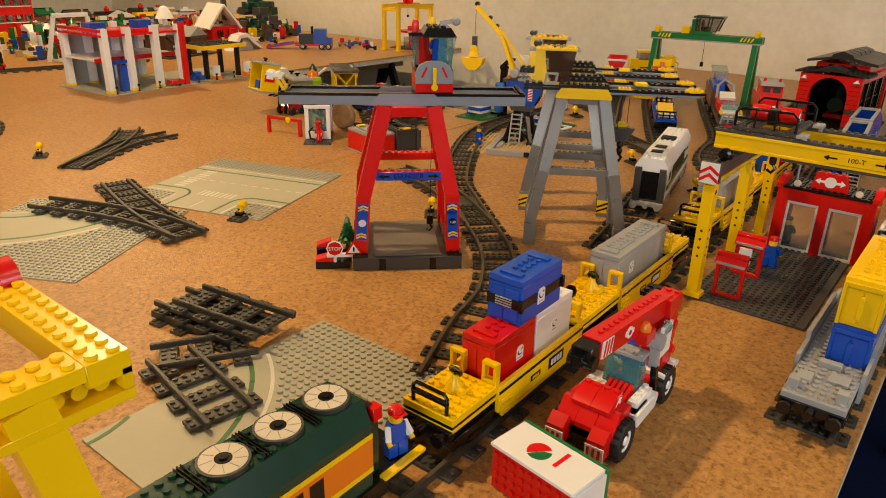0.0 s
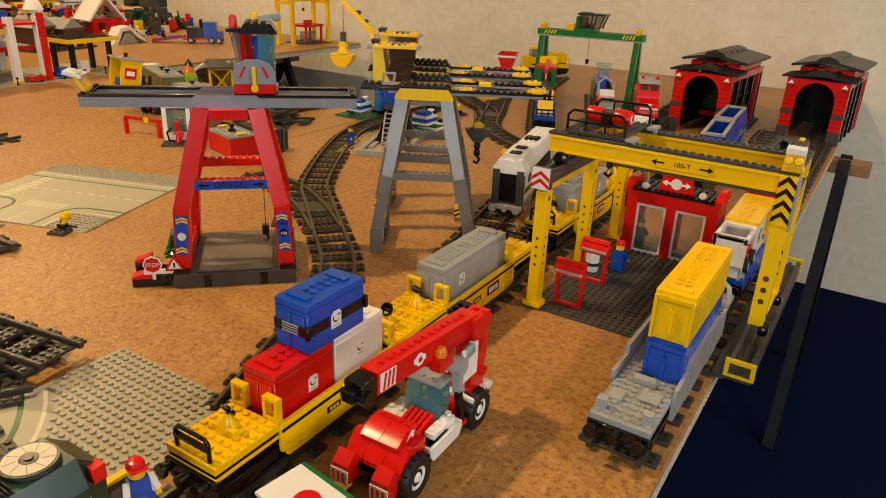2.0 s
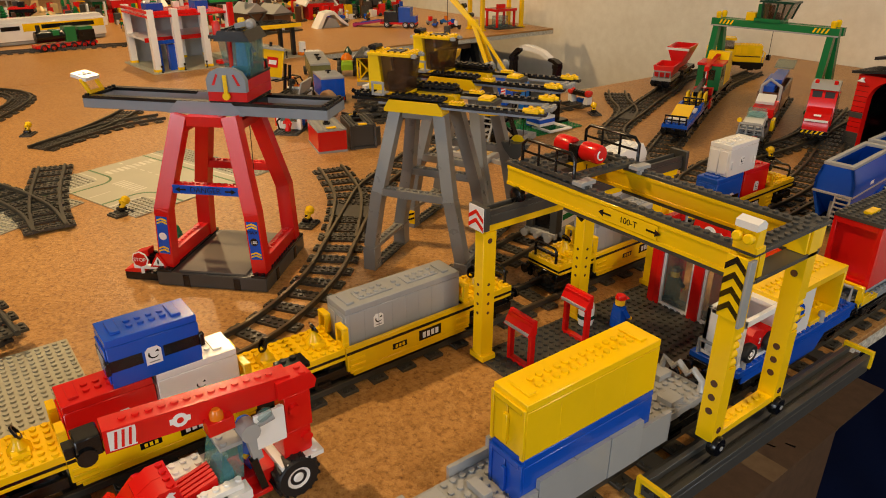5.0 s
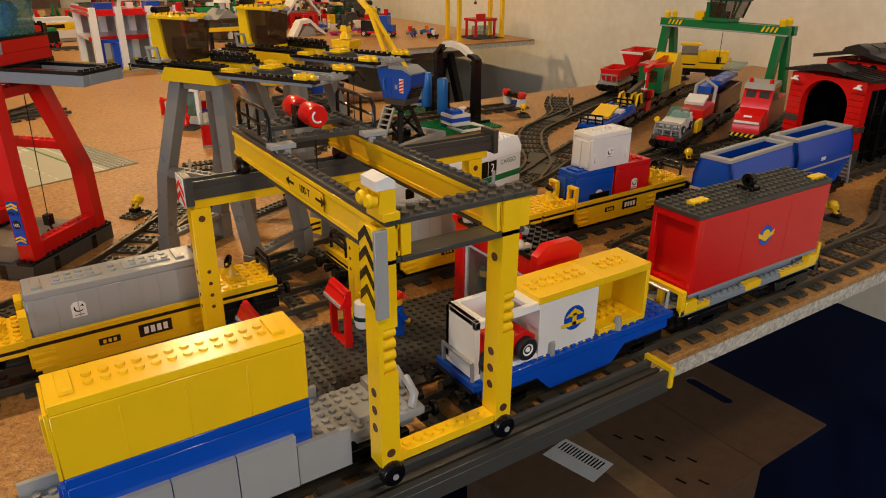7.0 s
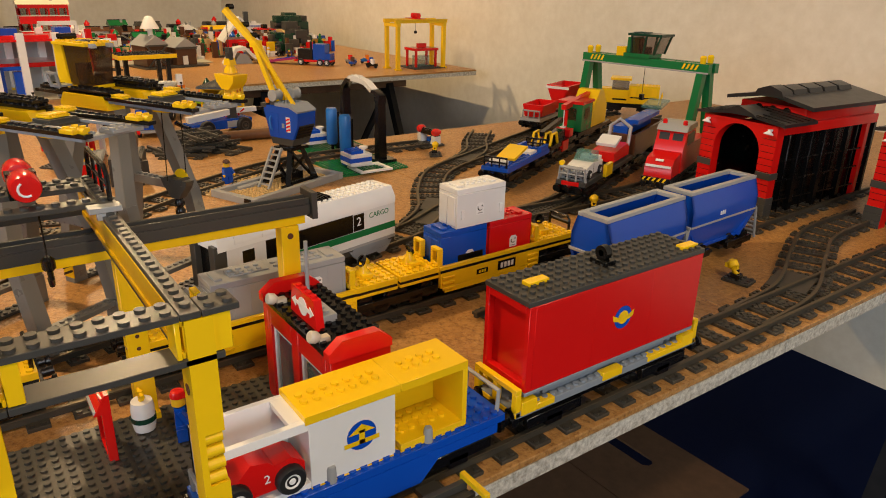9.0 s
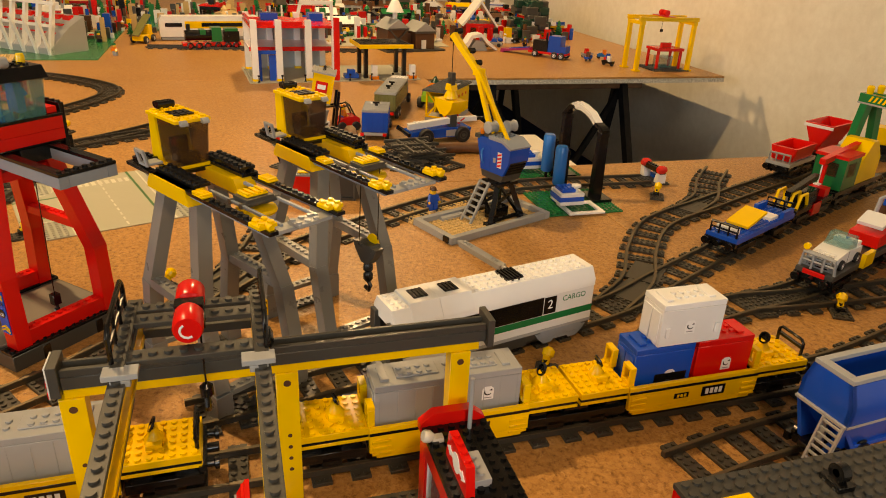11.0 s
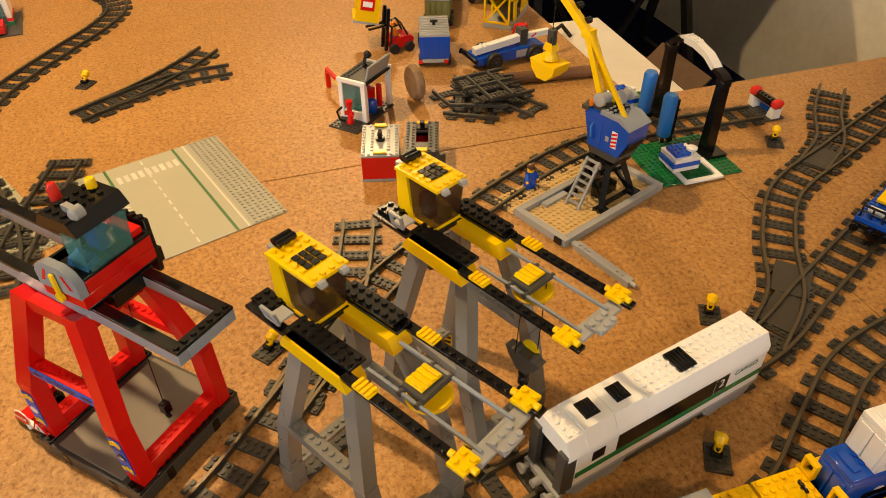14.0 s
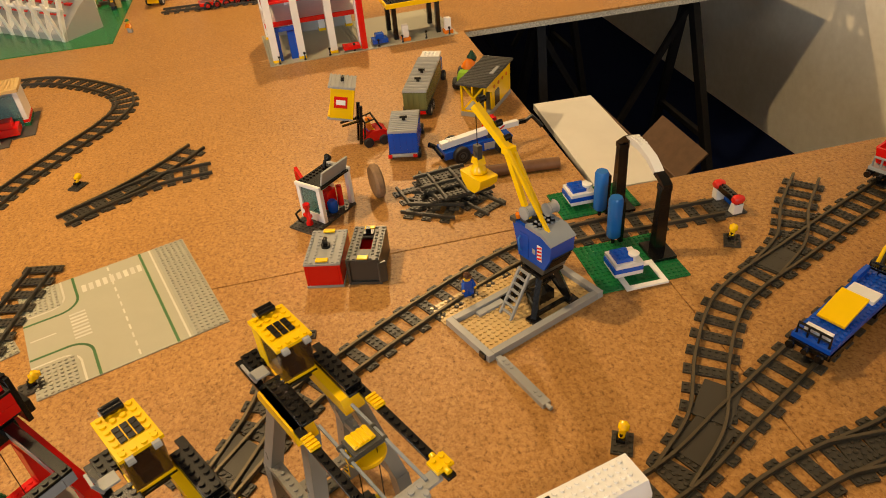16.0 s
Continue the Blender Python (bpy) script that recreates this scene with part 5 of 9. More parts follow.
for yy, op_ in ((-42, -1), (40, 1)):
    leg = part("leg", yg, YEL, [("x", "z", [(98, yy - 6), (112, yy - 6), (112, yy + 6), (98, yy + 6)], 36, 58)] + [("x", "z", [(98, yy - 6), (112, yy - 6), (112, yy + 6), (109, yy + 6), (109, yy - 3), (101, yy - 3), (101, yy + 6), (98, yy + 6)], 58, 100)] + [("x", "z", [(98, yy - 6), (112, yy - 6), (112, yy + 6), (109, yy + 6), (109, yy - 3), (101, yy - 3), (101, yy + 6), (98, yy + 6)], 128, 186), ("x", "z", [(98, yy - 6), (112, yy - 6), (112, yy - 3), (98, yy - 3)], 100, 128)] + [("c", (105 + dx, yy - 3, 103 + 7.2 * k), (105 + dx, yy + 5, 103 + 7.2 * k), 3.4, 10) for k in range(4) for dx in (-3.6, 3.6)], "yellow leg with a studded block")
    each("pin_hole", leg, BRN, [("c", (105, yy - 6.4, 62 + 12 * k), (105, yy - 5.9, 62 + 12 * k), 2.8) for k in range(3)] + [("c", (105, yy - 6.4, 150), (105, yy - 5.9, 150), 2.8), ("c", (112, yy, 46), (112.4, yy, 46), 2.8)])
    wh_ = part("wheel", yg, BLK, [("l", (108, yy, 32), (1, 0, 0), [(3, 0), (7, 0.5), (8, 2.5), (8, 6), (7, 8), (3, 9)], 18)], "small black wheel")
    part("hub", wh_, LGR, [("c", (117, yy, 32), (117.4, yy, 32), 2, 10)])
part("sill", yg, YEL, [("b", 99, -35.8, 36, 111, 33.8, 42), ("s", 105, -28, 1, 8, 42)], "yellow studded sill")
# rail on the inner legs
sb = part("side_rail", yg, DGR, [("b", -124, -82, 143.2, -110, 194, 152)], "dark grey grooved side rail")
each("rail_ridge", sb, DGR, [("b", -123.6, -82, 152, -121, 194, 157), ("b", -113, -82, 152, -110.4, 194, 157), ("b", -118, -82, 152, -116, 194, 154.6)])
part("rail_under", sb, YEL, [("b", -122.4, -82, 136.2, -111.4, 190, 143)])
for y0, y1 in ((-88, -82.2), (194.2, 199)):
    part("end_stop", sb, DGR, [("b", -128, y0, 140, -106, y1, 162)], "dark grey end stop")
hz = part("hazard_plate", sb, WHT, [("b", -127, -89.2, 139, -107, -88.2, 162)], "white plate with red chevrons")
part("chevron", hz, RED, [("x", "y", [(-127, 140 + 8 * k), (-117, 147 + 8 * k), (-107, 140 + 8 * k), (-107, 144 + 8 * k), (-117, 151 + 8 * k), (-127, 144 + 8 * k)], -89.6, -89.2) for k in (0, 1)])
for yy in (-37, 37):
    bm_ = part("bridge_beam", yg, YEL, [("b", -132, yy - 3.6, 168, 110, yy + 3.6, 186)], "yellow bridge beam")
    each("beam_flange", bm_, YEL, [("b", -132, yy - 4.6, 183, 110, yy + 4.6, 186.1), ("b", -132, yy - 4.6, 167.9, 110, yy + 4.6, 171)])
    part("beam_plate", bm_, DGR, [("b", -134, yy - 4.4, 186.3, 112, yy + 4.4, 189.4), ("s", -128, yy, 30, 1, 189.4)], "dark grey studded rail")
    part("beam_under", bm_, DGR, [("b", -60, yy - 4.2, 164.8, 112, yy + 4.2, 167.7)])
bm_ = part("load_plate", yg, YEL, [("b", -18, -42.2, 171.4, 36, -41.7, 182.6)])
lettering("load_word", bm_, BLK, "100-T", 7, face_y(9, -42.4, 177))
part("arrow", bm_, BLK, [("x", "y", [(-21, 177), (-16, 180), (-16, 177.8), (-8, 177.8), (-8, 176.2), (-16, 176.2), (-16, 174)], -42.5, -42.2), ("x", "y", [(39, 177), (34, 180), (34, 177.8), (26, 177.8), (26, 176.2), (34, 176.2), (34, 174)], -42.5, -42.2)])
each("end_tie", yg, DGR, [("b", 96, -32.4, 186.2, 112, 32.4, 189.3), ("b", 96, -32.4, 164.6, 112, 50, 167.8), ("b", 96, 41.8, 186.2, 112, 58, 189.3)])
part("tie_studs", yg, DGR, [("s", 100, -28, 2, 8, 189.3), ("s", 100, 46, 2, 2, 189.3)])
each("corner_block", yg, YEL, [("b", 97, 30, 168, 111, 32.2, 186), ("b", 97, 42, 168, 111, 54, 186), ("b", 97, -32.2, 168, 111, -26, 186)])
part("far_tie", yg, DGR, [("b", -132, -33, 168, -120, 33, 174)])
cv = part("chevron_plate", yg, YEL, [("b", 97, -49.4, 140, 112, -48.2, 187)], "yellow plate with black chevrons")
part("chevron", cv, BLK, [("x", "y", [(97, 142 + 11 * k), (104.5, 149 + 11 * k), (112, 142 + 11 * k), (112, 147 + 11 * k), (104.5, 154 + 11 * k), (97, 147 + 11 * k)], -49.8, -49.4) for k in range(4)])
part("plate_frame", yg, LGR, [("b", 112.2, -49.4, 136, 114.6, -42, 186)])
lp = part("end_lamp", yg, YEL, [("b", 96, -44, 189.6, 114, -34, 194), ("x", "x", [(-46, 194), (-36, 194), (-36, 206), (-44, 206)], 97, 113), ("l", (101, -45.6, 200), (0, -1, 0.2), [(3.4, 0), (3.8, 4), (2.6, 5.4)], 12), ("l", (109, -45.6, 200), (0, -1, 0.2), [(3.4, 0), (3.8, 4), (2.6, 5.4)], 12)])
part("lamp_shell", lp, WHT, [("x", "x", [(-47, 206.2), (-36, 206.2), (-36, 210), (-40, 213), (-47, 211)], 97, 113)])
for s in (-1, 1):
    part("roller", yg, BLK, [("l", (-117, s * 36, 161.5), (0, s, 0), [(2, 0), (4, 0), (7.5, 2), (8.2, 5), (7.5, 8), (4, 10), (2, 10)], 18)], "black rubber roller")
tl = part("trolley", yg, DGR, [("b", -116, -41, 191.5, -48, -33, 194.7), ("b", -116, 33, 191.5, -48, 41, 194.7), ("b", -116, -33, 191.5, -108, 33, 194.7), ("b", -104, -33, 191.5, -92, 33, 194.7), ("b", -64, -33, 191.5, -52, 33, 194.7), ("s", -112, -37, 8, 1, 194.7), ("s", -112, 37, 8, 1, 194.7), ("s", -112, -28, 1, 8, 194.7), ("s", -98, -28, 1, 8, 194.7), ("s", -58, -28, 1, 8, 194.7)], "dark grey winch trolley")
part("winch", tl, RED, [("l", (-108, -1, 206), (1, 0, 0), [(4, 0), (7.6, 0), (8.4, 2), (8.4, 16), (7.6, 18), (4, 18.5), (4, 29.5), (7.6, 30), (8.4, 32), (8.4, 47), (7.6, 49), (4, 49)], 22)], "red winch drum")
part("winch_mount", tl, BLK, [("b", -89, -9, 194.9, -79, 7, 211)])
part("winch_mark", tl, WHT, [("t", [(-58.7, -1 + 4.2 * math.cos(radians(a)), 206 + 4.2 * math.sin(radians(a))) for a in range(120, 301, 30)], 0.7)])
for yr in (-40, 40):
    part("railing", tl, BLK, [("t", [(-114, yr, 195), (-114, yr, 210), (-109, yr, 215), (-57, yr, 215), (-52, yr, 210), (-52, yr, 195)], 1.5), ("t", [(-114, yr, 204), (-52, yr, 204)], 1.1), ("t", [(-94, yr, 195), (-94, yr, 215)], 1.1), ("t", [(-73, yr, 195), (-73, yr, 215)], 1.1)])
for y_ in (-44, 26):
    part("tow_hook", tl, LGR, [("b", -50, y_, 191.2, -40, y_ + 18, 194.6), ("b", -44, y_ + 4, 187, -40, y_ + 14, 191)], "light grey hook plate")
part("hoist_hook", yg, BLK, [("c", (-78, 4, 150), (-78, 4, 192), 0.6, 6), ("l", (-78, 4, 158), (0, 0, -1), [(2, 0), (4, 2), (4, 8), (2, 10)], 10), ("t", [(-78, 4, 150), (-74, 4, 144), (-78, 4, 139), (-83, 4, 142)], 1.8)])

# runway of the gantry at the table's edge
rn = thing("runway", "grey plastic runway beam along the table edge", "toy track", pose(0, 0.915, 0))
part("bearer", rn, DGR, [("b", 3, -152, 0.2, 14, 152, 6)] + [("b", -12, yy, 0.4, 14, yy + 16, 5) for yy in (-120, -40, 60, 130)])
part("beam", rn, DGR, [("b", 14, -152, 2, 38, 152, 14)])
each("groove_rail", rn, DGR, [("b", 15, -152, 14, 19, 152, 20), ("b", 33, -152, 14, 38, 152, 20), ("b", 24, -152, 14, 28, 152, 17)])
for s in (-1, 1):
    part("stop", rn, YEL, [("b", 13, s * 150, 6, 40, s * 154, 9), ("b", 13, s * 150, 20, 40, s * 154, 24), ("b", 13, s * 150, 9, 17, s * 154, 20), ("b", 36, s * 150, 9, 40, s * 154, 20)], "yellow open end stop")

# ---- platform with the red station ----
plat = thing("platform", "dark grey studded baseplate under the station", "toy baseplate", pose(-0.1385, 0.914, 0))
part("plate", plat, DGR, [("b", -64, -128, 0.1, 64, 128, 2.6)])
part("studs", plat, DGR, [("s", -60, -124, 15, 31, 2.6, 9)])
stn = thing("station", "red toy signal house with glazed doors and black roof", "toy building", pose(-0.118, 1.034, 0.0026))
part("side_wall", stn, RED, [("b", -58, -22, 0, -50, 24, 84), ("x", "x", [(-24, 84), (24, 84), (24, 90), (14, 98), (-14, 98), (-24, 90)], -60, -52)])
part("side_wall", stn, RED, [("b", 50, -22, 0, 58, 24, 84), ("x", "x", [(-24, 84), (24, 84), (24, 90), (14, 98), (-14, 98), (-24, 90)], 52, 60)])
part("front_wall", stn, RED, [("b", -50, -22, 0, -44, -16, 84), ("b", -6, -22, 0, 6, -16, 84), ("b", 44, -22, 0, 50, -16, 84), ("b", -44, -22, 68, -6, -16, 84), ("b", 6, -22, 68, 44, -16, 84)])
part("back_wall", stn, RED, [("b", -50, 18, 0, -44, 24, 84), ("b", -6, 18, 0, 6, 24, 84), ("b", 44, 18, 0, 50, 24, 84), ("b", -44, 18, 66, -6, 24, 84), ("b", 6, 18, 66, 44, 24, 84)])
for s in (-25, 25):
    d = part("door", stn, WHT, [("b", s - 19, -20, 0, s - 16, -17, 68), ("b", s + 16, -20, 0, s + 19, -17, 68), ("b", s - 16, -20, 64, s + 16, -17, 68), ("b", s - 16, -20, 0, s + 16, -17, 4)], "white framed glass door")
    part("pane", d, CLR, [("b", s - 16, -19, 4, s + 16, -18, 64)])
part("roof", stn, BLK, [("b", -52, -23, 84.2, 52, 25, 88), ("s", -48, -18, 13, 6, 88)], "black studded roof")
sg = part("roof_sign", stn, RED, [("x", "y", [(-22, 88), (22, 88), (18, 110), (-18, 110)], -14, -8), ("s", -12, -11, 4, 1, 110)], "red sign with a white arrow emblem")
part("arrow_emblem", sg, WHT, [("l", (0, -14.4, 99), (0, 1, 0), [(4, 0), (7, 0), (7, 0.5), (4, 0.5)], 18), ("x", "y", [(-18, 99), (-12, 103), (-12, 100.5), (12, 100.5), (12, 103), (18, 99), (12, 95), (12, 97.5), (-12, 97.5), (-12, 95)], -14.5, -14)])
for s in (-36, 36):
    part("roof_lamp", stn, CRM, [("l", (s, -19, 91.5), (0, -1, 0.35), [(2.4, 0), (4.4, 3), (4.4, 7), (3.6, 8)], 14), ("b", s - 3, -20, 88, s + 3, -12, 92)])
part("roof_block", stn, LGR, [("b", -14, -6, 88, 14, 6, 94), ("s", -8, 0, 3, 1, 94)])
part("aerial", stn, LGR, [("c", (-44, 10, 88), (-44, 10, 130), 1.6)])
figure(-0.160, 1.036, 0.003, 180, BLK, BLK, BRN, "toy figure standing inside the station")


def red_frame(x, y, z, rz, rx=0):
    f = thing("open_frame", "red open window frame standing on the baseplate", "toy frame", pose(x, y, z, rx, 0, rz), "red frames")
    part("frame", f, RED, [("b", -16, -3, 0, -12, 3, 50), ("b", 12, -3, 0, 16, 3, 50), ("b", -12, -3, 0, 12, 3, 4), ("b", -12, -3, 36, 12, 3, 40), ("b", -16, -3, 44, 16, 3, 52)])
    part("hood", f, RED, [("x", "x", [(-8, 40), (3, 40), (3, 54), (0, 54)], -17, 17)])
    part("ledge", f, LGR, [("b", -16, -8, 40.2, 16, -3, 43)])


red_frame(-0.165, 0.811, 0.0026, 0)
red_frame(-0.167, 0.888, 0.0026, 0)
figure(-0.152, 0.935, 0.0043, 170, BLU, BLU, RED, "toy worker with red helmet and blue overalls")
brl = thing("barrel", "white toy barrel with dark bands and a yellow tap", "toy barrel", pose(-0.178, 0.915, 0.0043))
part("body", brl, WHT, [("l", (0, 0, 0), (0, 0, 1), [(7.5, 0), (8.4, 5), (8.4, 19), (7.5, 24)], 18)])
part("band", brl, DGN, [("l", (0, 0, 8), (0, 0, 1), [(8, 0), (8.9, 0), (8.9, 4), (8, 4)], 18)])
part("tap", brl, YEL, [("c", (0, 0, 24), (0, 0, 32), 2), ("c", (-7, 0, 30), (7, 0, 30), 1.6)])

# ---- red mobile crane on the cork ----
mc = thing("mobile_crane", "red and white toy mobile crane with big black tyres", "toy vehicle", pose(-0.160, 0.521, 0, 0, 0, 1.5))
part("chassis", mc, BLK, [("b", -14, -64, 9, 14, 60, 16), ("b", -18, -60, 12, 18, -42, 22)])
for x0 in (-25, -9, 7):
    part("nose_slope", mc, RED, [("x", "x", [(-66, 24), (-46, 24), (-46, 38), (-50, 40), (-54, 40), (-66, 28)], x0, x0 + 15.6)], "red slope brick")
for x0 in (-17, -1):
    part("nose_slope", mc, RED, [("x", "x", [(-58, 38.2), (-34, 38.2), (-34, 48), (-46, 48), (-58, 41)], x0, x0 + 15.6), ("s", x0 + 4, -38, 2, 1, 48)], "red slope brick")
part("nose_arrow", mc, WHT, [("x", "x", [(-46, 40), (-40, 46), (-36, 44), (-38, 43), (-37, 40), (-40, 40), (-41, 43)], 14.7, 15.1)], "white arrow mark")
part("nose_block", mc, RED, [("b", -25, -45.8, 24, 22, -32, 38)])
for x0 in (-26, 8):
    pr = part("prong", mc, RED, [("x", "x", [(-79, 12), (-66.4, 12), (-66.4, 30), (-70, 34), (-79, 27)], x0, x0 + 14)], "red bumper slope")
    hz = part("hazard_plate", pr, WHT, [("b", x0 - 0.6, -80.4, 12, x0 + 14.6, -79.2, 24)], "white plate with red stripes")
    part("stripe", hz, RED, [("x", "y", [(x0 + 1 + 4.4 * k, 13.5), (x0 + 3.2 + 4.4 * k, 13.5), (x0 + 5.4 + 4.4 * k - 2, 22.5), (x0 + 3.2 + 4.4 * k - 2, 22.5)], -80.8, -80.4) for k in range(3)])
part("bonnet", mc, WHT, [("b", -26, -31.8, 20, 26, -6, 30), ("b", -26, -31.8, 30, -9, -8, 35), ("s", -22, -28, 2, 3, 35)], "white bonnet plate")
each("bonnet_grille", mc, RED, [("x", "x", [(-31.6, 30.2), (-8, 30.2), (-8, 40), (-31.6, 34)], -7 + 4.4 * k, -4.2 + 4.4 * k) for k in range(5)])
part("side_skirt", mc, WHT, [("x", "x", [(-34, 24), (-30, 18), (6, 18), (10, 24), (10, 30), (-34, 30)], 15.5, 28), ("b", 15.5, -24, 30.2, 24, 6, 35), ("s", 19, -20, 1, 4, 35)], "white side skirt")
part("side_skirt", mc, WHT, [("x", "x", [(-34, 24), (-30, 18), (6, 18), (10, 24), (10, 30), (-34, 30)], -28, -15.5)], "white side skirt")
part("windscreen", mc, GLS, [("x", "x", [(-8, 32), (-6.8, 32), (-0.8, 60), (-2, 60)], -14.6, 15), ("x", "x", [(-6.8, 32), (10, 32), (12, 60), (-0.8, 60)], -14.6, -13.4), ("x", "x", [(-6.8, 32), (10, 32), (12, 60), (-0.8, 60)], 13.8, 15)], "clear tinted cab windows")
part("cab_top", mc, LGR, [("b", -16, -4, 60.4, 16, 12, 63.6), ("s", -12, 0, 4, 1, 63.6)], "light grey cab roof bracket")
part("dash", mc, SKY, [("x", "x", [(-5, 30), (4, 30), (4, 40), (-3, 38)], -12, 12)])
part("rear_deck", mc, WHT, [("b", -24, 34, 28, 24, 68, 32), ("s", -20, 62, 6, 1, 32)], "white rear plate with studs")
part("cab_floor", mc, RED, [("b", -14, 8, 16.2, 14, 40, 27.8), ("b", -24, 10, 16.2, 24, 26, 20)])
part("tower", mc, RED, [("b", -4, 40, 32.2, 18, 62, 54), ("b", 0, 44, 54, 18, 64, 84), ("c", (18, 50, 74), (22, 50, 74), 4), ("c", (18, 58, 46), (21, 58, 46), 4)], "red boom tower")
part("tower_top", mc, RED, [("x", "x", [(40, 84.2), (68, 84.2), (70, 90), (66, 98), (40, 98)], 2, 18), ("s", 8, 60, 2, 1, 98)])
part("top_plate", mc, BLK, [("b", -14, 52, 90, 1.6, 74, 94), ("s", -10, 58, 2, 2, 94)], "black plate beside the tower")
part("side_shield", mc, WHT, [("b", 19, 20, 54, 21.6, 42, 82), ("b", 15, 38, 54, 19, 42, 80)], "white side shield")
part("hinge", mc, LGR, [("l", (12, 16, 72), (1, 0, 0), [(3, 0), (7, 0), (7, 12), (3, 12)], 14), ("q", (18, 16, 72), (18, 20, 46), 7, 7), ("c", (18, 20, 74), (20, 34, 78), 4)], "grey hinge arm")
part("hinge_lamp", mc, GLS, [("l", (20, 24, 78), (0.2, 0.6, 0.5), [(3, 0), (4, 3), (4, 8), (2, 10)], 12)])
part("strut", mc, BLK, [("q", (20, 16, 48), (20, 22, 16), 5, 5)])
bo = part("boom", mc, RED, [("q", (7, 52, 91), (-2, -68, 96), 16, 17)], "red boom with a row of studs")
each("stud", bo, RED, [("c", (6.1 - 0.59 * k, 40 - 7.9 * k, 99.4 + 0.33 * k), (6.1 - 0.59 * k, 40 - 7.9 * k, 101.6 + 0.33 * k), 2.4, 10) for k in range(13)])
st = part("boom_sticker", bo, WHT, [("q", (6.4, -66, 96), (7.6, -50, 95.3), 0.8, 14)], "white sticker with red stripes")
part("stripe", st, RED, [("q", (7.1 + 0.32 * k, -63 + 4.2 * k, 89.6), (7.3 + 0.32 * k, -61 + 4.2 * k, 102), 0.7, 1.7) for k in range(4)])
part("emblem", bo, WHT, [("q", (9.0, -30, 94.5), (10.0, -17, 94.0), 0.8, 4), ("c", (8.6, -23.5, 94.2), (9.9, -23.6, 94.2), 5, 16)], "white wheel and arrow mark")
part("emblem_core", bo, RED, [("c", (9.9, -23.6, 94.2), (10.3, -23.6, 94.2), 2.2, 12)])
part("boom_tip", mc, BLK, [("b", -10, -84, 89, 6, -69, 104, 1), ("c", (-12, -79, 91), (8, -79, 91), 6, 14), ("b", -7, -90, 91, 2, -82, 99)], "black boom tip")
part("lamp_block", mc, RED, [("b", 9, -10, 78, 19, 8, 88)])
part("lamp", mc, ORG, [("l", (14, -2, 88), (0, 0, 1), [(4.6, 0), (4.6, 4), (2.6, 7)], 12)], "orange lamp")
for yy, w, xo in ((-50, 15, 21), (46, 13, 19)):
    for s in (-1, 1):
        tyre_ = wheel(mc, s * xo, yy, 17, 17, w, (s, 0, 0), WHT, RUB)
        for j in range(16):
            t_ = j * math.pi / 8
            part("tread", tyre_, RUB, [("q", (s * xo - w * 0.42, yy + 16.9 * math.cos(t_), 17 + 16.9 * math.sin(t_)), (s * xo + w * 0.42, yy + 16.9 * math.cos(t_ + 0.16), 17 + 16.9 * math.sin(t_ + 0.16)), 2, 2)])
figure(-0.1605, 0.541, 0.029, 8, BLU, BLU, BLU, "toy driver in blue inside the mobile crane")

oc = thing("goods_box", "red and white toy goods box with a green edge", "toy container", pose(-0.156, 0.394, 0, 0, 0, -8))
part("body", oc, RED, [("b", -35, -17, 0, 35, 18, 36)] + [("c", (-31 + 7.8 * k, -17, 6 + 8 * j), (-31 + 7.8 * k, -18.6, 6 + 8 * j), 2.4) for k in range(9) for j in range(4)])
part("panel", oc, WHT, [("b", -36, -18.8, 36.2, 36, 18, 39)], "white printed lid")
part("side_panel", oc, WHT, [("b", 35.2, -17, 0, 37.6, 18, 36)])
part("edge", oc, GRN, [("b", -36, 18.2, 0, 38, 21.4, 39)], "green edge")
eb = part("emblem", oc, RED, [("x", "z", [(-6 + 9 * math.cos(a_ * 0.314 + 0.9), -1 + 9 * math.sin(a_ * 0.314 + 0.9)) for a_ in range(11)] + [(-8, -4), (-4, 1)], 39, 39.4)], "red and green round emblem")
part("emblem_half", eb, GRN, [("x", "z", [(-6 + 9 * math.cos(a_ * 0.29 + 4.2), -1 + 9 * math.sin(a_ * 0.29 + 4.2)) for a_ in range(10)] + [(-3, 1), (-7, -4)], 39, 39.4)])
part("name_bar", oc, RED, [("x", "z", [(9, -6), (12, -6), (12, 12), (9, 12)], 39, 39.4)])


# ---- road plates, loose rails and other things lying on the cork ----
def arc(cx, cy, r, a0, a1, n=10):
    return [(cx + r * math.cos(radians(a0 + (a1 - a0) * i / n)), cy + r * math.sin(radians(a0 + (a1 - a0) * i / n))) for i in range(n + 1)]


def strip(path, w, z0, z1):
    """A flat painted line along a path."""
    P = [Vector(p) for p in path]
    o = []
    for a, b2 in zip(P, P[1:]):
        d = (b2 - a).normalized()
        s = Vector((-d.y, d.x)) * w / 2
        e = d * w * 0.12
        o.append(("x", "z", [tuple(a - s - e), tuple(b2 - s + e), tuple(b2 + s + e), tuple(a + s - e)], z0, z1))
    return o


rp = thing("road_plate", "pale grey toy road plate with a T-junction and stud borders", "toy road", pose(-0.770, 0.616, 0, 0, 0, 108.8), "road plates")
part("plate", rp, ROADP, [("b", 0, 0, 0.1, 256, 256, 1.7)])
part("stud_border", rp, PLT, [("b", 205, 0.5, 1.72, 255.5, 255.5, 2.0), ("s", 212, 4, 6, 32, 2.0, 9)])
part("stud_corner", rp, PLT, [("b", 0.5, 0.5, 1.72, 58, 64, 2.0), ("s", 4, 4, 7, 8, 2.0, 9)])
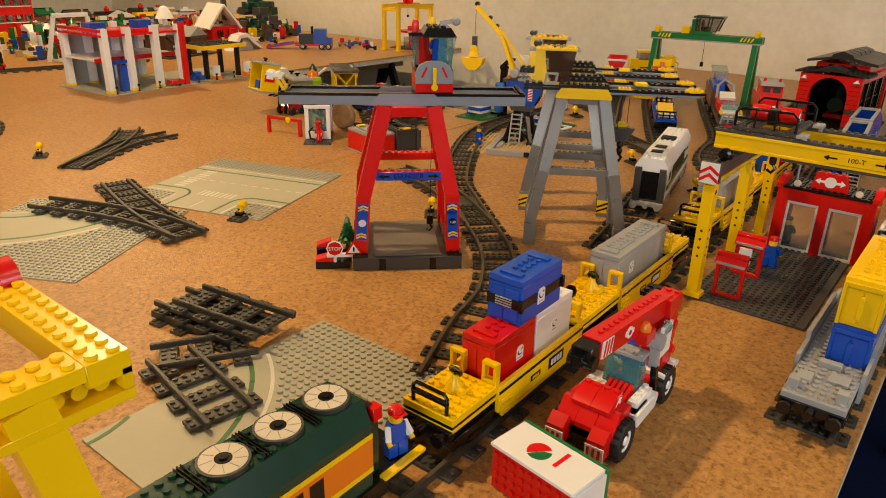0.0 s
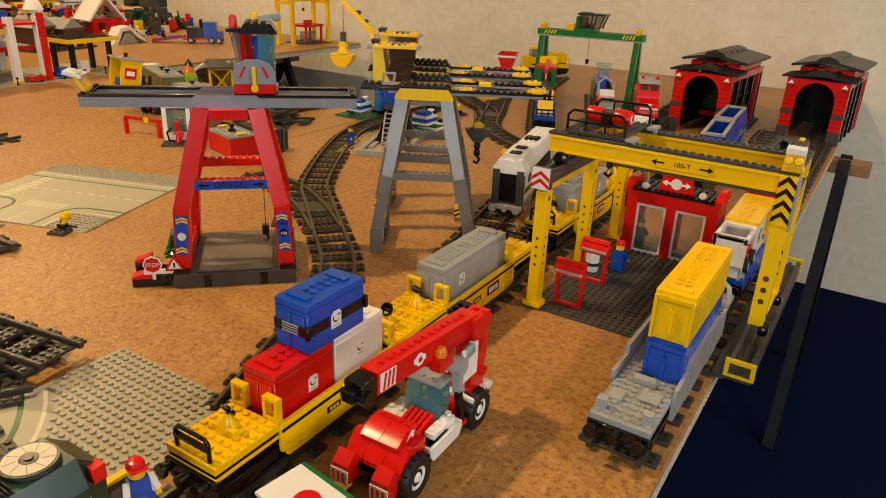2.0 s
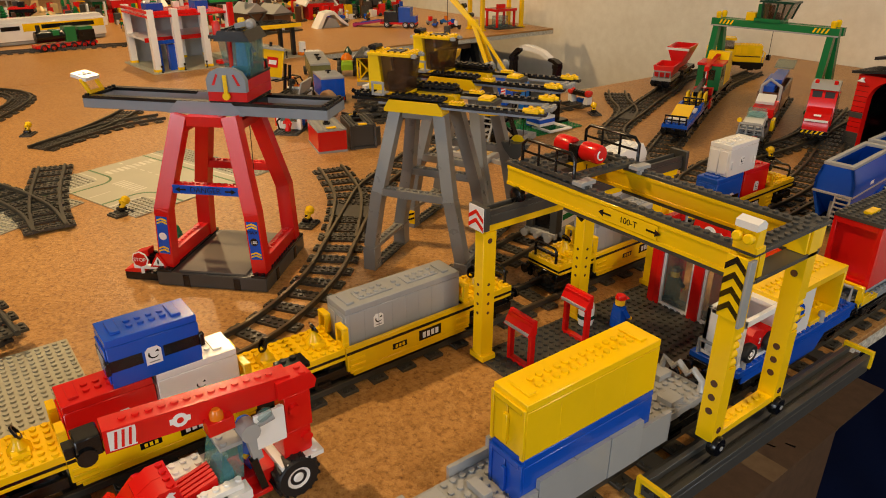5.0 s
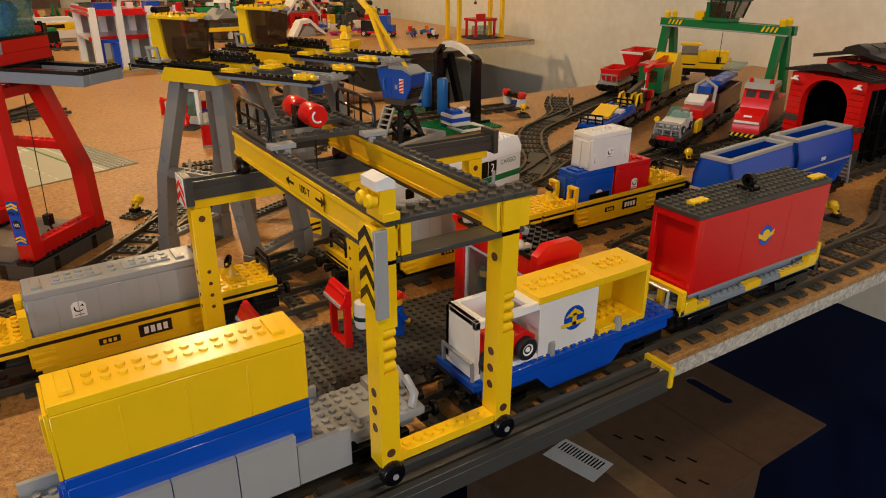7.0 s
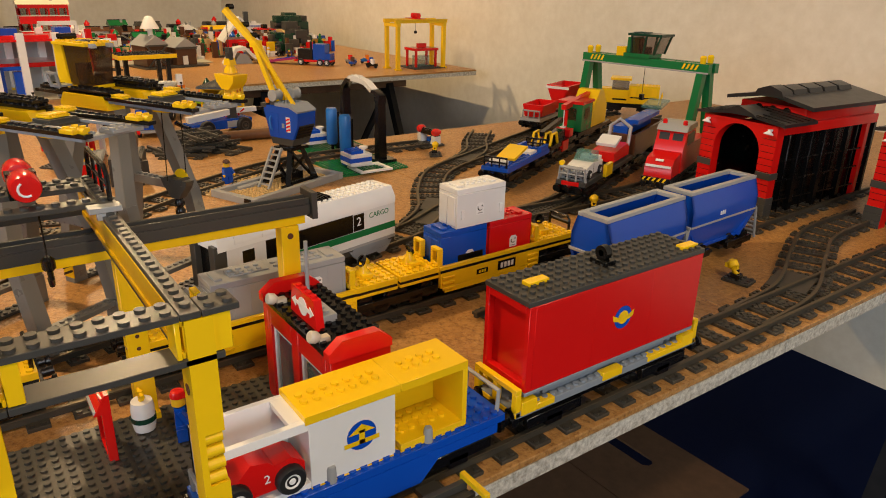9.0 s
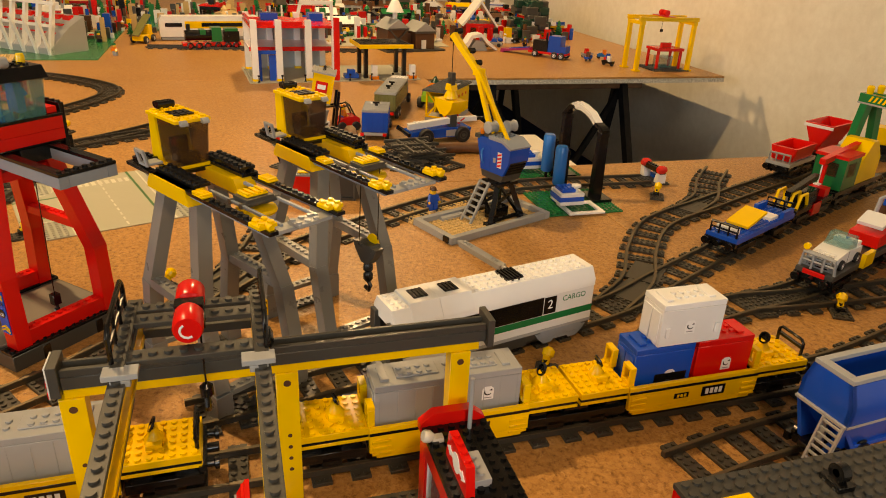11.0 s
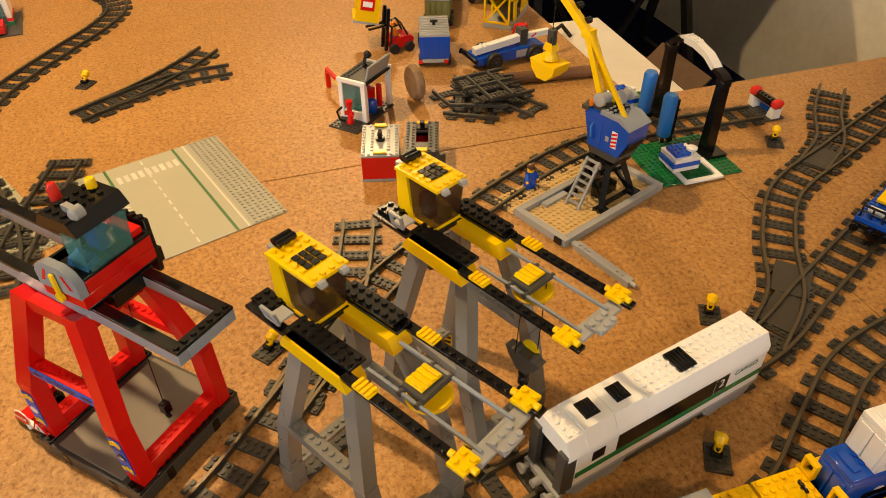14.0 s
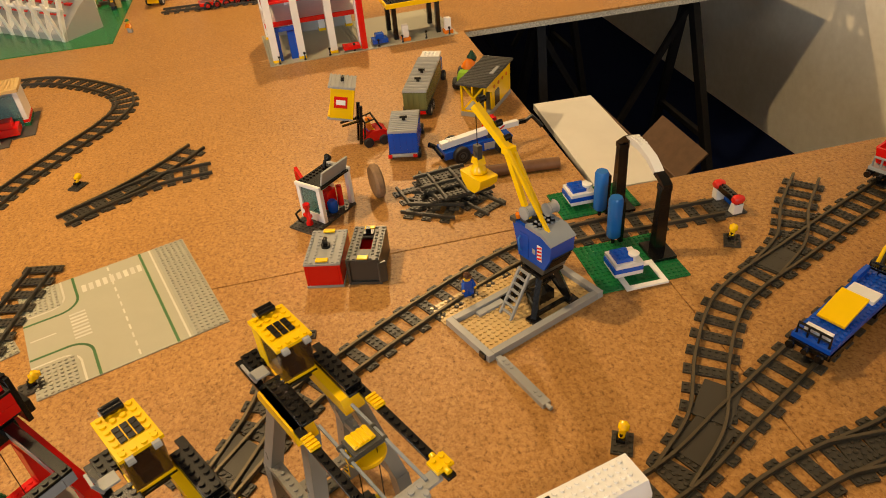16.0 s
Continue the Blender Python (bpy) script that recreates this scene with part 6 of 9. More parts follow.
part("stud_corner", rp, PLT, [("b", 0.5, 192, 1.72, 58, 255.5, 2.0), ("s", 4, 196, 7, 8, 2.0, 9)])
for nm, mt, xs, r, cx, z in (("white_line", PRW, 200, 24, 62, 1.95), ("green_line", PGN, 184, 30, 80, 1.97)):
    w_ = 3 if mt is PRW else 4
    y_ = 68 - r if mt is PRW else 86 - r
    part(nm, rp, mt, strip([(xs, 1), (xs, 255)], w_, 1.75, z))
    part(nm, rp, mt, strip([(cx, 1), (cx, y_)] + arc(cx - r, y_, r, 0, 90) + [(1, y_ + r)], w_, 1.75, z))
    part(nm, rp, mt, strip([(cx, 255), (cx, 256 - y_)] + arc(cx - r, 256 - y_, r, 0, -90) + [(1, 256 - y_ - r)], w_, 1.75, z))
each("lane_dash", rp, PRW, [o for k in range(12) for o in strip([(133, 8 + k * 21), (133, 19 + k * 21)], 2.6, 1.75, 1.93)] + strip([(6, 128), (40, 128)], 2.6, 1.75, 1.93))
each("crossing_bar", rp, PRW, [o for k in range(9) for o in strip([(92 + k * 10.5, 206), (92 + k * 10.5, 224)], 6.4, 1.75, 1.94)] + [o for k in range(8) for o in strip([(62, 98 + k * 8.5), (84, 98 + k * 8.5)], 4, 1.75, 1.94)])


def curve_plate(at, label, w=256):
    cp = thing("road_plate", label, "toy road", at, "road plates")
    part("plate", cp, ROADP, [("b", 0, 0, 0.1, w, 256, 1.7)])
    for nm, mt, r, n, w_, z in (("white_line", PRW, 196, 20, 3.4, 1.95), ("white_line", PRW, 70, 14, 3, 1.95), ("green_line", PGN, 178, 20, 4.5, 1.97), ("green_line", PGN, 88, 14, 4, 1.97)):
        part(nm, cp, mt, strip([p for p in arc(256, 256, r, 180, 270, n) if p[0] <= w], w_, 1.75, z))
    o = []
    for i in range(int(w // 8)):
        for j in range(32):
            x, y = 4 + i * 8, 4 + j * 8
            r = math.hypot(x - 256, y - 256)
            if r > 203 or r < 62:
                o.append(("s", x, y, 1, 1, 1.72, 9))
    part("stud_border", cp, PLT, [a for a in o if math.hypot(a[1] - 256, a[2] - 256) > 203])
    part("stud_corner", cp, PLT, [a for a in o if math.hypot(a[1] - 256, a[2] - 256) < 62])
    return cp


curve_plate(pose(-0.757, 0.345, 0.0, 0, 0, 118.5), "pale grey toy road plate with a curve")
curve_plate(pose(-0.295, 0.474, 0.0, 0, 0, 181.0), "pale grey toy road plate with a curve beside the train", 178)


def loose_straight(x, y, z, rz, n=4, rx=0, ry=0, label="loose straight piece of grey toy track"):
    t = thing("track_piece", label, "toy track", pose(x, y, z, rx, ry, rz), "loose track")
    h = n * 16
    for s in (-20, 20):
        part("rail", t, TRK, [("b", -h, s - 2.3, 2.6, h, s + 2.3, 7.8)])
        part("rail_head", t, TRK, [("b", -h, s - 1.7, 7.82, h, s + 1.7, 8.6)])
    for k in range(n):
        ob = part("sleeper", t, TRK, SLEEPER)
        ob.matrix_basis = mm(-h + 16 + 32 * k, 0, 0)
    return t


loose_straight(-0.552, 0.388, 0.0, 8)
loose_straight(-0.556, 0.394, 0.0090, 7)
loose_straight(-0.530, 0.402, 0.0180, 9)
loose_straight(-0.458, 0.313, 0.0036, -9)
loose_straight(-0.505, 0.350, 0.0030, 60, 3)
# turnout lying on the curved road plate
track([(-0.775, 0.508), (-0.86, 0.515), (-0.95, 0.530), (-1.075, 0.56)], 3.6, "loose track", "loose dark grey toy turnout lying on a road plate", False)
track([(-0.775, 0.508), (-0.86, 0.503), (-0.95, 0.480), (-1.06, 0.435)], 4.0, "loose track", "loose dark grey toy turnout lying on a road plate", False)
lever(-0.800, 0.603, 20)


# near yellow gantry at the table's left
ng = thing("yellow_gantry", "tall yellow toy gantry with studded top beams", "toy crane", pose(-0.195, 0.141, 0, 0, 0, 0))
part("side_beam", ng, YEL, slab(-200, -16, 212.8, 25, 2, 9.6), "yellow studded beam")
part("side_beam", ng, YEL, slab(-200, -120, 212.8, 25, 2, 9.6), "yellow studded beam")
part("front_beam", ng, YEL, slab(-16, -104, 216, 2, 11, 6.4), "yellow studded beam")
part("rear_beam", ng, YEL, slab(-200, -104, 212.8, 2, 11, 9.6), "yellow studded beam")
part("beam_web", ng, YEL, [("b", -184, -13, 204, -17, -10, 212.6)])
part("beam_web", ng, YEL, [("b", -184, -110, 204, -17, -107, 212.6)])
part("front_lip", ng, YEL, [("b", -16, -120, 202, 0, 0, 206.4)])
part("front_back", ng, YEL, [("b", -16, -30, 206.5, -10, -4, 215.8)])
for k in range(3):
    part("pin", ng, YEL, [("c", (-10, -26 + 8 * k, 211), (-4, -26 + 8 * k, 211), 3, 12)])
part("front_end", ng, YEL, [("b", -16, -4, 206.6, 0, 0, 215.8)])
for sx in (-16, -200):
    for y0, y1 in ((-36, 2), (-84, -122)):
        part("leg", ng, YEL, [("q", (sx + 8, y0 + 0, 215.6), (sx + 8, y1, 4), 15.6, 16, (0, 1, 0)), ("b", sx - 2, y1 - 11, 0, sx + 18, y1 + 11, 4)], "yellow splayed leg")
part("winch", ng, RED, [("l", (-96, -34, 222), (0, 1, 0), [(3, 0), (10, 0), (10, 12), (4, 13), (4, 20), (10, 21), (10, 33), (3, 33)], 18)], "red winch")
part("winch_bar", ng, DGR, [("b", -99, -104, 213, -93, -16.2, 220)])

# stacked goods containers
g1 = thing("goods_container", "red toy container with a light grey studded lid", "toy container", pose(-0.929, 1.0105, 0, 0, 0, -14.5), "goods containers")
for n_, o_ in (("side_wall", (-44, -27, 4, 44, -23, 40)), ("side_wall", (-44, 23, 4, 44, 27, 40)), ("end_wall", (-44, -22.8, 4, -40, 22.8, 40)), ("end_wall", (40, -22.8, 4, 44, 22.8, 40))):
    part(n_, g1, RED, [("b", *o_)])
part("lid", g1, LGR, [("b", -44.5, -27.5, 40.2, 44.5, 27.5, 43.4), ("s", -40, -24, 11, 1, 43.4), ("s", -40, 24, 11, 1, 43.4), ("s", -40, -16, 1, 5, 43.4), ("s", 40, -16, 1, 5, 43.4), ("s", -28, -12, 8, 1, 43.4), ("s", -28, 12, 8, 1, 43.4)])
part("base", g1, LGR, [("b", -45, -28, 0, 45, 28, 3.8)])
part("lifting_eye", g1, BLK, [("c", (0, 0, 43), (0, 0, 48), 7, 14), ("c", (0, 0, 48), (0, 0, 56), 3.6), ("c", (-6, 0, 55), (6, 0, 55), 3)])
part("lid_tile", g1, YEL, [("b", -42, -9, 45, -34, 9, 47.4)], "yellow tile")
part("lid_tile", g1, YEL, [("b", 33, -9, 45, 42, 9, 47.4)], "yellow tile")
g2 = thing("goods_container", "dark grey open toy container with yellow tiles and red inside", "toy container", pose(-0.916, 1.071, 0, 0, 0, -17), "goods containers")
for n_, o_ in (("side_wall", (-44, -25, 0, 44, -21, 42)), ("side_wall", (-44, 21, 0, 44, 25, 42)), ("end_wall", (-44, -20.8, 0, -40, 20.8, 42))):
    part(n_, g2, DGR, [("b", *o_)])
part("floor_plate", g2, DGR, [("b", -40, -20.8, 0, 44, 20.8, 5)])
part("door", g2, DGR, [("x", "z", [(44, 21), (46, 24), (40, 34), (36, 32)], 4, 40)])
part("lid", g2, DGR, [("b", -44, -25, 42.2, 44, -9, 45.4), ("b", -44, 9, 42.2, 44, 25, 45.4), ("b", -44, -9, 42.2, -16, 9, 45.4), ("b", 16, -9, 42.2, 44, 9, 45.4), ("s", -40, -21, 11, 1, 45.4), ("s", -40, 21, 11, 1, 45.4), ("s", -40, -13, 1, 4, 45.4), ("s", 40, -13, 1, 4, 45.4), ("s", -28, -13, 8, 1, 45.4), ("s", -28, 13, 8, 1, 45.4)])
part("front_panel", g2, DGR, [("b", 38, -20.8, 5.2, 41, 20.8, 42)])
part("lining", g2, RED, [("b", -36, -18, 5.2, 30, 18, 26)], "red goods inside")
part("lid_tile", g2, YEL, [("b", -43, -8, 45.6, -35, 8, 47.6)], "yellow tile")
part("lid_tile", g2, YEL, [("b", 34, -8, 45.6, 43, 8, 47.6)], "yellow tile")
part("lifting_eye", g2, BLK, [("b", -30, -8, 45.6, -18, 8, 49), ("c", (-24, 0, 49), (-24, 0, 56), 3.6), ("b", -28, -3, 53, -20, 3, 57)])

# fuel kiosk
pk = thing("fuel_kiosk", "white toy fuel kiosk with black roof and red pump", "toy building", pose(-1.098, 1.026, 0, 0, 0, 44))
part("base", pk, DGR, slab(-28, -72, 0, 7, 14))
for sx in (-1, 1):
    for sy in (-1, 1):
        part("post", pk, WHT, [("b", sx * 22 - 4, sy * 36 - 4, 5, sx * 22 + 4, sy * 36 + 4, 68)])
part("front_sill", pk, WHT, [("b", -17.8, -39, 5, 17.8, -34, 20)])
part("front_window", pk, GLS, [("b", -17.8, -37.6, 20.2, 17.8, -36, 64)])
part("back_wall", pk, WHT, [("b", -25, -31.8, 5, -21, 31.8, 66)])
part("lintel", pk, WHT, [("b", -27, -41, 68.2, 27, -36, 75)])
part("lintel", pk, WHT, [("b", -27, 36, 68.2, 27, 41, 75)])
part("roof", pk, BLK, [("b", -27, -35.8, 68.2, 27, 35.8, 72), ("s", -22, -30, 2, 8, 72)], "black flat roof")
part("billboard", pk, LGR, [("q", (26, -30, 86), (26, 34, 86), 3, 26, (0.3, 0, 1)), ("s", 18, -20, 1, 6, 72)], "light grey leaning roof board")
part("roof_lamp", pk, BLK, [("c", (-14, 20, 72), (-14, 26, 84), 3), ("l", (-14, 26, 84), (0, 1, 0.3), [(2, 0), (7, 6), (7, 10)], 12)])
part("pump", pk, RED, [("l", (2, -52, 5), (0, 0, 1), [(6, 0), (6, 4), (4, 8), (4, 30), (6, 34), (6, 40)], 12), ("t", [(6, -54, 30), (12, -58, 22), (8, -56, 12)], 1.8), ("b", -6, -56, 20, 10, -50, 26)], "red fuel pump")
part("hose", pk, BLK, [("t", [(-8, -58, 34), (-16, -62, 26), (-14, -58, 10), (-6, -56, 8)], 2)])
part("barrel", pk, BLU, [("l", (12, -2, 5), (0, 0, 1), [(8, 0), (9, 6), (9, 18), (6, 22)], 14)])
part("machine", pk, RED, [("b", -8, -4, 5, 6, 18, 40), ("c", (14, 18, 8), (14, 18, 46), 5)])
bar_ = thing("barrier", "red toy barrier with a yellow disc beside the kiosk", "toy barrier", pose(-1.165, 0.990, 0, 0, 0, 12))
part("arm", bar_, RED, [("b", -48, -3, 31, 42, 3, 37)])
for x_ in (-46, 38):
    part("post", bar_, RED, [("b", x_ - 3, -4, 0, x_ + 3, 4, 30.8)])
part("disc", bar_, YEL, [("c", (10, -3.2, 34), (10, -5, 34), 6, 16)], "yellow disc")

# pile of loose rails
for k, (dx, dy, dz, a) in enumerate([(0, 0, 0, 12), (10, 62, 0, 96), (-20, 96, 0, 20), (40, 40, 9, 70), (-30, 60, 9, 8), (20, 110, 9, 100), (6, 50, 18, 14), (-8, 84, 18, 84), (24, 70, 27, 8), (-10, 66, 27, 98), (60, 20, 0, 60), (58, 128, 0, 30)]):
    loose_straight(-1.083 + dx * 0.00075, 1.180 + dy * 0.00075, dz * 0.001, a, 3, 0, 0, "grey toy track piece thrown on a pile")
solid("wooden_log", mottled("cut_wood", (0.17, 0.10, 0.05), (0.27, 0.165, 0.085), 60.0, 0.8, 0.3), [("l", (-28, 0, 30), (1, 0, 0), [(27, 0), (31, 4), (31, 12), (28, 15)], 18)], "short round wooden block beside the rail pile", "wood block", pose(-1.122, 1.136, 0.001, 0, 0, 100))
solid("wooden_rod", WOOD, [("c", (-85, 0, 11), (85, 0, 11), 11, 18)], "brown wooden rod lying on the cork", "wood rod", pose(-1.110, 1.365, 0, 0, 0, 84))


# ---- harbour vehicles ----
def ribbed_box(parent, mat, x0, y0, z0, x1, y1, z1, rib=6, lid=LGR):
    b = part("box", parent, mat, [("b", x0, y0, z0, x1, y1, z1)])
    o = []
    n = int((y1 - y0) // (2 * rib))
    for k in range(n):
        yy = y0 + 2 * rib * (k + 0.3)
        o += [("b", x0 - 1.2, yy, z0 + 3, x0, yy + rib, z1 - 3), ("b", x1, yy, z0 + 3, x1 + 1.2, yy + rib, z1 - 3)]
    n = int((x1 - x0) // (2 * rib))
    for k in range(n):
        xx = x0 + 2 * rib * (k + 0.3)
        o += [("b", xx, y0 - 1.2, z0 + 3, xx + rib, y0, z1 - 3)]
    part("ribs", b, mat, o)
    ld_ = part("lid", parent, lid, [("b", x0 - 1, y0 - 1, z1 + 0.2, x1 + 1, y1 + 1, z1 + 4)])
    each("rib", ld_, lid, [("b", x0, y0 + 8 * k, z1 + 4, x1, y0 + 8 * k + 4, z1 + 5.6) for k in range(int((y1 - y0) // 8))])
    ym = (y0 + y1) / 2
    part("lifting_eye", parent, BLK, [("c", ((x0 + x1) / 2, ym, z1 + 4), ((x0 + x1) / 2, ym, z1 + 13), 3.4), ("b", (x0 + x1) / 2 - 7, ym - 2, z1 + 10, (x0 + x1) / 2 + 7, ym + 2, z1 + 14)])


bt = thing("container_truck", "small toy truck carrying a blue ribbed container", "toy truck", pose(-1.270, 1.197, 0, 0, 0, 75))
ribbed_box(bt, BLU, -27, -46, 18, 27, 46, 60)
part("chassis", bt, LGR, [("b", -25, -48, 11, 25, 90, 17)])
for s in (-1, 1):
    part("tail_lamp", bt, RED, [("b", s * 24 - 7, -49.8, 10, s * 24 + 1 if s < 0 else 25, -48.2, 17)])
part("cab", bt, DGR, [("b", -20, 54, 17.2, 20, 86, 36), ("x", "x", [(56, 36), (84, 36), (78, 46), (60, 46)], -19, 19)])
for yy in (-30, 70):
    for s in (-1, 1):
        wheel(bt, s * 26, yy, 11, 11, 9)
gt = thing("container_truck", "toy truck with a long olive ribbed container", "toy truck", pose(-1.493, 1.281, 0, 0, 0, 68))
ribbed_box(gt, OLV, -25, -100, 22, 25, 92, 60)
part("chassis", gt, DGR, [("b", -22, -102, 13, 22, 134, 21.8)])
part("lifting_eye", gt, BLK, [("c", (0, -52, 64), (0, -52, 73), 3.4), ("b", -7, -54, 70, 7, -50, 74)])
part("cab", gt, BLU, [("b", -22, 97, 22, 22, 132, 48), ("b", -20, 99, 48, 20, 128, 58)])
part("cab_roof", gt, WHT, [("b", -22, 96, 58.2, 22, 130, 64), ("s", -12, 104, 4, 3, 64)])
for s in (-1, 1):
    part("tail_lamp", gt, RED, [("b", s * 16 - 6, -104.5, 13, s * 16 + 6, -102.3, 20)])
for yy in (-78, -50, 112):
    for s in (-1, 1):
        wheel(gt, s * 26, yy, 12, 12, 9)

fk = thing("forklift", "red toy forklift lifting a tilted yellow container", "toy forklift", pose(-1.330, 1.128, 0, 0, 0, 97))
part("body", fk, RED, [("x", "y", [(-8, 10), (38, 10), (40, 26), (30, 32), (6, 30), (-8, 20)], -18, 18)])
part("roll_cage", fk, BLK, [("t", [(-8, s, 18), (-4, s, 52), (16, s, 56), (28, s, 32)], 2) for s in (-16, 16)] + [("t", [(-4, -16, 52), (-4, 16, 52)], 2), ("t", [(16, -16, 56), (16, 16, 56)], 2), ("t", [(6, -16, 54), (6, 16, 54)], 1.6)])
part("mast", fk, BLK, [("q", (-16, -10, 6), (-6, -10, 86), 5, 6), ("q", (-16, 10, 6), (-6, 10, 86), 5, 6), ("b", -16, -14, 50, -8, 14, 56)])
for s in (-1, 1):
    part("fork_arm", fk, BLK, [("q", (-12, s * 8, 55), (-48, s * 8, 52), 5, 3)])
for xx in (-2, 30):
    for s in (-1, 1):
        wheel(fk, xx, s * 20, 10, 10, 8, (0, 1, 0), DGR)
figure(-1.331, 1.134, 0.016, -170, ORG, BLU, ORG, "toy forklift driver in an orange jacket")
lc = thing("goods_container", "yellow toy container with red square sign held by the forklift", "toy container", pose(-1.364, 1.086, 0.060, -11, 0, -10), "goods containers")
part("inner_box", lc, BLU, [("b", -10, -16, 4, 8, -2, 22)])
part("floor_plate", lc, YEL, [("b", -25.8, -25, 0, 24.8, 20.8, 3.6)])
for n_, o_ in (("side_wall", (-30, 21, 0, 30, 25, 62)), ("end_wall", (-30, -20.8, 0, -26, 20.8, 62)), ("end_wall", (25, -20.8, 0, 29, 20.8, 62))):
    part(n_, lc, YEL, [("b", *o_)])
part("lid", lc, LGR, [("b", -31, -26, 62.2, 31, 26, 66)] + [("b", -31, -25 + 8 * k, 66, 31, -21 + 8 * k, 67.4) for k in range(7)])
part("lifting_eye", lc, BLK, [("c", (0, 0, 66), (0, 0, 75), 3.4), ("b", -7, -2, 72, 7, 2, 76)])
part("base", lc, LGR, [("b", -30, -25, -4, 30, 25, -0.2)])
sq = part("square_sign", lc, RED, [("b", 29.1, -13, 22, 29.6, 13, 46)], "plain red square with a pale bar")
part("bar", sq, WHT, [("b", 29.6, -9, 29, 30, 9, 39)])

th = thing("telehandler", "blue and white toy telescopic handler with black tyres", "toy vehicle", pose(-1.212, 1.325, 0, 0, 0, 8))
part("body", th, BLU, [("x", "x", [(-74, 12), (62, 12), (66, 30), (10, 32), (-74, 26)], -22, 22)])
part("door_grille", th, LGR, [("b", 22.1, 6, 14, 22.8, 30, 28)])
part("boom", th, WHT, [("q", (6, -76, 36), (6, 30, 46), 14, 12), ("s", 2, -60, 2, 5, 44)], "white telescopic boom")
part("inner_boom", th, WHT, [("q", (6, 30, 46), (6, 84, 46), 10, 10)], "white inner boom with red dashes")
part("boom_dash", th, RED, [("q", (11.3, 44, 43), (11.3, 54, 49), 0.5, 3)])
part("riser", th, DGR, [("b", -4, 18, 30, 14, 34, 62)])
part("jib_arm", th, BLK, [("q", (6, 84, 46), (4, 102, 44), 7, 7), ("t", [(4, 102, 44), (2, 116, 50), (4, 130, 34), (10, 135, 26)], 4)])
part("cage", th, RED, [("t", [(-20, 20, 32), (-20, 26, 60), (-20, 44, 60), (-20, 50, 32)], 2), ("t", [(-8, 20, 32), (-8, 26, 60), (-8, 44, 60), (-8, 50, 32)], 2), ("b", -20, 26, 58, -8, 44, 61)])
part("rear_axle", th, BLK, [("c", (-14, -80, 22), (24, -80, 22), 4), ("c", (-20, -78, 22), (-20, -90, 30), 5)])
for yy in (-42, 44):
    for s in (-1, 1):
        wheel(th, s * 26, yy, 17, 17, 12, (1, 0, 0), DGR)

yb = thing("work_cabin", "yellow toy work cabin with a dark grey slanted roof", "toy building", pose(-1.415, 1.402, 0, 0, 0, 52.4))
part("base", yb, LGR, [("b", -31, -66, 0, 31, 72, 10)])
part("side_wall", yb, YEL, [("x", "x", [(-40, 10.2), (72, 10.2), (72, 74), (-64, 74), (-64, 60), (-40, 50)], 26, 30)])
part("side_wall", yb, YEL, [("x", "x", [(-10, 10.2), (72, 10.2), (72, 74), (-64, 74), (-64, 60), (-10, 50)], -30, -26)])
part("back_wall", yb, YEL, [("b", -25.8, 68, 10.2, 25.8, 72, 74)])
part("lattice", yb, YEL, [("b", -30, -66, 10.2, -26, -62, 74), ("b", 22, -66.5, 10.2, 25.8, -62, 74), ("b", -26, -66, 10.2, 22, -62, 14), ("b", -26, -66, 70, 22, -62, 74), ("q", (-26, -64, 14), (22, -64, 70), 4, 4), ("q", (22, -64, 14), (-26, -64, 70), 4, 4)], "yellow cross braced front")
rf_ = part("roof", yb, DGR, [("b", -34, -80, 74.2, 34, 82, 78)], "dark grey ribbed roof")
each("rib", rf_, DGR, [("b", -33, -78 + 8 * k, 78, 33, -74 + 8 * k, 79.4) for k in range(20)])
part("roof_tile", yb, LGR, [("b", 18, -20, 79.6, 26, 20, 82)])
for k in range(4):
    part("wall_pin", yb, ORG, [("c", (30, -26 + 24 * k, 56), (31.4, -26 + 24 * k, 56), 4)])
part("doorway", yb, BLK, [("x", "x", [(-24, 11), (4, 11), (4, 40), (-4, 46), (-24, 44)], 30.1, 30.5)], "dark doorway")
trc = thing("toy_tractor", "lime green toy tractor with an orange load", "toy vehicle", pose(-1.535, 1.395, 0, 0, 0, 60))
part("body", trc, LIM, [("b", -16, -40, 18, 16, 30, 34), ("x", "x", [(-40, 34), (-10, 34), (-14, 42), (-36, 42)], -14, 14)])
part("load", trc, ORG, [("l", (0, 10, 34), (0, 0, 1), [(14, 0), (18, 6), (14, 16), (5, 24)], 12)])
part("sapling", trc, DGN, [("l", (4, 22, 50), (0, 0, 1), [(10, 0), (12, 8), (6, 18), (2, 24)], 10), ("c", (4, 22, 30), (4, 22, 52), 3)])
part("arm", trc, WHT, [("q", (14, 6, 44), (44, 26, 60), 6, 5)])
for yy, r in ((-26, 14), (20, 18)):
    for s in (-1, 1):
        wheel(trc, s * 22, yy, r, r, 12, (1, 0, 0), DGR)

# ---- blue slewing crane ----
bc = thing("blue_crane", "blue toy slewing crane with yellow jib on black legs", "toy crane", pose(-0.745, 1.264, 0, 0, 0, 22))
part("base", bc, TAN, [("b", -37, -92, 0, 37, 92, 3.2), ("s", -32, -88, 9, 23, 3.2)], "tan studded base")
part("apron", bc, TAN, [("b", -88, -104, 0, -47, 72, 3), ("s", -84, -100, 5, 22, 3)], "tan studded apron beside the track")
for a in ([-46.8, -102, 47, -92.2], [-46.8, 92.2, 47, 102], [-46.8, -92, -37.2, 92], [37.2, -92, 47, 92]):
    part("kerb", bc, LGR, [("b", a[0], a[1], 0, a[2], a[3], 11)], "light grey kerb")
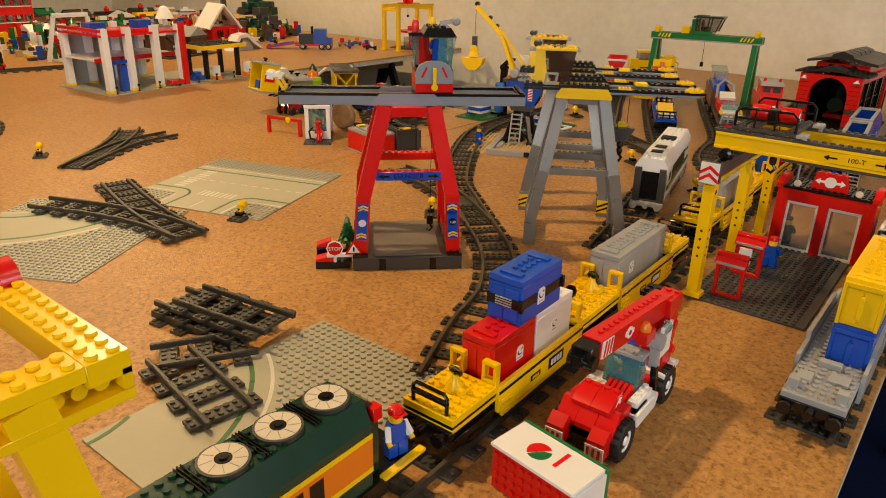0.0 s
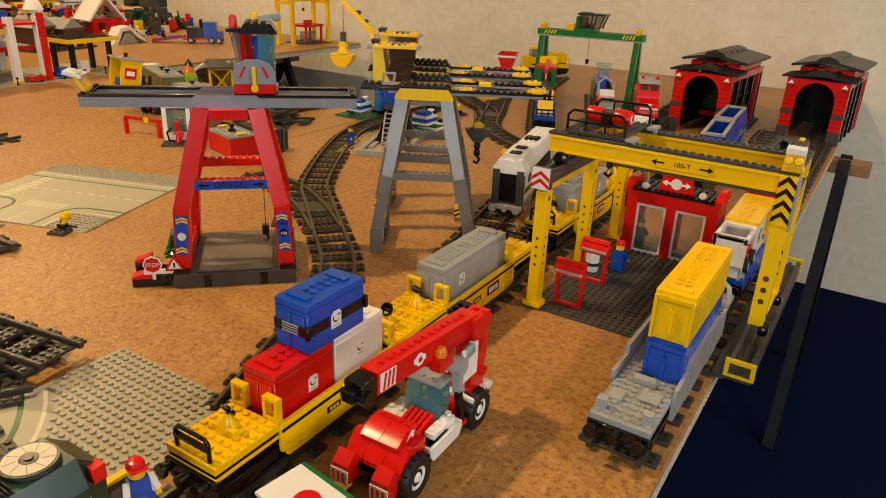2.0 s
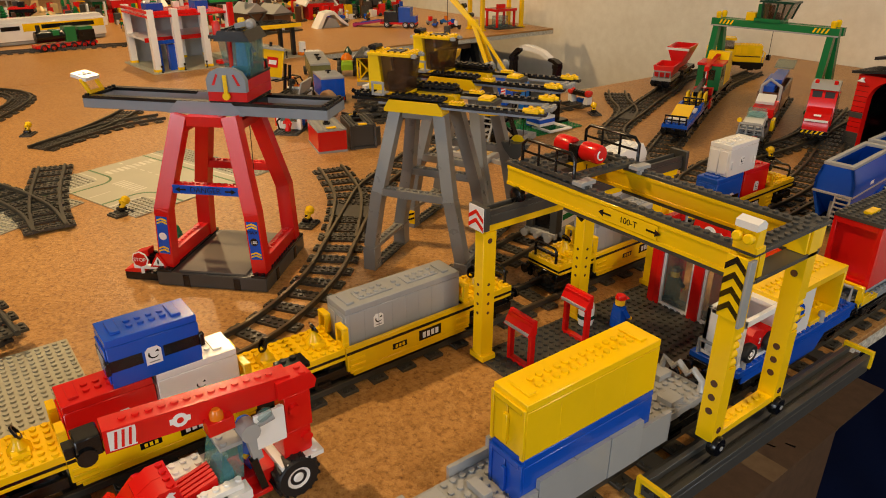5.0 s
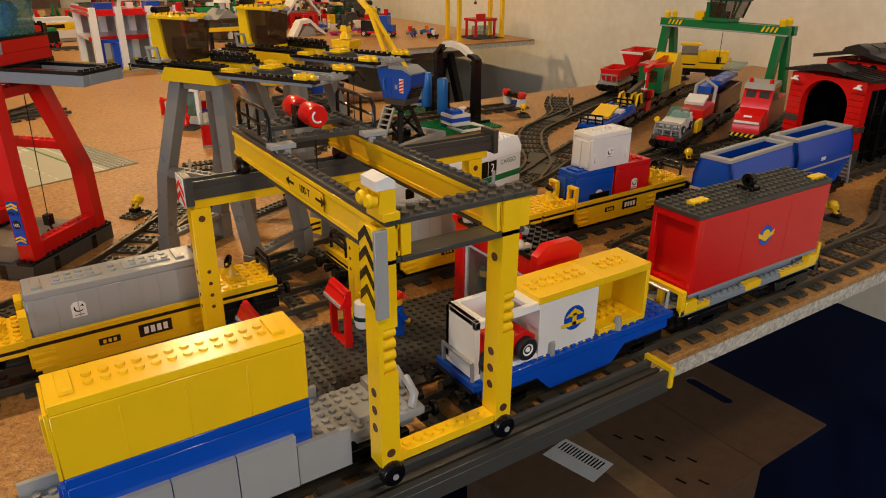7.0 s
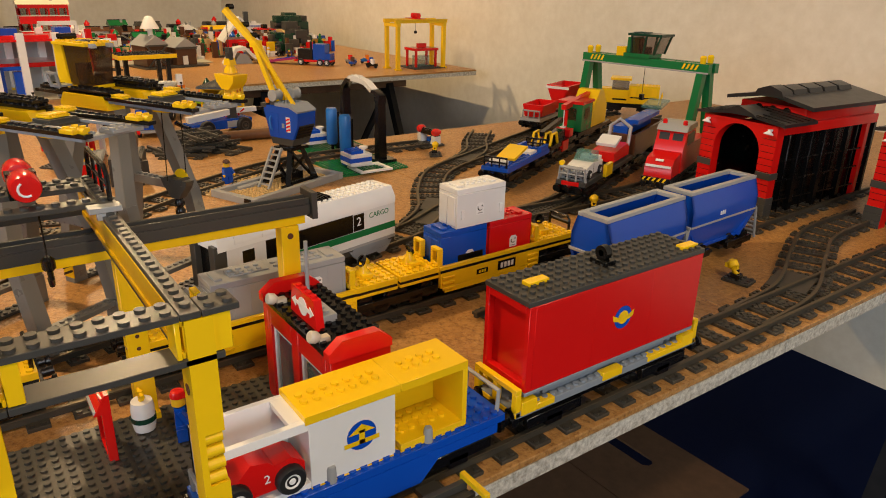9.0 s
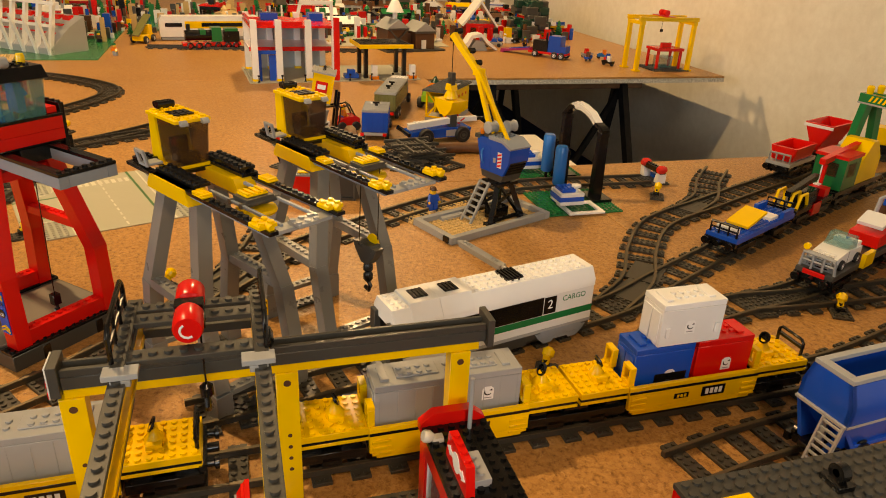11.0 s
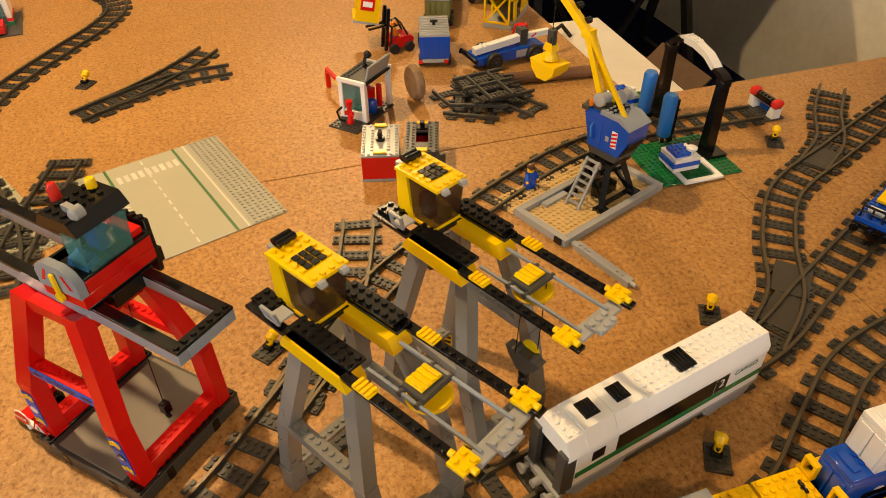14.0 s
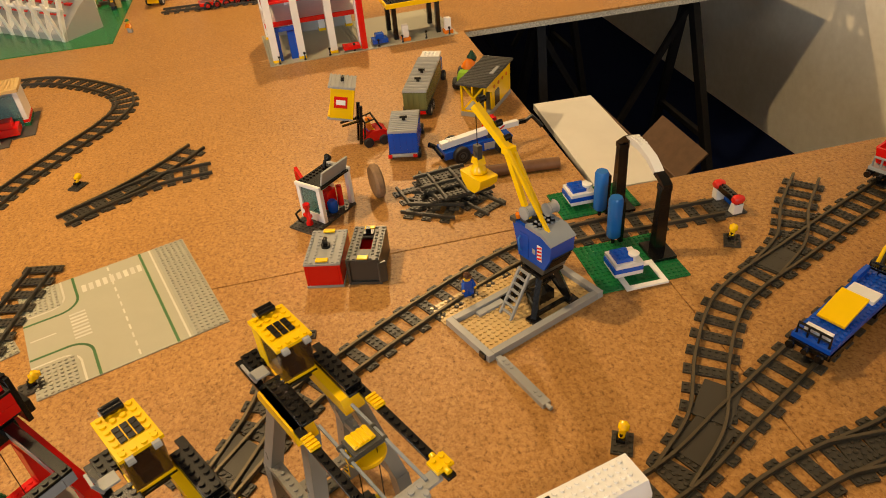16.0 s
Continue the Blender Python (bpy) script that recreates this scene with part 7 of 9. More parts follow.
part("joint", bc, BLK, [("b", 30, -105, 2, 42, -102.2, 11)])
part("step", bc, LGR, [("b", -36, -60, 3.4, -26, -10, 8)])
for sx in (-1, 1):
    for sy in (-1, 1):
        part("leg", bc, BLK, [("q", (-2 + sx * 28, 26 + sy * 34, 3), (-2 + sx * 12, 30 + sy * 13, 60), 8, 8), ("q", (-2 + sx * 24, 26 + sy * 28, 12), (-2 - sx * 16, 28 + sy * 20, 46), 4.5, 4.5), ("b", -2 + sx * 28 - 8, 26 + sy * 34 - 8, 3.3, -2 + sx * 28 + 8, 26 + sy * 34 + 8, 8)])
part("leg_brace", bc, BLK, [("q", (-26, 0, 10), (-26, 54, 10), 5, 5), ("q", (24, 0, 10), (24, 54, 10), 5, 5), ("b", -8, 10, 3.4, 8, 46, 20)])
part("turntable", bc, BLK, [("b", -20, 10, 59, 18, 52, 64), ("c", (-2, 30, 64), (-2, 30, 68), 18, 20)])
part("ladder", bc, LGR, [("q", (-16, -32, 4), (-18, 6, 64), 3, 4), ("q", (6, -32, 4), (2, 6, 64), 3, 4)] + [("q", (-16, -28 + k * 5.4, 10 + 8.6 * k), (5, -28 + k * 5.4, 10 + 8.6 * k), 3.4, 2.6) for k in range(7)], "light grey ladder")
cb = part("cabin", bc, BLU, [("x", "y", [(-28, 80), (26, 80), (38, 104), (40, 126), (20, 134), (-36, 134), (-40, 128), (-30, 92)], 9, 53)], "blue cabin house")
part("lower_body", cb, DGR, [("x", "y", [(-24, 68.2), (22, 68.2), (27, 79.8), (-28, 79.8)], 10, 52)], "dark grey lower body")
part("cabin_top", cb, BGR, [("x", "y", [(-12, 134.2), (20, 134.2), (40, 126.2), (42, 129), (22, 140), (-12, 140)], 8, 54), ("s", -6, 14, 3, 5, 140)])
part("grille", cb, BLK, [("x", "y", [(28, 82), (29, 81), (39.4, 103), (38.6, 104.5)], 13, 49)] + [("q", (30 + 2.6 * k, 13, 84 + 5 * k), (30 + 2.6 * k, 49, 84 + 5 * k), 2, 1.6) for k in range(4)], "black rear grille")
part("cab_window", cb, SMK, [("x", "y", [(-30.6, 92), (-40.4, 127), (-41.4, 126.6), (-31.6, 91.6)], 12, 50)], "smoked front window")
part("window_visor", cb, DGR, [("b", -46, 8, 130, -34, 54, 137)])
part("door", cb, BLU, [("b", -26, 8, 84, -6, 8.9, 122)])
part("door_handle", cb, SKY, [("t", [(-20, 8, 92), (-20, 4, 96), (-22, 4, 112), (-22, 8, 116)], 1.6)])
part("number_plate", cb, LGR, [("b", 2, 8.3, 98, 8, 8.8, 106)])
hz = part("hazard_sign", cb, WHT, [("b", 12, 8.3, 92, 22, 8.8, 118)], "white sign with red stripes")
for k in range(4):
    part("stripe", hz, RED, [("x", "y", [(12.2, 92.6 + 6 * k), (21.8, 96 + 6 * k), (21.8, 99 + 6 * k), (12.2, 95.6 + 6 * k)], 8.0, 8.25)])
shrink(cb, -2, 30, 68, 0.93)
part("winch_bed", cb, DGR, [("b", -30, 14, 134.2, 10, 48, 140)])
part("winch_drum", cb, LGR, [("l", (-22, 12, 150), (0, 1, 0), [(4, 0), (10, 1), (10, 4), (8, 6), (8, 16), (10, 18), (3, 20)], 18)], "grey winch drum")
part("winch_drum", cb, LGR, [("l", (-6, 40, 152), (0, 1, 0), [(4, 0), (10, 1), (10, 4), (8, 6), (8, 16), (10, 18), (3, 20)], 18)], "grey winch drum")
part("lamp", cb, ORG, [("l", (-34, 14, 137), (0, 0, 1), [(3, 0), (4, 4), (4, 8)], 10)])
part("jib", bc, YEL, [("q", (-19, 24, 130), (-54, 16, 222), 6, 7), ("q", (-17, 42, 130), (-54, 25, 222), 6, 7), ("q", (-22, 27, 138), (-22, 39, 138), 4, 4), ("q", (-38, 22, 180), (-38, 32, 180), 5, 7), ("b", -62, 13, 217, -49, 28, 227), ("q", (-56, 20, 222), (-104, 6, 272), 10, 9)], "yellow lattice jib")
part("jib_stay", bc, YEL, [("q", (28, 22, 122), (-52, 15, 226), 4, 5), ("c", (28, 16, 122), (28, 28, 122), 5)], "yellow jib stay")
for px_, pz_ in ((-60, 234), (-74, 250), (-100, 276)):
    part("jib_pin", bc, BLK, [("c", (px_ - 4, 12 + (px_ + 100) * 0.2, pz_), (px_ - 4, 22 + (px_ + 100) * 0.2, pz_), 4.5)])
part("hoist_cable", bc, BLK, [("c", (-105, 8, 196), (-104, 7, 268), 0.6, 6)])
part("hoist_block", bc, DGR, [("b", -110, 4, 190, -100, 12, 214), ("b", -108, 2, 200, -102, 14, 206)])
bk_ = part("bucket", bc, YEL, [("x", "y", [(-116, 186), (-96, 186), (-100, 198), (-112, 198)], 2, 16), ("l", (-106, 9, 172), (0, 0, 1), [(13, 0), (12, 6), (7, 14)], 12), ("x", "y", [(-132, 170), (-80, 170), (-84, 156), (-97, 143), (-115, 143), (-128, 156)], -8, 26)], "yellow clamshell bucket")
shrink(bk_, -106, 9, 186, 0.88)
solid("spare_beam", LGR, [("b", -46, -6, 0, 46, 6, 8), ("b", -52, -4, 1, -46, 4, 7), ("c", (46, 0, 5), (54, 0, 5), 3), ("s", -40, 0, 3, 1, 8), ("s", 24, 0, 2, 1, 8)], "light grey spare beam lying on the cork", "toy part", pose(-0.617, 1.217, 0, 0, 0, 19))
figure(-0.800, 1.196, 0.003, 100, BLU, BLU, BRN, "toy dock worker in dark blue beside the track")

# ---- washing gantry ----
for gx, gy, rz in ((-0.800, 1.445, 0), (-0.960, 1.462, 0)):
    gp_ = thing("green_plate", "green studded toy baseplate under the washing gantry", "toy baseplate", pose(gx, gy, 0, 0, 0, rz), "green plates")
    part("plate", gp_, GRN, slab(-56 if gx < -0.9 else -56, -68, 0, 10 if gx < -0.9 else 14, 17, 2.6))
wg = thing("washing_gantry", "black and white toy washing arch with blue brushes", "toy building", pose(-0.893, 1.468, 0.0026))
for sx, b0 in ((1, 86), (-1, -50)):
    part("post", wg, BLK, [("x", "y", [(b0 - 9, 0), (b0 + 10, 0), (b0 + 6, 110), (b0 - 5, 110)], 15, 31), ("b", b0 - 24, 6, 1, b0 + 24, 44, 6)])
    part("post_head", wg, BLK, slab(b0 - 8, 15, 110.2, 2, 2, 8))
part("arm", wg, BLK, [("x", "y", [(94, 118.4), (94, 122), (82, 128), (64, 130), (64, 124), (78, 121), (82, 118.4)], 16, 30), ("x", "y", [(-58, 118.4), (-46, 118.4), (-28, 132), (-14, 135), (-14, 140), (-34, 139)], 16, 30)], "black arch arm")
part("arch", wg, WHT, [("x", "y", [(-28, 141), (-14, 135.4), (10, 137), (38, 134), (62, 124), (68, 130), (44, 142), (12, 147), (-18, 146)], 16, 30), ("s", -12, 20, 4, 2, 146.4)], "white roof arch")
for bx, by in ((44, -28), (-34, -16)):
    br_ = part("brush", wg, SKY, [("l", (bx, by, 14), (0, 0, 1), [(9, 0), (11, 3), (11, 66), (9, 70)], 22)], "blue round brush")
    part("spindle", br_, BLK, [("c", (bx, by, 2), (bx, by, 80), 3, 10), ("b", bx - 4, by + 8, 4, bx + 6, by + 14, 76)])
    cx, cy = (118, -46) if bx > 0 else (-78, -34)
    ct = part("control_box", wg, WHT, [("b", cx - 22, cy - 20, 10, cx + 18, cy + 22, 16), ("b", cx - 22, cy - 20, 24, cx + 18, cy + 22, 30)], "white and blue control box")
    part("blue_layer", ct, BLU, [("b", cx - 20, cy - 22, 16.2, cx + 18, cy + 22, 23.8), ("b", cx - 30, cy - 14, 4, cx - 14, cy + 4, 14), ("b", cx - 16, cy - 16, 30.2, cx + 12, cy + 8, 36), ("s", cx - 10, cy - 10, 3, 3, 36)])
    part("seat", ct, WHT, [("l", (cx + 8, cy + 10, 30), (0, 0, 1), [(4, 0), (4, 8), (8, 9), (8, 12), (5, 13)], 16)])
part("floor_frame", wg, WHT, [("b", 104, -58, 1, 112, 6, 4.4), ("b", 150, -58, 1, 158, 6, 4.4), ("b", 112, -58, 1, 150, -50, 4.4), ("b", 112, -2, 1, 150, 6, 4.4)], "white floor frame")
bs = thing("buffer_stop", "toy buffer stop with dark red lamps", "toy track", pose(-0.886, 1.655, 0, 0, 0, 92))
part("base", bs, DGR, slab(-20, -28, 0, 5, 7))
part("beam", bs, BLK, [("b", -6, -30, 22, 6, 30, 32), ("s", 0, -20, 1, 6, 32)])
for s in (-1, 1):
    part("post", bs, WHT, [("x", "x", [(s * 30, 5), (s * 16, 5), (s * 20, 22), (s * 30, 22)], -8, 8)])
    part("lamp", bs, TRD, [("l", (-10, s * 26, 30), (1, 0, 0), [(5, 0), (8, 4), (8, 12), (5, 18)], 14)], "dark red lamp")
part("blue_block", bs, BLU, [("b", 4, -14, 5, 14, 14, 14)])


# ---- the yard by the wall ----
def yard_wagon(x, y, rz, half, label, deck, group="yard trains"):
    car = thing("flat_wagon", label, "toy wagon", pose(x, y, 0.009, 0, 0, rz), group)
    part("deck", car, deck, [("b", -24, -half, 22, 24, half, 30)])
    part("frame", car, BLK, [("b", -18, -half + 4, 14, 18, half - 4, 21.8)])
    bogie(car, -half + 36, -3)
    bogie(car, half - 36, -3)
    buffers(car, -half, 20, -1)
    buffers(car, half, 20, 1)
    return car


bf = yard_wagon(-0.585, 1.635, 25, 92, "blue toy flat wagon with yellow load and black railings", BLU)
part("deck_studs", bf, BLU, [("s", -20, -84, 6, 22, 30)])
part("load", bf, YEL, [("q", (0, -50, 36), (0, 4, 48), 34, 4)], "yellow tilted board")
each("white_load", bf, WHT, [("b", -18, 20, 30.2, 18, 44, 36), ("b", -16, -80, 32, 16, -72, 40)])
for y0 in (-88, 86):
    part("railing", bf, BLK, [("t", [(-20, y0, 30), (-20, y0, 46), (20, y0, 46), (20, y0, 30)], 1.8), ("t", [(-20, y0, 38), (20, y0, 38)], 1.4), ("t", [(-7, y0, 30), (-7, y0, 46)], 1.4), ("t", [(7, y0, 30), (7, y0, 46)], 1.4)])
each("blue_side", bf, BLU, [("b", -24, 50, 30.2, -18, 84, 40), ("b", 18, 50, 30.2, 24, 84, 40)])
kw = yard_wagon(-0.659, 1.790, 25, 70, "black toy crane wagon with yellow frames and red ends", BLK)
each("yellow_frame", kw, YEL, [("t", [(s, -60, 30), (s, -52, 50), (s, -30, 50), (s, -22, 30)], 2.6) for s in (-18, -6, 6, 18)])
part("jib_rest", kw, BLK, [("b", -14, -18, 30, 14, 30, 46), ("q", (0, -60, 50), (0, 40, 62), 9, 9)])
each("red_end", kw, RED, [("b", -26, -10, 10, -20, 20, 30), ("b", 20, -10, 10, 26, 20, 30), ("b", -20, 40, 30, 20, 60, 44)])
cw = yard_wagon(-0.733, 1.956, 23, 100, "green and yellow toy railway crane wagon with red boom", BLK)
part("cab", cw, GRN, [("b", -26, -92, 32, 26, -34, 86), ("s", -12, -84, 4, 6, 86)], "green crane cabin")
part("cab_roof", cw, RED, [("b", -28, -94, 86.2, 28, -30, 92)])
part("cab_window", cw, SMK, [("b", 26.1, -80, 54, 26.6, -50, 78), ("b", -12, -92.6, 54, 14, -92.1, 78)])
part("counterweight", cw, YEL, [("x", "x", [(-32, 32), (60, 32), (60, 70), (30, 104), (10, 104), (-32, 60)], -24, 24)], "yellow rear house")
part("boom", cw, RED, [("q", (0, 20, 96), (0, -128, 84), 10, 10), ("q", (0, -110, 76), (0, -112, 40), 5, 5)], "red boom")
part("hook", cw, WHT, [("c", (0, -124, 46), (0, -124, 84), 1.2, 8), ("b", -5, -130, 32, 5, -120, 46)])
rh = yard_wagon(-0.872, 1.955, 25, 58, "light grey toy wagon with a red tipping tray", LGR)
part("railing", rh, LGR, [("t", [(-20, -54, 30), (-20, -54, 46), (20, -54, 46), (20, -54, 30)], 2), ("t", [(-7, -54, 30), (-7, -54, 46)], 1.6), ("t", [(7, -54, 30), (7, -54, 46)], 1.6)])
part("tray", rh, RED, [("x", "y", [(-20, 32), (-16, 32), (-22, 58), (-26, 58)], -44, 44), ("x", "y", [(16, 32), (20, 32), (26, 58), (22, 58)], -44, 44), ("b", -18, -44, 31, 18, 44, 35), ("x", "y", [(-18, 32), (18, 32), (24, 58), (-24, 58)], -46, -42), ("x", "y", [(-18, 32), (18, 32), (24, 58), (-24, 58)], 42, 46)], "red open tray")
rh2 = yard_wagon(-0.925, 2.085, 22, 60, "dark toy wagon with a high red hopper", BLK)
part("hopper", rh2, RED, [("x", "y", [(-10, 40), (-6, 40), (-26, 86), (-30, 86)], -48, 48), ("x", "y", [(6, 40), (10, 40), (30, 86), (26, 86)], -48, 48), ("x", "y", [(-8, 40), (8, 40), (28, 86), (-28, 86)], -50, -46), ("x", "y", [(-8, 40), (8, 40), (28, 86), (-28, 86)], 46, 50), ("b", -8, -46, 32, 8, 46, 41)], "red hopper")
part("rim", rh2, WHT, [("b", -31, -51, 78, -29.5, 51, 84), ("b", -29, -51.5, 78, 29, -50.3, 84)])
yl = thing("locomotive", "yellow toy diesel locomotive standing by the wall", "toy locomotive", pose(-0.895, 2.315, 0.009, 0, 0, -52))
part("hood", yl, YEL, [("b", -22, -20, 26, 22, 56, 72), ("b", -20, -90, 26, 20, -64, 62), ("s", -12, 0, 4, 7, 72)])
part("cab", yl, YEL, [("b", -25, -64, 26, 25, -20, 60), ("b", -27, -68, 84, 27, -16, 90)])
part("cab_window", yl, SMK, [("b", -24, -63, 60.2, 24, -21, 83.8)])
part("frame", yl, BLK, [("b", -25, -96, 16, 25, 64, 25.6)])
part("railing", yl, YEL, [("t", [(-22, 60, 26), (-22, 64, 52), (22, 64, 52), (22, 60, 26)], 2)])
each("hood_door", yl, YEL, [("b", sx * 22, -14 + 17 * k, 46, sx * 22.8, -1 + 17 * k, 66) for k in range(4) for sx in (-1, 1)])
part("stripe", yl, BLK, [("b", -25.5, -60, 34, 25.5, -24, 38), ("b", -22.5, -16, 40, 22.5, 53, 43)])
bogie(yl, -62, -2)
bogie(yl, 32, -2)
# vehicle wagon
vw = yard_wagon(-0.465, 1.706, 23, 118, "dark toy wagon carrying a white rescue truck", DGR)
part("front_rail", vw, LGR, [("t", [(-22, -112, 30), (-20, -114, 50), (20, -114, 50), (22, -112, 30)], 2.2), ("t", [(-21, -113, 40), (21, -113, 40)], 1.6), ("t", [(-7, -114, 30), (-7, -114, 50)], 1.6), ("t", [(7, -114, 30), (7, -114, 50)], 1.6)])
part("red_nose", vw, RED, [("b", -14, -120, 18, 14, -114, 30)])
part("yellow_box", vw, YEL, [("b", 24, -40, 24, 30, -10, 44)])
tk = thing("toy_truck", "white toy rescue truck with clear blue windscreen", "toy truck", pose(-0.443, 1.652, 0.0392, 0, 0, 23) @ Matrix.Scale(0.86, 4))
part("body", tk, WHT, [("x", "x", [(-52, 4), (40, 4), (40, 22), (8, 22), (-8, 26), (-52, 18)], -20, 20), ("s", -12, -44, 4, 2, 20)])
part("windscreen", tk, GLS, [("x", "x", [(-12, 26), (22, 22.3), (18, 42), (2, 42)], -18, 18)], "pale blue clear windscreen")
part("bumper", tk, LGR, [("b", -24, -58, 0, 24, -52, 14)])
part("roof_bar", tk, WHT, [("b", -18, 22, 22.2, 18, 38, 30), ("s", -12, 26, 4, 1, 30)])
part("bull_bar", tk, LGR, [("t", [(-18, -58, 4), (-18, -60, 24), (18, -60, 24), (18, -58, 4)], 2), ("t", [(-18, -59, 14), (18, -59, 14)], 1.6), ("t", [(-6, -59, 4), (-6, -60, 24)], 1.6), ("t", [(6, -59, 4), (6, -60, 24)], 1.6)])
for y_ in (-30, 24):
    for s_ in (-1, 1):
        wheel(tk, s_ * 21, y_, 6, 9, 6)
each("grille_bar", tk, BLK, [("b", -14, -58.6, 3 + 4 * k, 14, -58, 5 + 4 * k) for k in range(3)])
each("door_line", tk, DGR, [("b", s * 20, -8, 5, s * 20.3, -7, 24) for s in (-1, 1)])
part("headlight", tk, YEL, [("c", (-26, -44, 26), (-26, -50, 26), 5, 12)], "yellow lamp")
part("beacon", tk, BLU, [("l", (0, 30, 22), (0, 0, 1), [(6, 0), (6, 6), (4, 9)], 12)])
tk2 = thing("toy_truck", "red toy rescue car with white bonnet", "toy truck", pose(-0.488, 1.762, 0.0392, 0, 0, 23))
part("body", tk2, RED, [("x", "x", [(-40, 4), (40, 4), (40, 24), (10, 24), (-40, 20)], -20, 20)])
part("bonnet", tk2, WHT, [("q", (0, -30, 30), (0, 0, 40), 34, 5)])
part("crane_arm", tk2, LGR, [("t", [(-18, 36, 20), (-18, 44, 50), (-4, 50, 62), (18, 44, 50), (18, 36, 20)], 3.4)])
bx = yard_wagon(-0.558, 1.916, 23, 96, "brown open toy wagon with blue load", BRN)
each("side_wall", bx, BRN, [("b", -24, -96, 30, -20, 96, 62), ("b", 20, -96, 30, 24, 96, 62), ("b", -20, -96, 30, 20, -92, 62), ("b", -20, 92, 30, 20, 96, 62)])
part("load", bx, BLU, [("b", -20, -90, 58, 6, 60, 74), ("b", -10, -60, 74, 16, 80, 82)], "blue load")
part("top_glass", bx, GLS, [("q", (4, 60, 88), (4, 120, 96), 40, 4)])
# red locomotive
rl = thing("locomotive", "red toy locomotive with grey roof and hazard striped buffer beam", "toy locomotive", pose(-0.418, 1.848, 0.009, 0, 0, 22) @ Matrix.Scale(0.92, 4))
part("hood", rl, RED, [("x", "x", [(-110, 26), (-60, 26), (-60, 64), (-100, 58), (-110, 46)], -24, 24)])
part("cab", rl, RED, [("x", "x", [(-60, 26), (20, 26), (20, 98), (-44, 98), (-60, 66)], -26, 26), ("b", -26, 20, 26, 26, 110, 70)])
part("roof", rl, LGR, [("x", "x", [(-52, 98.2), (26, 98.2), (20, 108), (-40, 108)], -27, 27)])
each("cab_window", rl, ROF, [("q", (-12, -54.6, 74), (-12, -47, 94), 18, 0.8, (0, -1, 0)), ("q", (12, -54.6, 74), (12, -47, 94), 18, 0.8, (0, -1, 0)), ("b", 26.1, -36, 72, 26.6, 10, 92)])
part("front_line", rl, WHT, [("x", "x", [(-112.4, 44), (-110.2, 44), (-110.2, 48), (-112.4, 48)], -22, 22), ("q", (0, -108, 54.6), (0, -104, 57.2), 14, 0.8)])
each("roof_lamp", rl, RED, [("l", (s, -34, 108), (0, 0, 1), [(4, 0), (4, 6), (2, 8)], 10) for s in (-18, 18)])
part("buffer_beam", rl, BLK, [("b", -26, -116, 12, 26, -110, 26)])
each("hazard", rl, YEL, [("x", "y", [(-25 + 9 * k, 20), (-21 + 9 * k, 20), (-17 + 9 * k, 26), (-21 + 9 * k, 26)], -116.6, -116) for k in range(5)])
part("frame", rl, BLK, [("b", -24, -110, 16, 24, 114, 25.7)])
bogie(rl, -74, -2)
bogie(rl, 70, -2)
buffers(rl, -116, 16, -1)


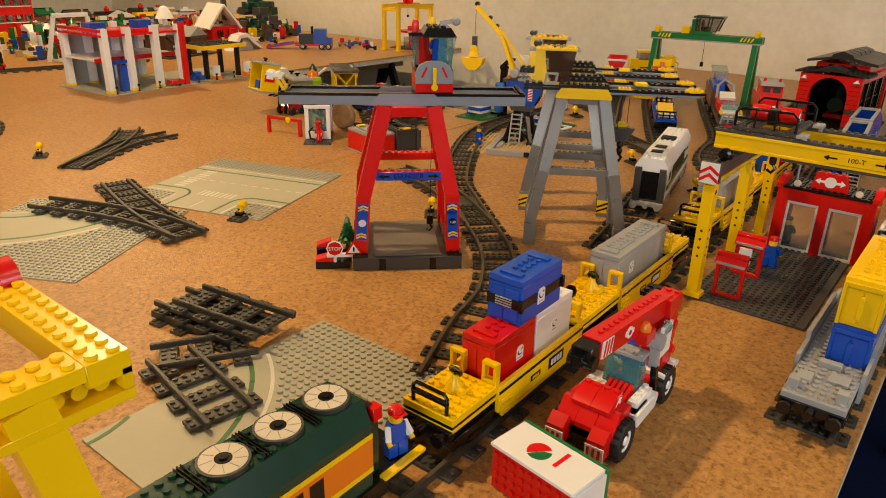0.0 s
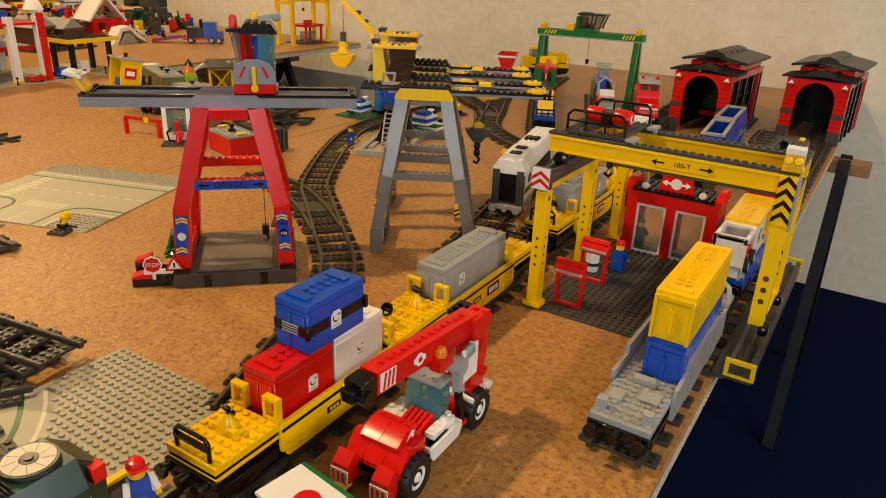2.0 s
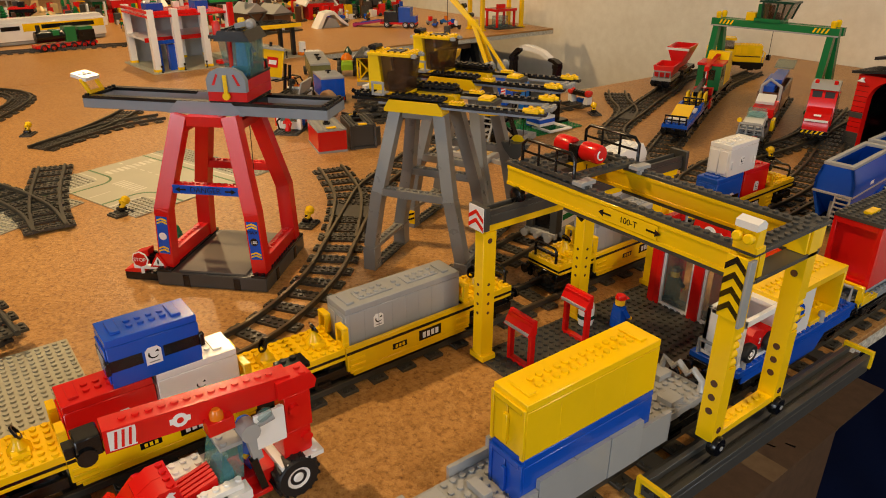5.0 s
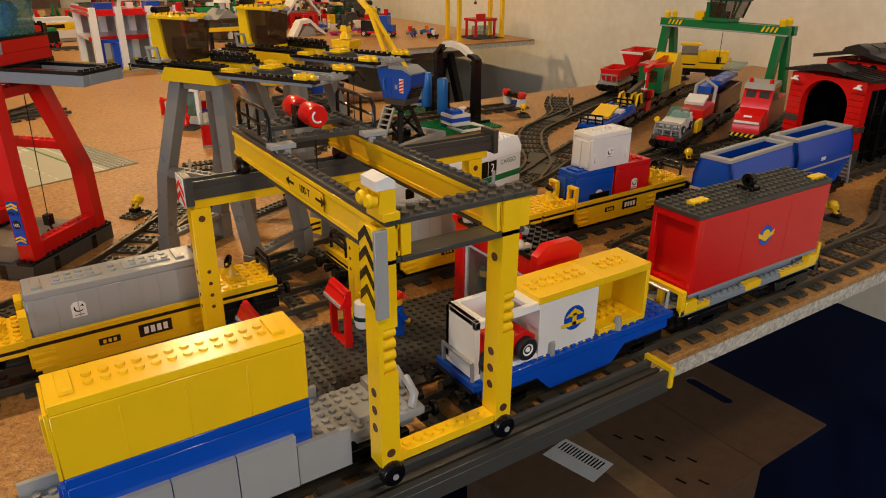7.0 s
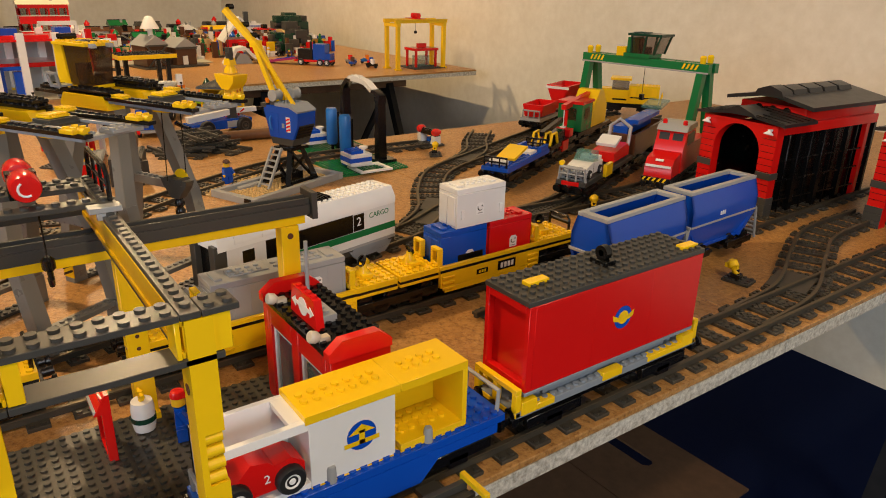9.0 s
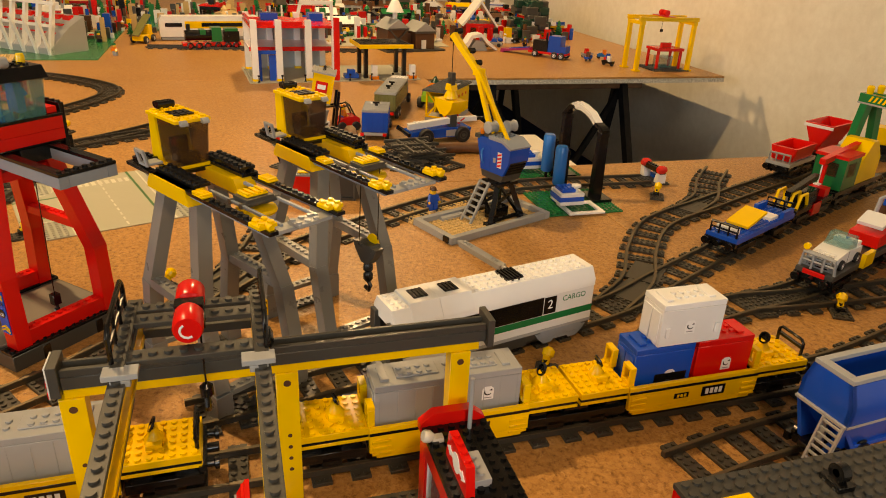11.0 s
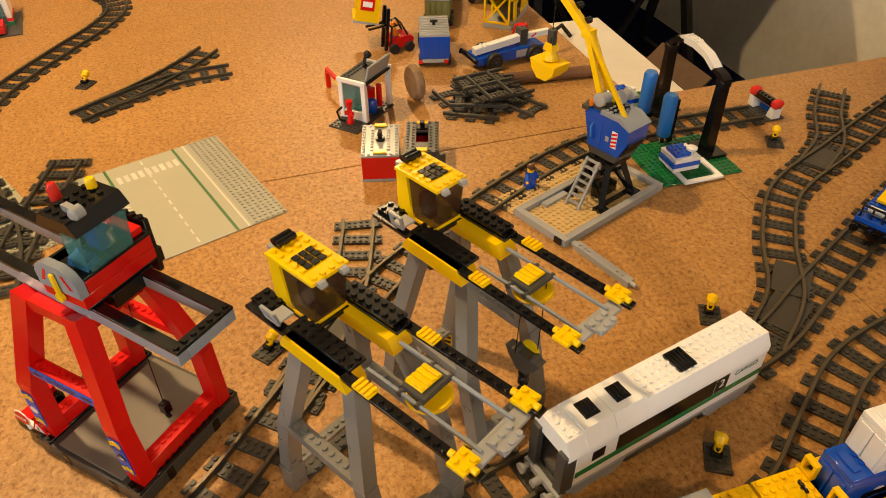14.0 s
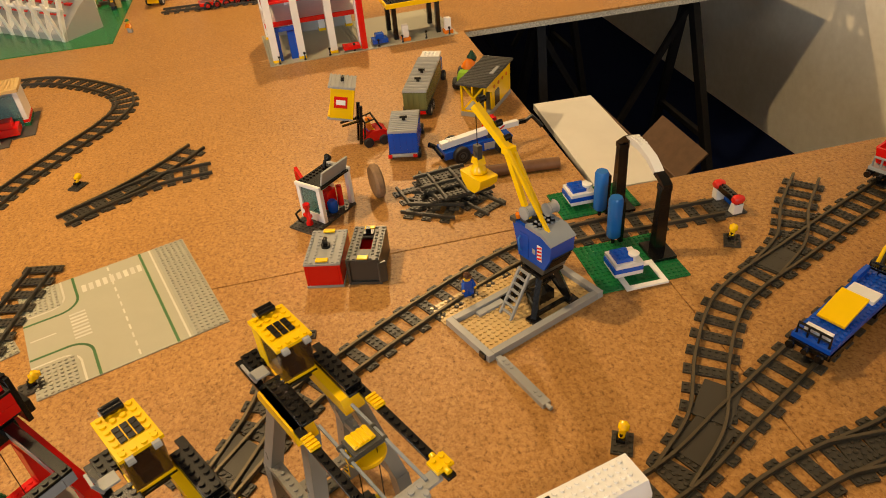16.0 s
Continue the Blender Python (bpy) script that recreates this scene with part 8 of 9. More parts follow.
# ---- engine sheds ----
def engine_shed(x, y, rz, label):
    s = thing("engine_shed", label, "toy building", pose(x, y, 0, 0, 0, rz), "engine sheds")
    W, D, Hh = 64, 262, 137
    # front with a round arch
    arch = [(40 * math.cos(radians(180 - 9 * k)), 91 + 40 * math.sin(radians(9 * k))) for k in range(1, 11)]
    part("front_wall", s, RED, [("x", "y", [(-W, 0), (-40, 0), (-40, 91)] + arch + [(0, Hh), (-W, Hh)], 0, 16), ("x", "y", [(0, 131)] + [(-px, pz) for px, pz in arch[8::-1]] + [(40, 91), (40, 0), (W, 0), (W, Hh), (0, Hh)], 0, 16)], "red arched front")
    for sx in (-1, 1):
        each("quoin", s, DGR, [("b", sx * 40.5, -1.5, z0, sx * (W + 1.5), 17, z0 + 10) for z0 in (0, 10.2, 20.4, 58)], "dark grey corner blocks")
        part("front_lamp", s, WHT, [("l", (sx * 54, -5, 131), (0, -0.3, -1), [(2, 0), (3, 2), (6.5, 5), (7, 6.5)], 14), ("b", sx * 54 - 2, -7, 129, sx * 54 + 2, 0, 132)])
        # black pillars, panels and bars put the open shed's inner shade into colour
        for yy in (60, 122, 184, 234):
            part("pillar", s, RED if yy > 200 else BLK, [("b", sx * W, yy, 0, sx * (W - 8), yy + 9, Hh - 14.2)])
        part("side_rail", s, RED, [("b", sx * W, 16.2, Hh - 14, sx * (W - 10), D, Hh)])
        part("side_glass", s, BLK, [("b", sx * (W - 14), 16.4, 2, sx * (W - 16), D - 7, Hh - 14.2)])
        each("side_sash", s, BLK, [("b", sx * (W - 2), 18, z0, sx * (W - 5), D - 8, z0 + 2.4) for z0 in (22, 52, 82)])
        each("side_glazing_bar", s, BLK, [("b", sx * (W - 2), yy, 3, sx * (W - 4.5), yy + 2, Hh - 15) for yy in (36, 92, 152, 212)])
    # back wall black too, carrying the shade of the deep interior
    part("back_wall", s, BLK, [("b", -W, D - 6, 0, W, D, Hh - 14.2)])
    for sx in (-1, 1):
        part("roof", s, ROF, [("x", "y", [(sx * (W + 12), Hh + 0.3), (0, Hh + 9), (0, Hh + 13), (sx * (W + 12), Hh + 5)], -5, 74)], "dark pitched roof slab")
    part("porch_gable", s, ROF, [("x", "y", [(-30, Hh + 8), (30, Hh + 8), (26, Hh + 12), (0, Hh + 21), (-26, Hh + 12)], -8, 30)], "dark porch gable")
    part("clerestory", s, RED, [("b", -56, 74.4, Hh + 0.3, 56, D, Hh + 18)], "red raised roof wall")
    for sx in (-1, 1):
        part("raised_roof", s, ROF, [("x", "y", [(sx * 74, Hh + 18.2), (0, Hh + 32), (0, Hh + 38), (sx * 74, Hh + 24)], 60, D + 10)], "dark raised roof slab")
    part("roof_gable", s, ROF, [("x", "y", [(-26, Hh + 30), (26, Hh + 30), (20, Hh + 40), (0, Hh + 47), (-20, Hh + 40)], 58, 84)])
    for k in range(4):
        part("roof_vent", s, ROF, [("x", "y", [(-22, Hh + 33), (22, Hh + 33), (18, Hh + 41), (0, Hh + 46), (-18, Hh + 41)], 90 + 40 * k, 124 + 40 * k)])
    for k in range(3):
        part("clerestory_arch", s, BLK, [("c", (-24 + 24 * k, 74.2, Hh + 9), (-24 + 24 * k, 73.7, Hh + 9), 7, 16)])
    for k in range(6):
        for sx in (-1, 1):
            part("roof_rib", s, BLK, [("q", (sx * (W + 8), -2 + 15 * k, Hh + 5.4), (0, -2 + 15 * k, Hh + 13.4), 1.6, 1.6)])
    for k in range(9):
        each("brick_line", s, BLK, [("b", -W - 0.2, -0.3, 40 + 9.6 * k, -40.5, 0.1, 40.7 + 9.6 * k), ("b", 40.5, -0.3, 40 + 9.6 * k, W + 0.2, 0.1, 40.7 + 9.6 * k)])
    return s


engine_shed(-0.284, 1.806, -4, "red toy engine shed with arched gate and dark grey roof")
engine_shed(-0.060, 1.900, -4, "red toy engine shed with arched gate at the table edge")
sv = thing("tank_engine", "dark green toy engine standing inside the shed", "toy locomotive", pose(-0.283, 1.985, 0.009, 0, 0, -3))
part("boiler", sv, DGN, [("c", (0, -50, 44), (0, 40, 44), 18, 18), ("b", -22, 40, 24, 22, 70, 80)])
part("chassis", sv, RED, [("b", -20, -56, 14, 20, 72, 24)])
for yy in (-34, 0, 34):
    for s_ in (-1, 1):
        wheel(sv, s_ * 22, yy, 13, 13, 5, (1, 0, 0), RED, BLK)

# ---- green gantry ----
gg = thing("green_gantry", "green toy gantry crane with yellow lamps and dark cabin", "toy crane", pose(-0.780, 2.015, 0, 0, 0, -83))
for yy in (0, 262):
    for s_ in (-1, 1):
        part("leg", gg, GRN, [("q", (s_ * 44, yy + s_ * 0, 0), (s_ * 14, yy, 166), 15, 14, (0, 1, 0))], "green slanted leg")
    part("foot", gg, GRN, [("b", -52, yy - 10, 0, -36, yy + 10, 8), ("b", 36, yy - 10, 0, 52, yy + 10, 8)])
    part("lamp", gg, YEL, [("l", (s_ * 14, yy, 184), (0, 0, 1), [(5, 0), (6, 5), (6.5, 12), (4, 15)], 12) for s_ in (-1, 1)], "yellow lamp")
part("beam", gg, GRN, [("b", -20, -14, 166.2, -6, 278, 184), ("b", 6, -14, 166.2, 20, 278, 184)], "green bridge beam")
part("beam_edge", gg, LGR, [("b", 20.2, -14, 166, 22, 278, 169)])
each("hazard", gg, YEL, [("x", "x", [(6 + 9 * k, 172), (10 + 9 * k, 172), (15 + 9 * k, 182), (11 + 9 * k, 182)], 20.2, 20.8) for k in range(4)] + [("x", "x", [(222 + 9 * k, 172), (226 + 9 * k, 172), (231 + 9 * k, 182), (227 + 9 * k, 182)], 20.2, 20.8) for k in range(4)])
part("trolley", gg, GRN, [("b", -24, 90, 184.3, 24, 150, 192), ("b", -16, 92, 192, 16, 108, 222)])
part("cabin", gg, SMK, [("x", "x", [(106, 192.4), (158, 192.4), (170, 226), (104, 226)], -20, 20)], "smoked clear cabin")
each("cabin_post", gg, DGN, [("q", (sx * 20, a, 192), (sx * 20, b, 226), 3.4, 3.4) for sx in (-1, 1) for a, b in ((106, 104), (134, 138), (158, 170))])
part("seat", gg, BLK, [("b", -12, 116, 192.6, 12, 134, 204), ("b", -12, 116, 204, 12, 120, 220)])
part("cabin_roof", gg, DGN, [("b", -24, 96, 226.2, 24, 174, 231), ("s", -12, 104, 4, 4, 231)])
part("yellow_box", gg, YEL, [("b", -14, 66, 184.2, 14, 88, 202)])
part("hoist", gg, BLK, [("c", (0, 130, 110), (0, 130, 168), 0.7, 6), ("b", -4, 126, 98, 4, 134, 110)])

# ---- far gate and things on the far table ----
fg = thing("yellow_gantry", "yellow toy gantry at the corner of the far table", "toy crane", pose(-2.05, 2.385, 0, 0, 0, 0))
for sx in (-1, 1):
    for yy in (-105, 105):
        part("leg", fg, YEL, [("b", sx * 40 - 7, yy - 7, 0, sx * 40 + 7, yy + 7, 170), ("b", sx * 40 - 12, yy - 12, 0, sx * 40 + 12, yy + 12, 6)])
for yy in (-105, 105):
    part("cross", fg, YEL, [("b", -48, yy - 8, 158, 48, yy + 8, 170)])
for sx in (-1, 1):
    part("beam", fg, YEL, [("b", sx * 40 - 6, -118, 170.3, sx * 40 + 6, 118, 180), ("b", sx * 40 - 8, -118, 180.3, sx * 40 + 8, 118, 184)])
part("winch", fg, RED, [("l", (-20, 0, 196), (1, 0, 0), [(3, 0), (10, 0), (10, 16), (4, 18), (4, 24), (10, 26), (10, 42), (3, 42)], 16), ("b", -46, -18, 184.4, 46, 18, 187)])
part("hook", fg, BLK, [("c", (0, 0, 140), (0, 0, 186), 0.7, 6), ("b", -4, -4, 130, 4, 4, 140)])
sp = thing("red_station", "small red toy station under the far gantry", "toy building", pose(-2.06, 2.42, 0))
part("frame", sp, RED, [("b", -36, -50, 4, -28, -42, 66), ("b", -36, 42, 4, -28, 50, 66), ("b", 28, -50, 4, 36, -42, 66), ("b", 28, 42, 4, 36, 50, 66), ("b", -40, -54, 66.2, 40, 54, 76)])
part("sign", sp, RED, [("b", -6, -20, 76.2, 6, 20, 92)])
part("plate", sp, DGR, slab(-64, -72, 0, 16, 18, 3))
part("inside", sp, GLS, [("b", -20, -30, 4, 14, 30, 46)])
semi = thing("toy_truck", "blue and red toy truck with a long pink ramp", "toy truck", pose(-2.33, 2.05, 0, 0, 0, -48))
part("cab", semi, BLU, [("b", -24, 40, 22, 24, 90, 82), ("b", -22, 88, 22, 22, 112, 48)])
part("frame", semi, RED, [("b", -26, -40, 14, 26, 112, 22)])
part("engine", semi, BLK, [("b", -22, -24, 22.2, 22, 36, 62), ("c", (-16, 30, 60), (-16, 30, 92), 4), ("c", (16, 30, 60), (16, 30, 92), 4)])
part("ramp", semi, plastic("magenta_plastic", (0.35, 0.03, 0.14)), [("q", (0, -36, 26), (0, -150, 8), 46, 8), ("b", -24, -160, 0, 24, -146, 14)], "magenta ramp")
part("ramp_stripe", semi, BLU, [("q", (0, -50, 29), (0, -130, 16.4), 20, 3)])
for yy in (-10, 70, 98):
    for s_ in (-1, 1):
        wheel(semi, s_ * 27, yy, 13, 13, 9)
for k, (px_, py_, m_, h_) in enumerate([(-2.30, 2.235, LGR, RED), (-2.22, 2.20, BLU, BRN), (-2.18, 2.26, RED, BLU), (-2.12, 2.23, BLK, WHT), (-2.27, 2.29, SKY, ORG)]):
    sc = thing("toy_scooter", "small toy scooter parked on the far table", "toy vehicle", pose(px_, py_, 0, 0, 0, 40 * k), "small vehicles")
    part("body", sc, m_, [("x", "x", [(-22, 8), (20, 8), (26, 16), (6, 22), (-4, 14), (-22, 18)], -8, 8)])
    part("rider_block", sc, h_, [("b", -6, -10, 14, 6, 4, 34)])
    for yy in (-16, 18):
        wheel(sc, 0, yy, 7, 7, 6)

# service building with white pillars
sb_ = thing("service_garage", "white and red toy service garage with tall pillars", "toy building", pose(-1.99, 1.195, 0, 0, 0, 4))
for k in (0, 1):
    part("plate", sb_, PLT, [("b", -128, -256 + 256 * k, 0.2, 128, -1 + 256 * k, 2.4), ("s", -124, -252 + 256 * k, 32, 3, 2.4, 8), ("s", -124, -28 + 256 * k, 32, 3, 2.4, 8)])
for sx in (-96, 104):
    for yy in (-236, -168, -84, -6):
        pl = part("pillar", sb_, WHT, [("b", sx - 9, yy - 9, 2.6, sx + 9, yy + 9, 172)], "tall white pillar")
        part("foot", pl, YEL, [("b", sx - 10, yy - 10, 2.6, sx + 10, yy + 10, 10)])
part("upper_deck", sb_, RED, [("b", -104, -246, 150, 112, 4, 156), ("b", 92, -226, 156, 100, -180, 166), ("b", 92, -156, 156, 100, -98, 166), ("b", -104, -246, 162, 112, -238, 170)], "red upper deck")
part("middle_deck", sb_, WHT, [("b", -104, -246, 84, 60, 4, 90)])
part("deck_stripe", sb_, RED, [("b", 60.2, -246, 80, 64, 4, 92)])
part("red_mast", sb_, RED, [("b", 112, -12, 2.6, 122, 4, 180)], "red mast")
part("lift", sb_, BLU, [("b", 96, -226, 2.6, 104, -218, 86), ("b", 96, -176, 2.6, 104, -168, 86), ("b", 96, -226, 78, 104, -168, 88), ("b", 80, -196, 2.6, 100, -172, 74)], "blue lift frame")
part("canopy", sb_, BLK, [("b", -20, 70, 96, 110, 230, 102), ("s", -12, 78, 15, 19, 102, 7)], "black canopy")
part("canopy_edge", sb_, YEL, [("b", 110.2, 68, 92, 114, 232, 104), ("b", -20, 66, 92, 114, 69.8, 104)], "yellow canopy edge")
for yy in (90, 210):
    each("canopy_post", sb_, BLK, [("b", 84, yy - 6, 2.6, 96, yy + 6, 96), ("b", 0, yy - 6, 2.6, 12, yy + 6, 96)])
    fp = part("fuel_pump", sb_, WHT, [("b", 100, yy + 14, 2.6, 116, yy + 30, 44)])
    part("pump_foot", fp, ORG, [("b", 96, yy + 10, 2.6, 120, yy + 34, 12)])
part("small_car", sb_, BLU, [("b", 90, 20, 8, 118, 62, 20), ("b", 94, 30, 20, 114, 52, 32)])
part("small_car", sb_, RED, [("b", 100, -60, 8, 126, -16, 18)])
part("back_wall", sb_, LGR, [("b", -110, -240, 2.6, -104, 0, 150)])
each("roof_truck", sb_, BLU, [("b", -60, -200, 156.2, -20, -150, 176), ("b", -50, -60, 156.2, 0, -20, 178)])
for k in range(8):
    part("pavement_lamp", sb_, BLK, [("l", (122, -230 + 66 * k, 2.4), (0, 0, 1), [(4, 0), (2, 4), (1.4, 14), (3.4, 16), (3.4, 20)], 8)])

# filling station by the loop
fs = thing("filling_station", "white and green toy filling station with a canopy", "toy building", pose(-1.70, 0.30, 0, 0, 0, 8))
part("plate", fs, DGR, [("b", -70, -110, 0.1, 70, 110, 2.6), ("s", -60, -100, 4, 25, 2.6, 8), ("b", 70, -40, 0.1, 110, 60, 2.4)])
part("shop", fs, WHT, [("b", -60, -96, 2.7, -50, 96, 84), ("b", -50, 86, 2.7, 10, 96, 84), ("b", -50, -96, 2.7, 10, -86, 84)])
part("shop_band", fs, GRN, [("b", -61, -97, 2.7, 11, -84, 10), ("b", -61, 84, 2.7, 11, 97, 10)])
part("shop_red_band", fs, RED, [("b", -61, -97.4, 11, 11, -84.4, 18), ("b", -61, 84.4, 11, 11, 97.4, 18)])
part("shop_glass", fs, GLS, [("b", 4, -84, 4, 8, 84, 76)])
part("shop_roof", fs, TAN, [("b", -64, -100, 84.3, 16, 100, 92), ("s", -58, -94, 9, 24, 92, 7)])
part("canopy", fs, WHT, [("b", -10, -60, 104, 96, -52, 112), ("b", -10, 52, 104, 96, 60, 112), ("b", 88, -52, 104, 96, 52, 112), ("q", (-10, -56, 108), (-60, -56, 120), 8, 8)], "white canopy frame")
part("canopy_top", fs, DGR, [("b", -10, -51.7, 105, 87.7, 51.7, 110)])
each("red_corner", fs, RED, [("b", 90, -62, 103, 98, -44, 114), ("b", 90, 44, 103, 98, 62, 114)])
for yy in (-40, 34):
    part("pillar", fs, WHT, [("b", 78, yy - 6, 2.6, 92, yy + 6, 104)])
part("pump", fs, WHT, [("b", 76, -22, 2.6, 100, 22, 50), ("b", 74, -26, 2.6, 102, 26, 8)])
part("pump_face", fs, BLK, [("b", 100.2, -16, 20, 101, 16, 44)])
part("pump_guard", fs, YEL, [("c", (106, -26, 2.6), (106, -26, 16), 5), ("c", (106, 26, 2.6), (106, 26, 16), 5)])
part("car", fs, RED, [("b", 20, 30, 6, 66, 80, 22), ("b", 28, 40, 22, 58, 70, 36)])
part("cone", fs, ORG, [("l", (40, -66, 2.6), (0, 0, 1), [(16, 0), (5, 28), (2, 34)], 14)])
spole = part("sign_pole", fs, WHT, [("b", -10, -146, 4, 4, -132, 168), ("b", -16, -160, 150, 8, -120, 190)], "white sign pole")
part("pole_band", spole, RED, [("b", -11, -147, 36, 5, -131, 50), ("b", -11, -147, 70, 5, -131, 84)])
part("pole_foot", spole, GRN, [("b", -28, -166, 0.2, 22, -112, 4)])
kk = thing("news_kiosk", "small grey and yellow toy kiosk with a street lamp", "toy building", pose(-1.33, 0.205, 0, 0, 0, 20))
part("wall", kk, LGR, [("b", -30, -34, 0, 30, -28, 76), ("b", -30, 28, 0, 30, 34, 76), ("b", -30, -28, 0, -24, 28, 76)])
part("front", kk, YEL, [("b", 24, -28, 0, 30, 28, 30), ("b", 24, -28, 60, 30, 28, 76)])
part("roof", kk, SKY, [("b", -34, -38, 76.2, 34, 38, 84)])
part("street_lamp", kk, DGR, [("c", (20, 52, 0), (20, 52, 104), 2.4), ("l", (20, 52, 0), (0, 0, 1), [(12, 0), (6, 6), (3, 14)], 12), ("b", 10, 44, 104, 44, 60, 112)])

# ---- toy town ----
TOWN_COLOURS = [WHT, RED, TAN, BRN, LGR, WHT, DGR, RED, BLK, GRN, BLU, YEL]
rng = random.Random(5)


def town_house(x, y, rz, w, d, h, wall, roof, style, label):
    t = thing("toy_house", label, "toy building", pose(x, y, 0, 0, 0, rz), "toy town buildings")
    part("plate", t, rng.choice((GRN, DGR, TAN)), [("b", -w - 8, -d - 8, 0, w + 8, d + 8, 3)])
    n = max(2, int(2 * d // 34))
    storeys = max(1, int(h // 58))
    sh = h / storeys
    o, panes, sills = [], [], []
    for s in range(storeys):
        z0 = 3 + s * sh
        o += [("b", -w, -d, z0, w, d, z0 + sh * 0.28), ("b", -w, -d, z0 + sh * 0.76, w, d, z0 + sh - 0.2)]
        for k in range(n + 1):
            yy = -d + k * (2 * d - 7) / n
            o.append(("b", w - 7, yy, z0 + sh * 0.28, w, yy + 7, z0 + sh * 0.76))
            o.append(("b", -w, yy, z0 + sh * 0.28, -w + 7, yy + 7, z0 + sh * 0.76))
        for k in range(3):
            xx = -w + k * (2 * w - 7) / 2
            o.append(("b", xx, -d, z0 + sh * 0.28, xx + 7, -d + 7, z0 + sh * 0.76))
        panes.append(("b", -w + 5, -d + 5, z0 + sh * 0.28, w - 5, d - 5, z0 + sh * 0.76))
        sills.append(("b", -w - 1.6, -d - 1.6, z0 + sh * 0.25, w + 1.6, d + 1.6, z0 + sh * 0.28 + 1))
    part("wall", t, wall, o)
    part("window_band", t, SMK, panes)
    part("sill", t, rng.choice((WHT, LGR, YEL)), sills)
    if style == 0:
        part("roof", t, roof, [("x", "y", [(-w - 8, h + 3), (0, h + 3 + w * 0.6), (w + 8, h + 3)], -d - 6, d + 6)])
        part("ridge", t, BLK, [("b", -4, -d - 7, h + w * 0.6 - 2, 4, d + 7, h + 5 + w * 0.6)])
        part("chimney", t, LGR, [("b", w * 0.3, d * 0.3, h, w * 0.3 + 12, d * 0.3 + 12, h + w * 0.75)])
    elif style == 1:
        part("roof", t, roof, [("b", -w - 3, -d - 3, h + 3.2, w + 3, d + 3, h + 8)] + [("s", -w + 4, -d + 4, int(2 * w // 8), int(2 * d // 8), h + 8, 6)])
        part("parapet", t, rng.choice(TOWN_COLOURS), [("b", w - 4, -d, h + 8, w + 2, d, h + 20)])
        part("roof_hut", t, rng.choice(TOWN_COLOURS), [("b", -14, -16, h + 8, 12, 14, h + 30)])
    else:
        part("roof", t, roof, [("x", "y", [(-w - 6, h + 3), (w + 6, h + 3), (w * 0.5, h + 22), (-w * 0.5, h + 22)], -d - 4, d + 4)])
        part("turret", t, rng.choice(TOWN_COLOURS), [("l", (0, 0, h + 20), (0, 0, 1), [(13, 0), (13, 10), (16, 12), (2, 30)], 10)])
    return t


def small_car(x, y, rz, a, b2):
    c_ = thing("toy_car", "small toy car in the toy town", "toy car", pose(x, y, 0, 0, 0, rz), "toy town cars")
    part("body", c_, a, [("x", "x", [(-34, 7), (34, 7), (34, 18), (16, 20), (-16, 20), (-34, 16)], -15, 15)])
    part("cabin", c_, b2, [("x", "x", [(-14, 20.2), (14, 20.2), (8, 34), (-8, 34)], -13, 13)])
    for yy in (-20, 20):
        for s in (-1, 1):
            wheel(c_, s * 15, yy, 8, 8, 6)


def town_tree(x, y, h):
    t = thing("toy_tree", "dark green toy fir tree in the toy town", "toy tree", pose(x, y, 0), "toy town trees")
    part("trunk", t, BRN, [("l", (0, 0, 0), (0, 0, 1), [(6, 0), (4, 10), (2, h * 0.4)], 8)])
    o = []
    for k in range(6):
        z0, r0 = h * (0.2 + 0.13 * k), h * 0.30 * (1 - k / 6.5)
        n = 9
        for a in range(n):
            tt = 2 * math.pi * (a + 0.4 * k) / n
            o.append(("q", (0, 0, z0 + h * 0.1), (r0 * math.cos(tt), r0 * math.sin(tt), z0 - h * 0.03), h * 0.09, h * 0.04))
    part("crown", t, GRN, o + [("l", (0, 0, h * 0.25), (0, 0, 1), [(h * 0.1, 0), (h * 0.05, h * 0.5), (0.4, h * 0.76)], 8)])


# plates and main buildings of the town
for x0, y0, x1, y1, m_ in ((-2.95, 0.02, -2.24, 0.50, GRN), (-3.5, 1.15, -2.55, 1.75, PLT), (-3.6, 0.55, -2.95, 1.05, GRN)):
    solid("town_plate", m_, [("b", x0 * 1000, y0 * 1000, 0.1, x1 * 1000, y1 * 1000, 2.2, 0.2)], "flat studless toy town ground plate", "toy baseplate")
st_ = thing("white_arcade", "white toy grandstand with rows of tall columns", "toy building", pose(-2.50, 0.23, 0.0022, 0, 0, -40))
for k in range(8):
    part("column", st_, WHT, [("q", (60, -210 + 60 * k, 0), (20, -210 + 60 * k, 170), 12, 12), ("q", (60, -210 + 60 * k, 0), (90, -210 + 60 * k, 120), 8, 8)], "white slanted column")
part("rail", st_, WHT, [("b", 14, -222, 150, 30, 222, 160), ("b", 36, -222, 84, 48, 222, 92)])
part("stand", st_, LGR, [("x", "y", [(-80, 0), (60, 0), (60, 20), (20, 50), (-20, 80), (-80, 110)], -216, 216)])
each("seat", st_, RED, [("b", -10 - 30 * k, -200 + 44 * j, 46 + 24 * k, 10 - 30 * k, -170 + 44 * j, 62 + 24 * k) for k in range(3) for j in range(9)])
# long white and yellow railcar and a green steam engine before it
mr = thing("railcar", "long white and yellow toy railcar in the toy town", "toy train", pose(-2.72, 0.83, 0, 0, 0, 8))
part("body", mr, WHT, [("b", -30, -180, 14, 30, 190, 74), ("x", "x", [(-180, 74), (190, 74), (180, 88), (-170, 88)], -26, 26)])
part("yellow_band", mr, YEL, [("b", 30.1, -90, 44, 31, 186, 70)])
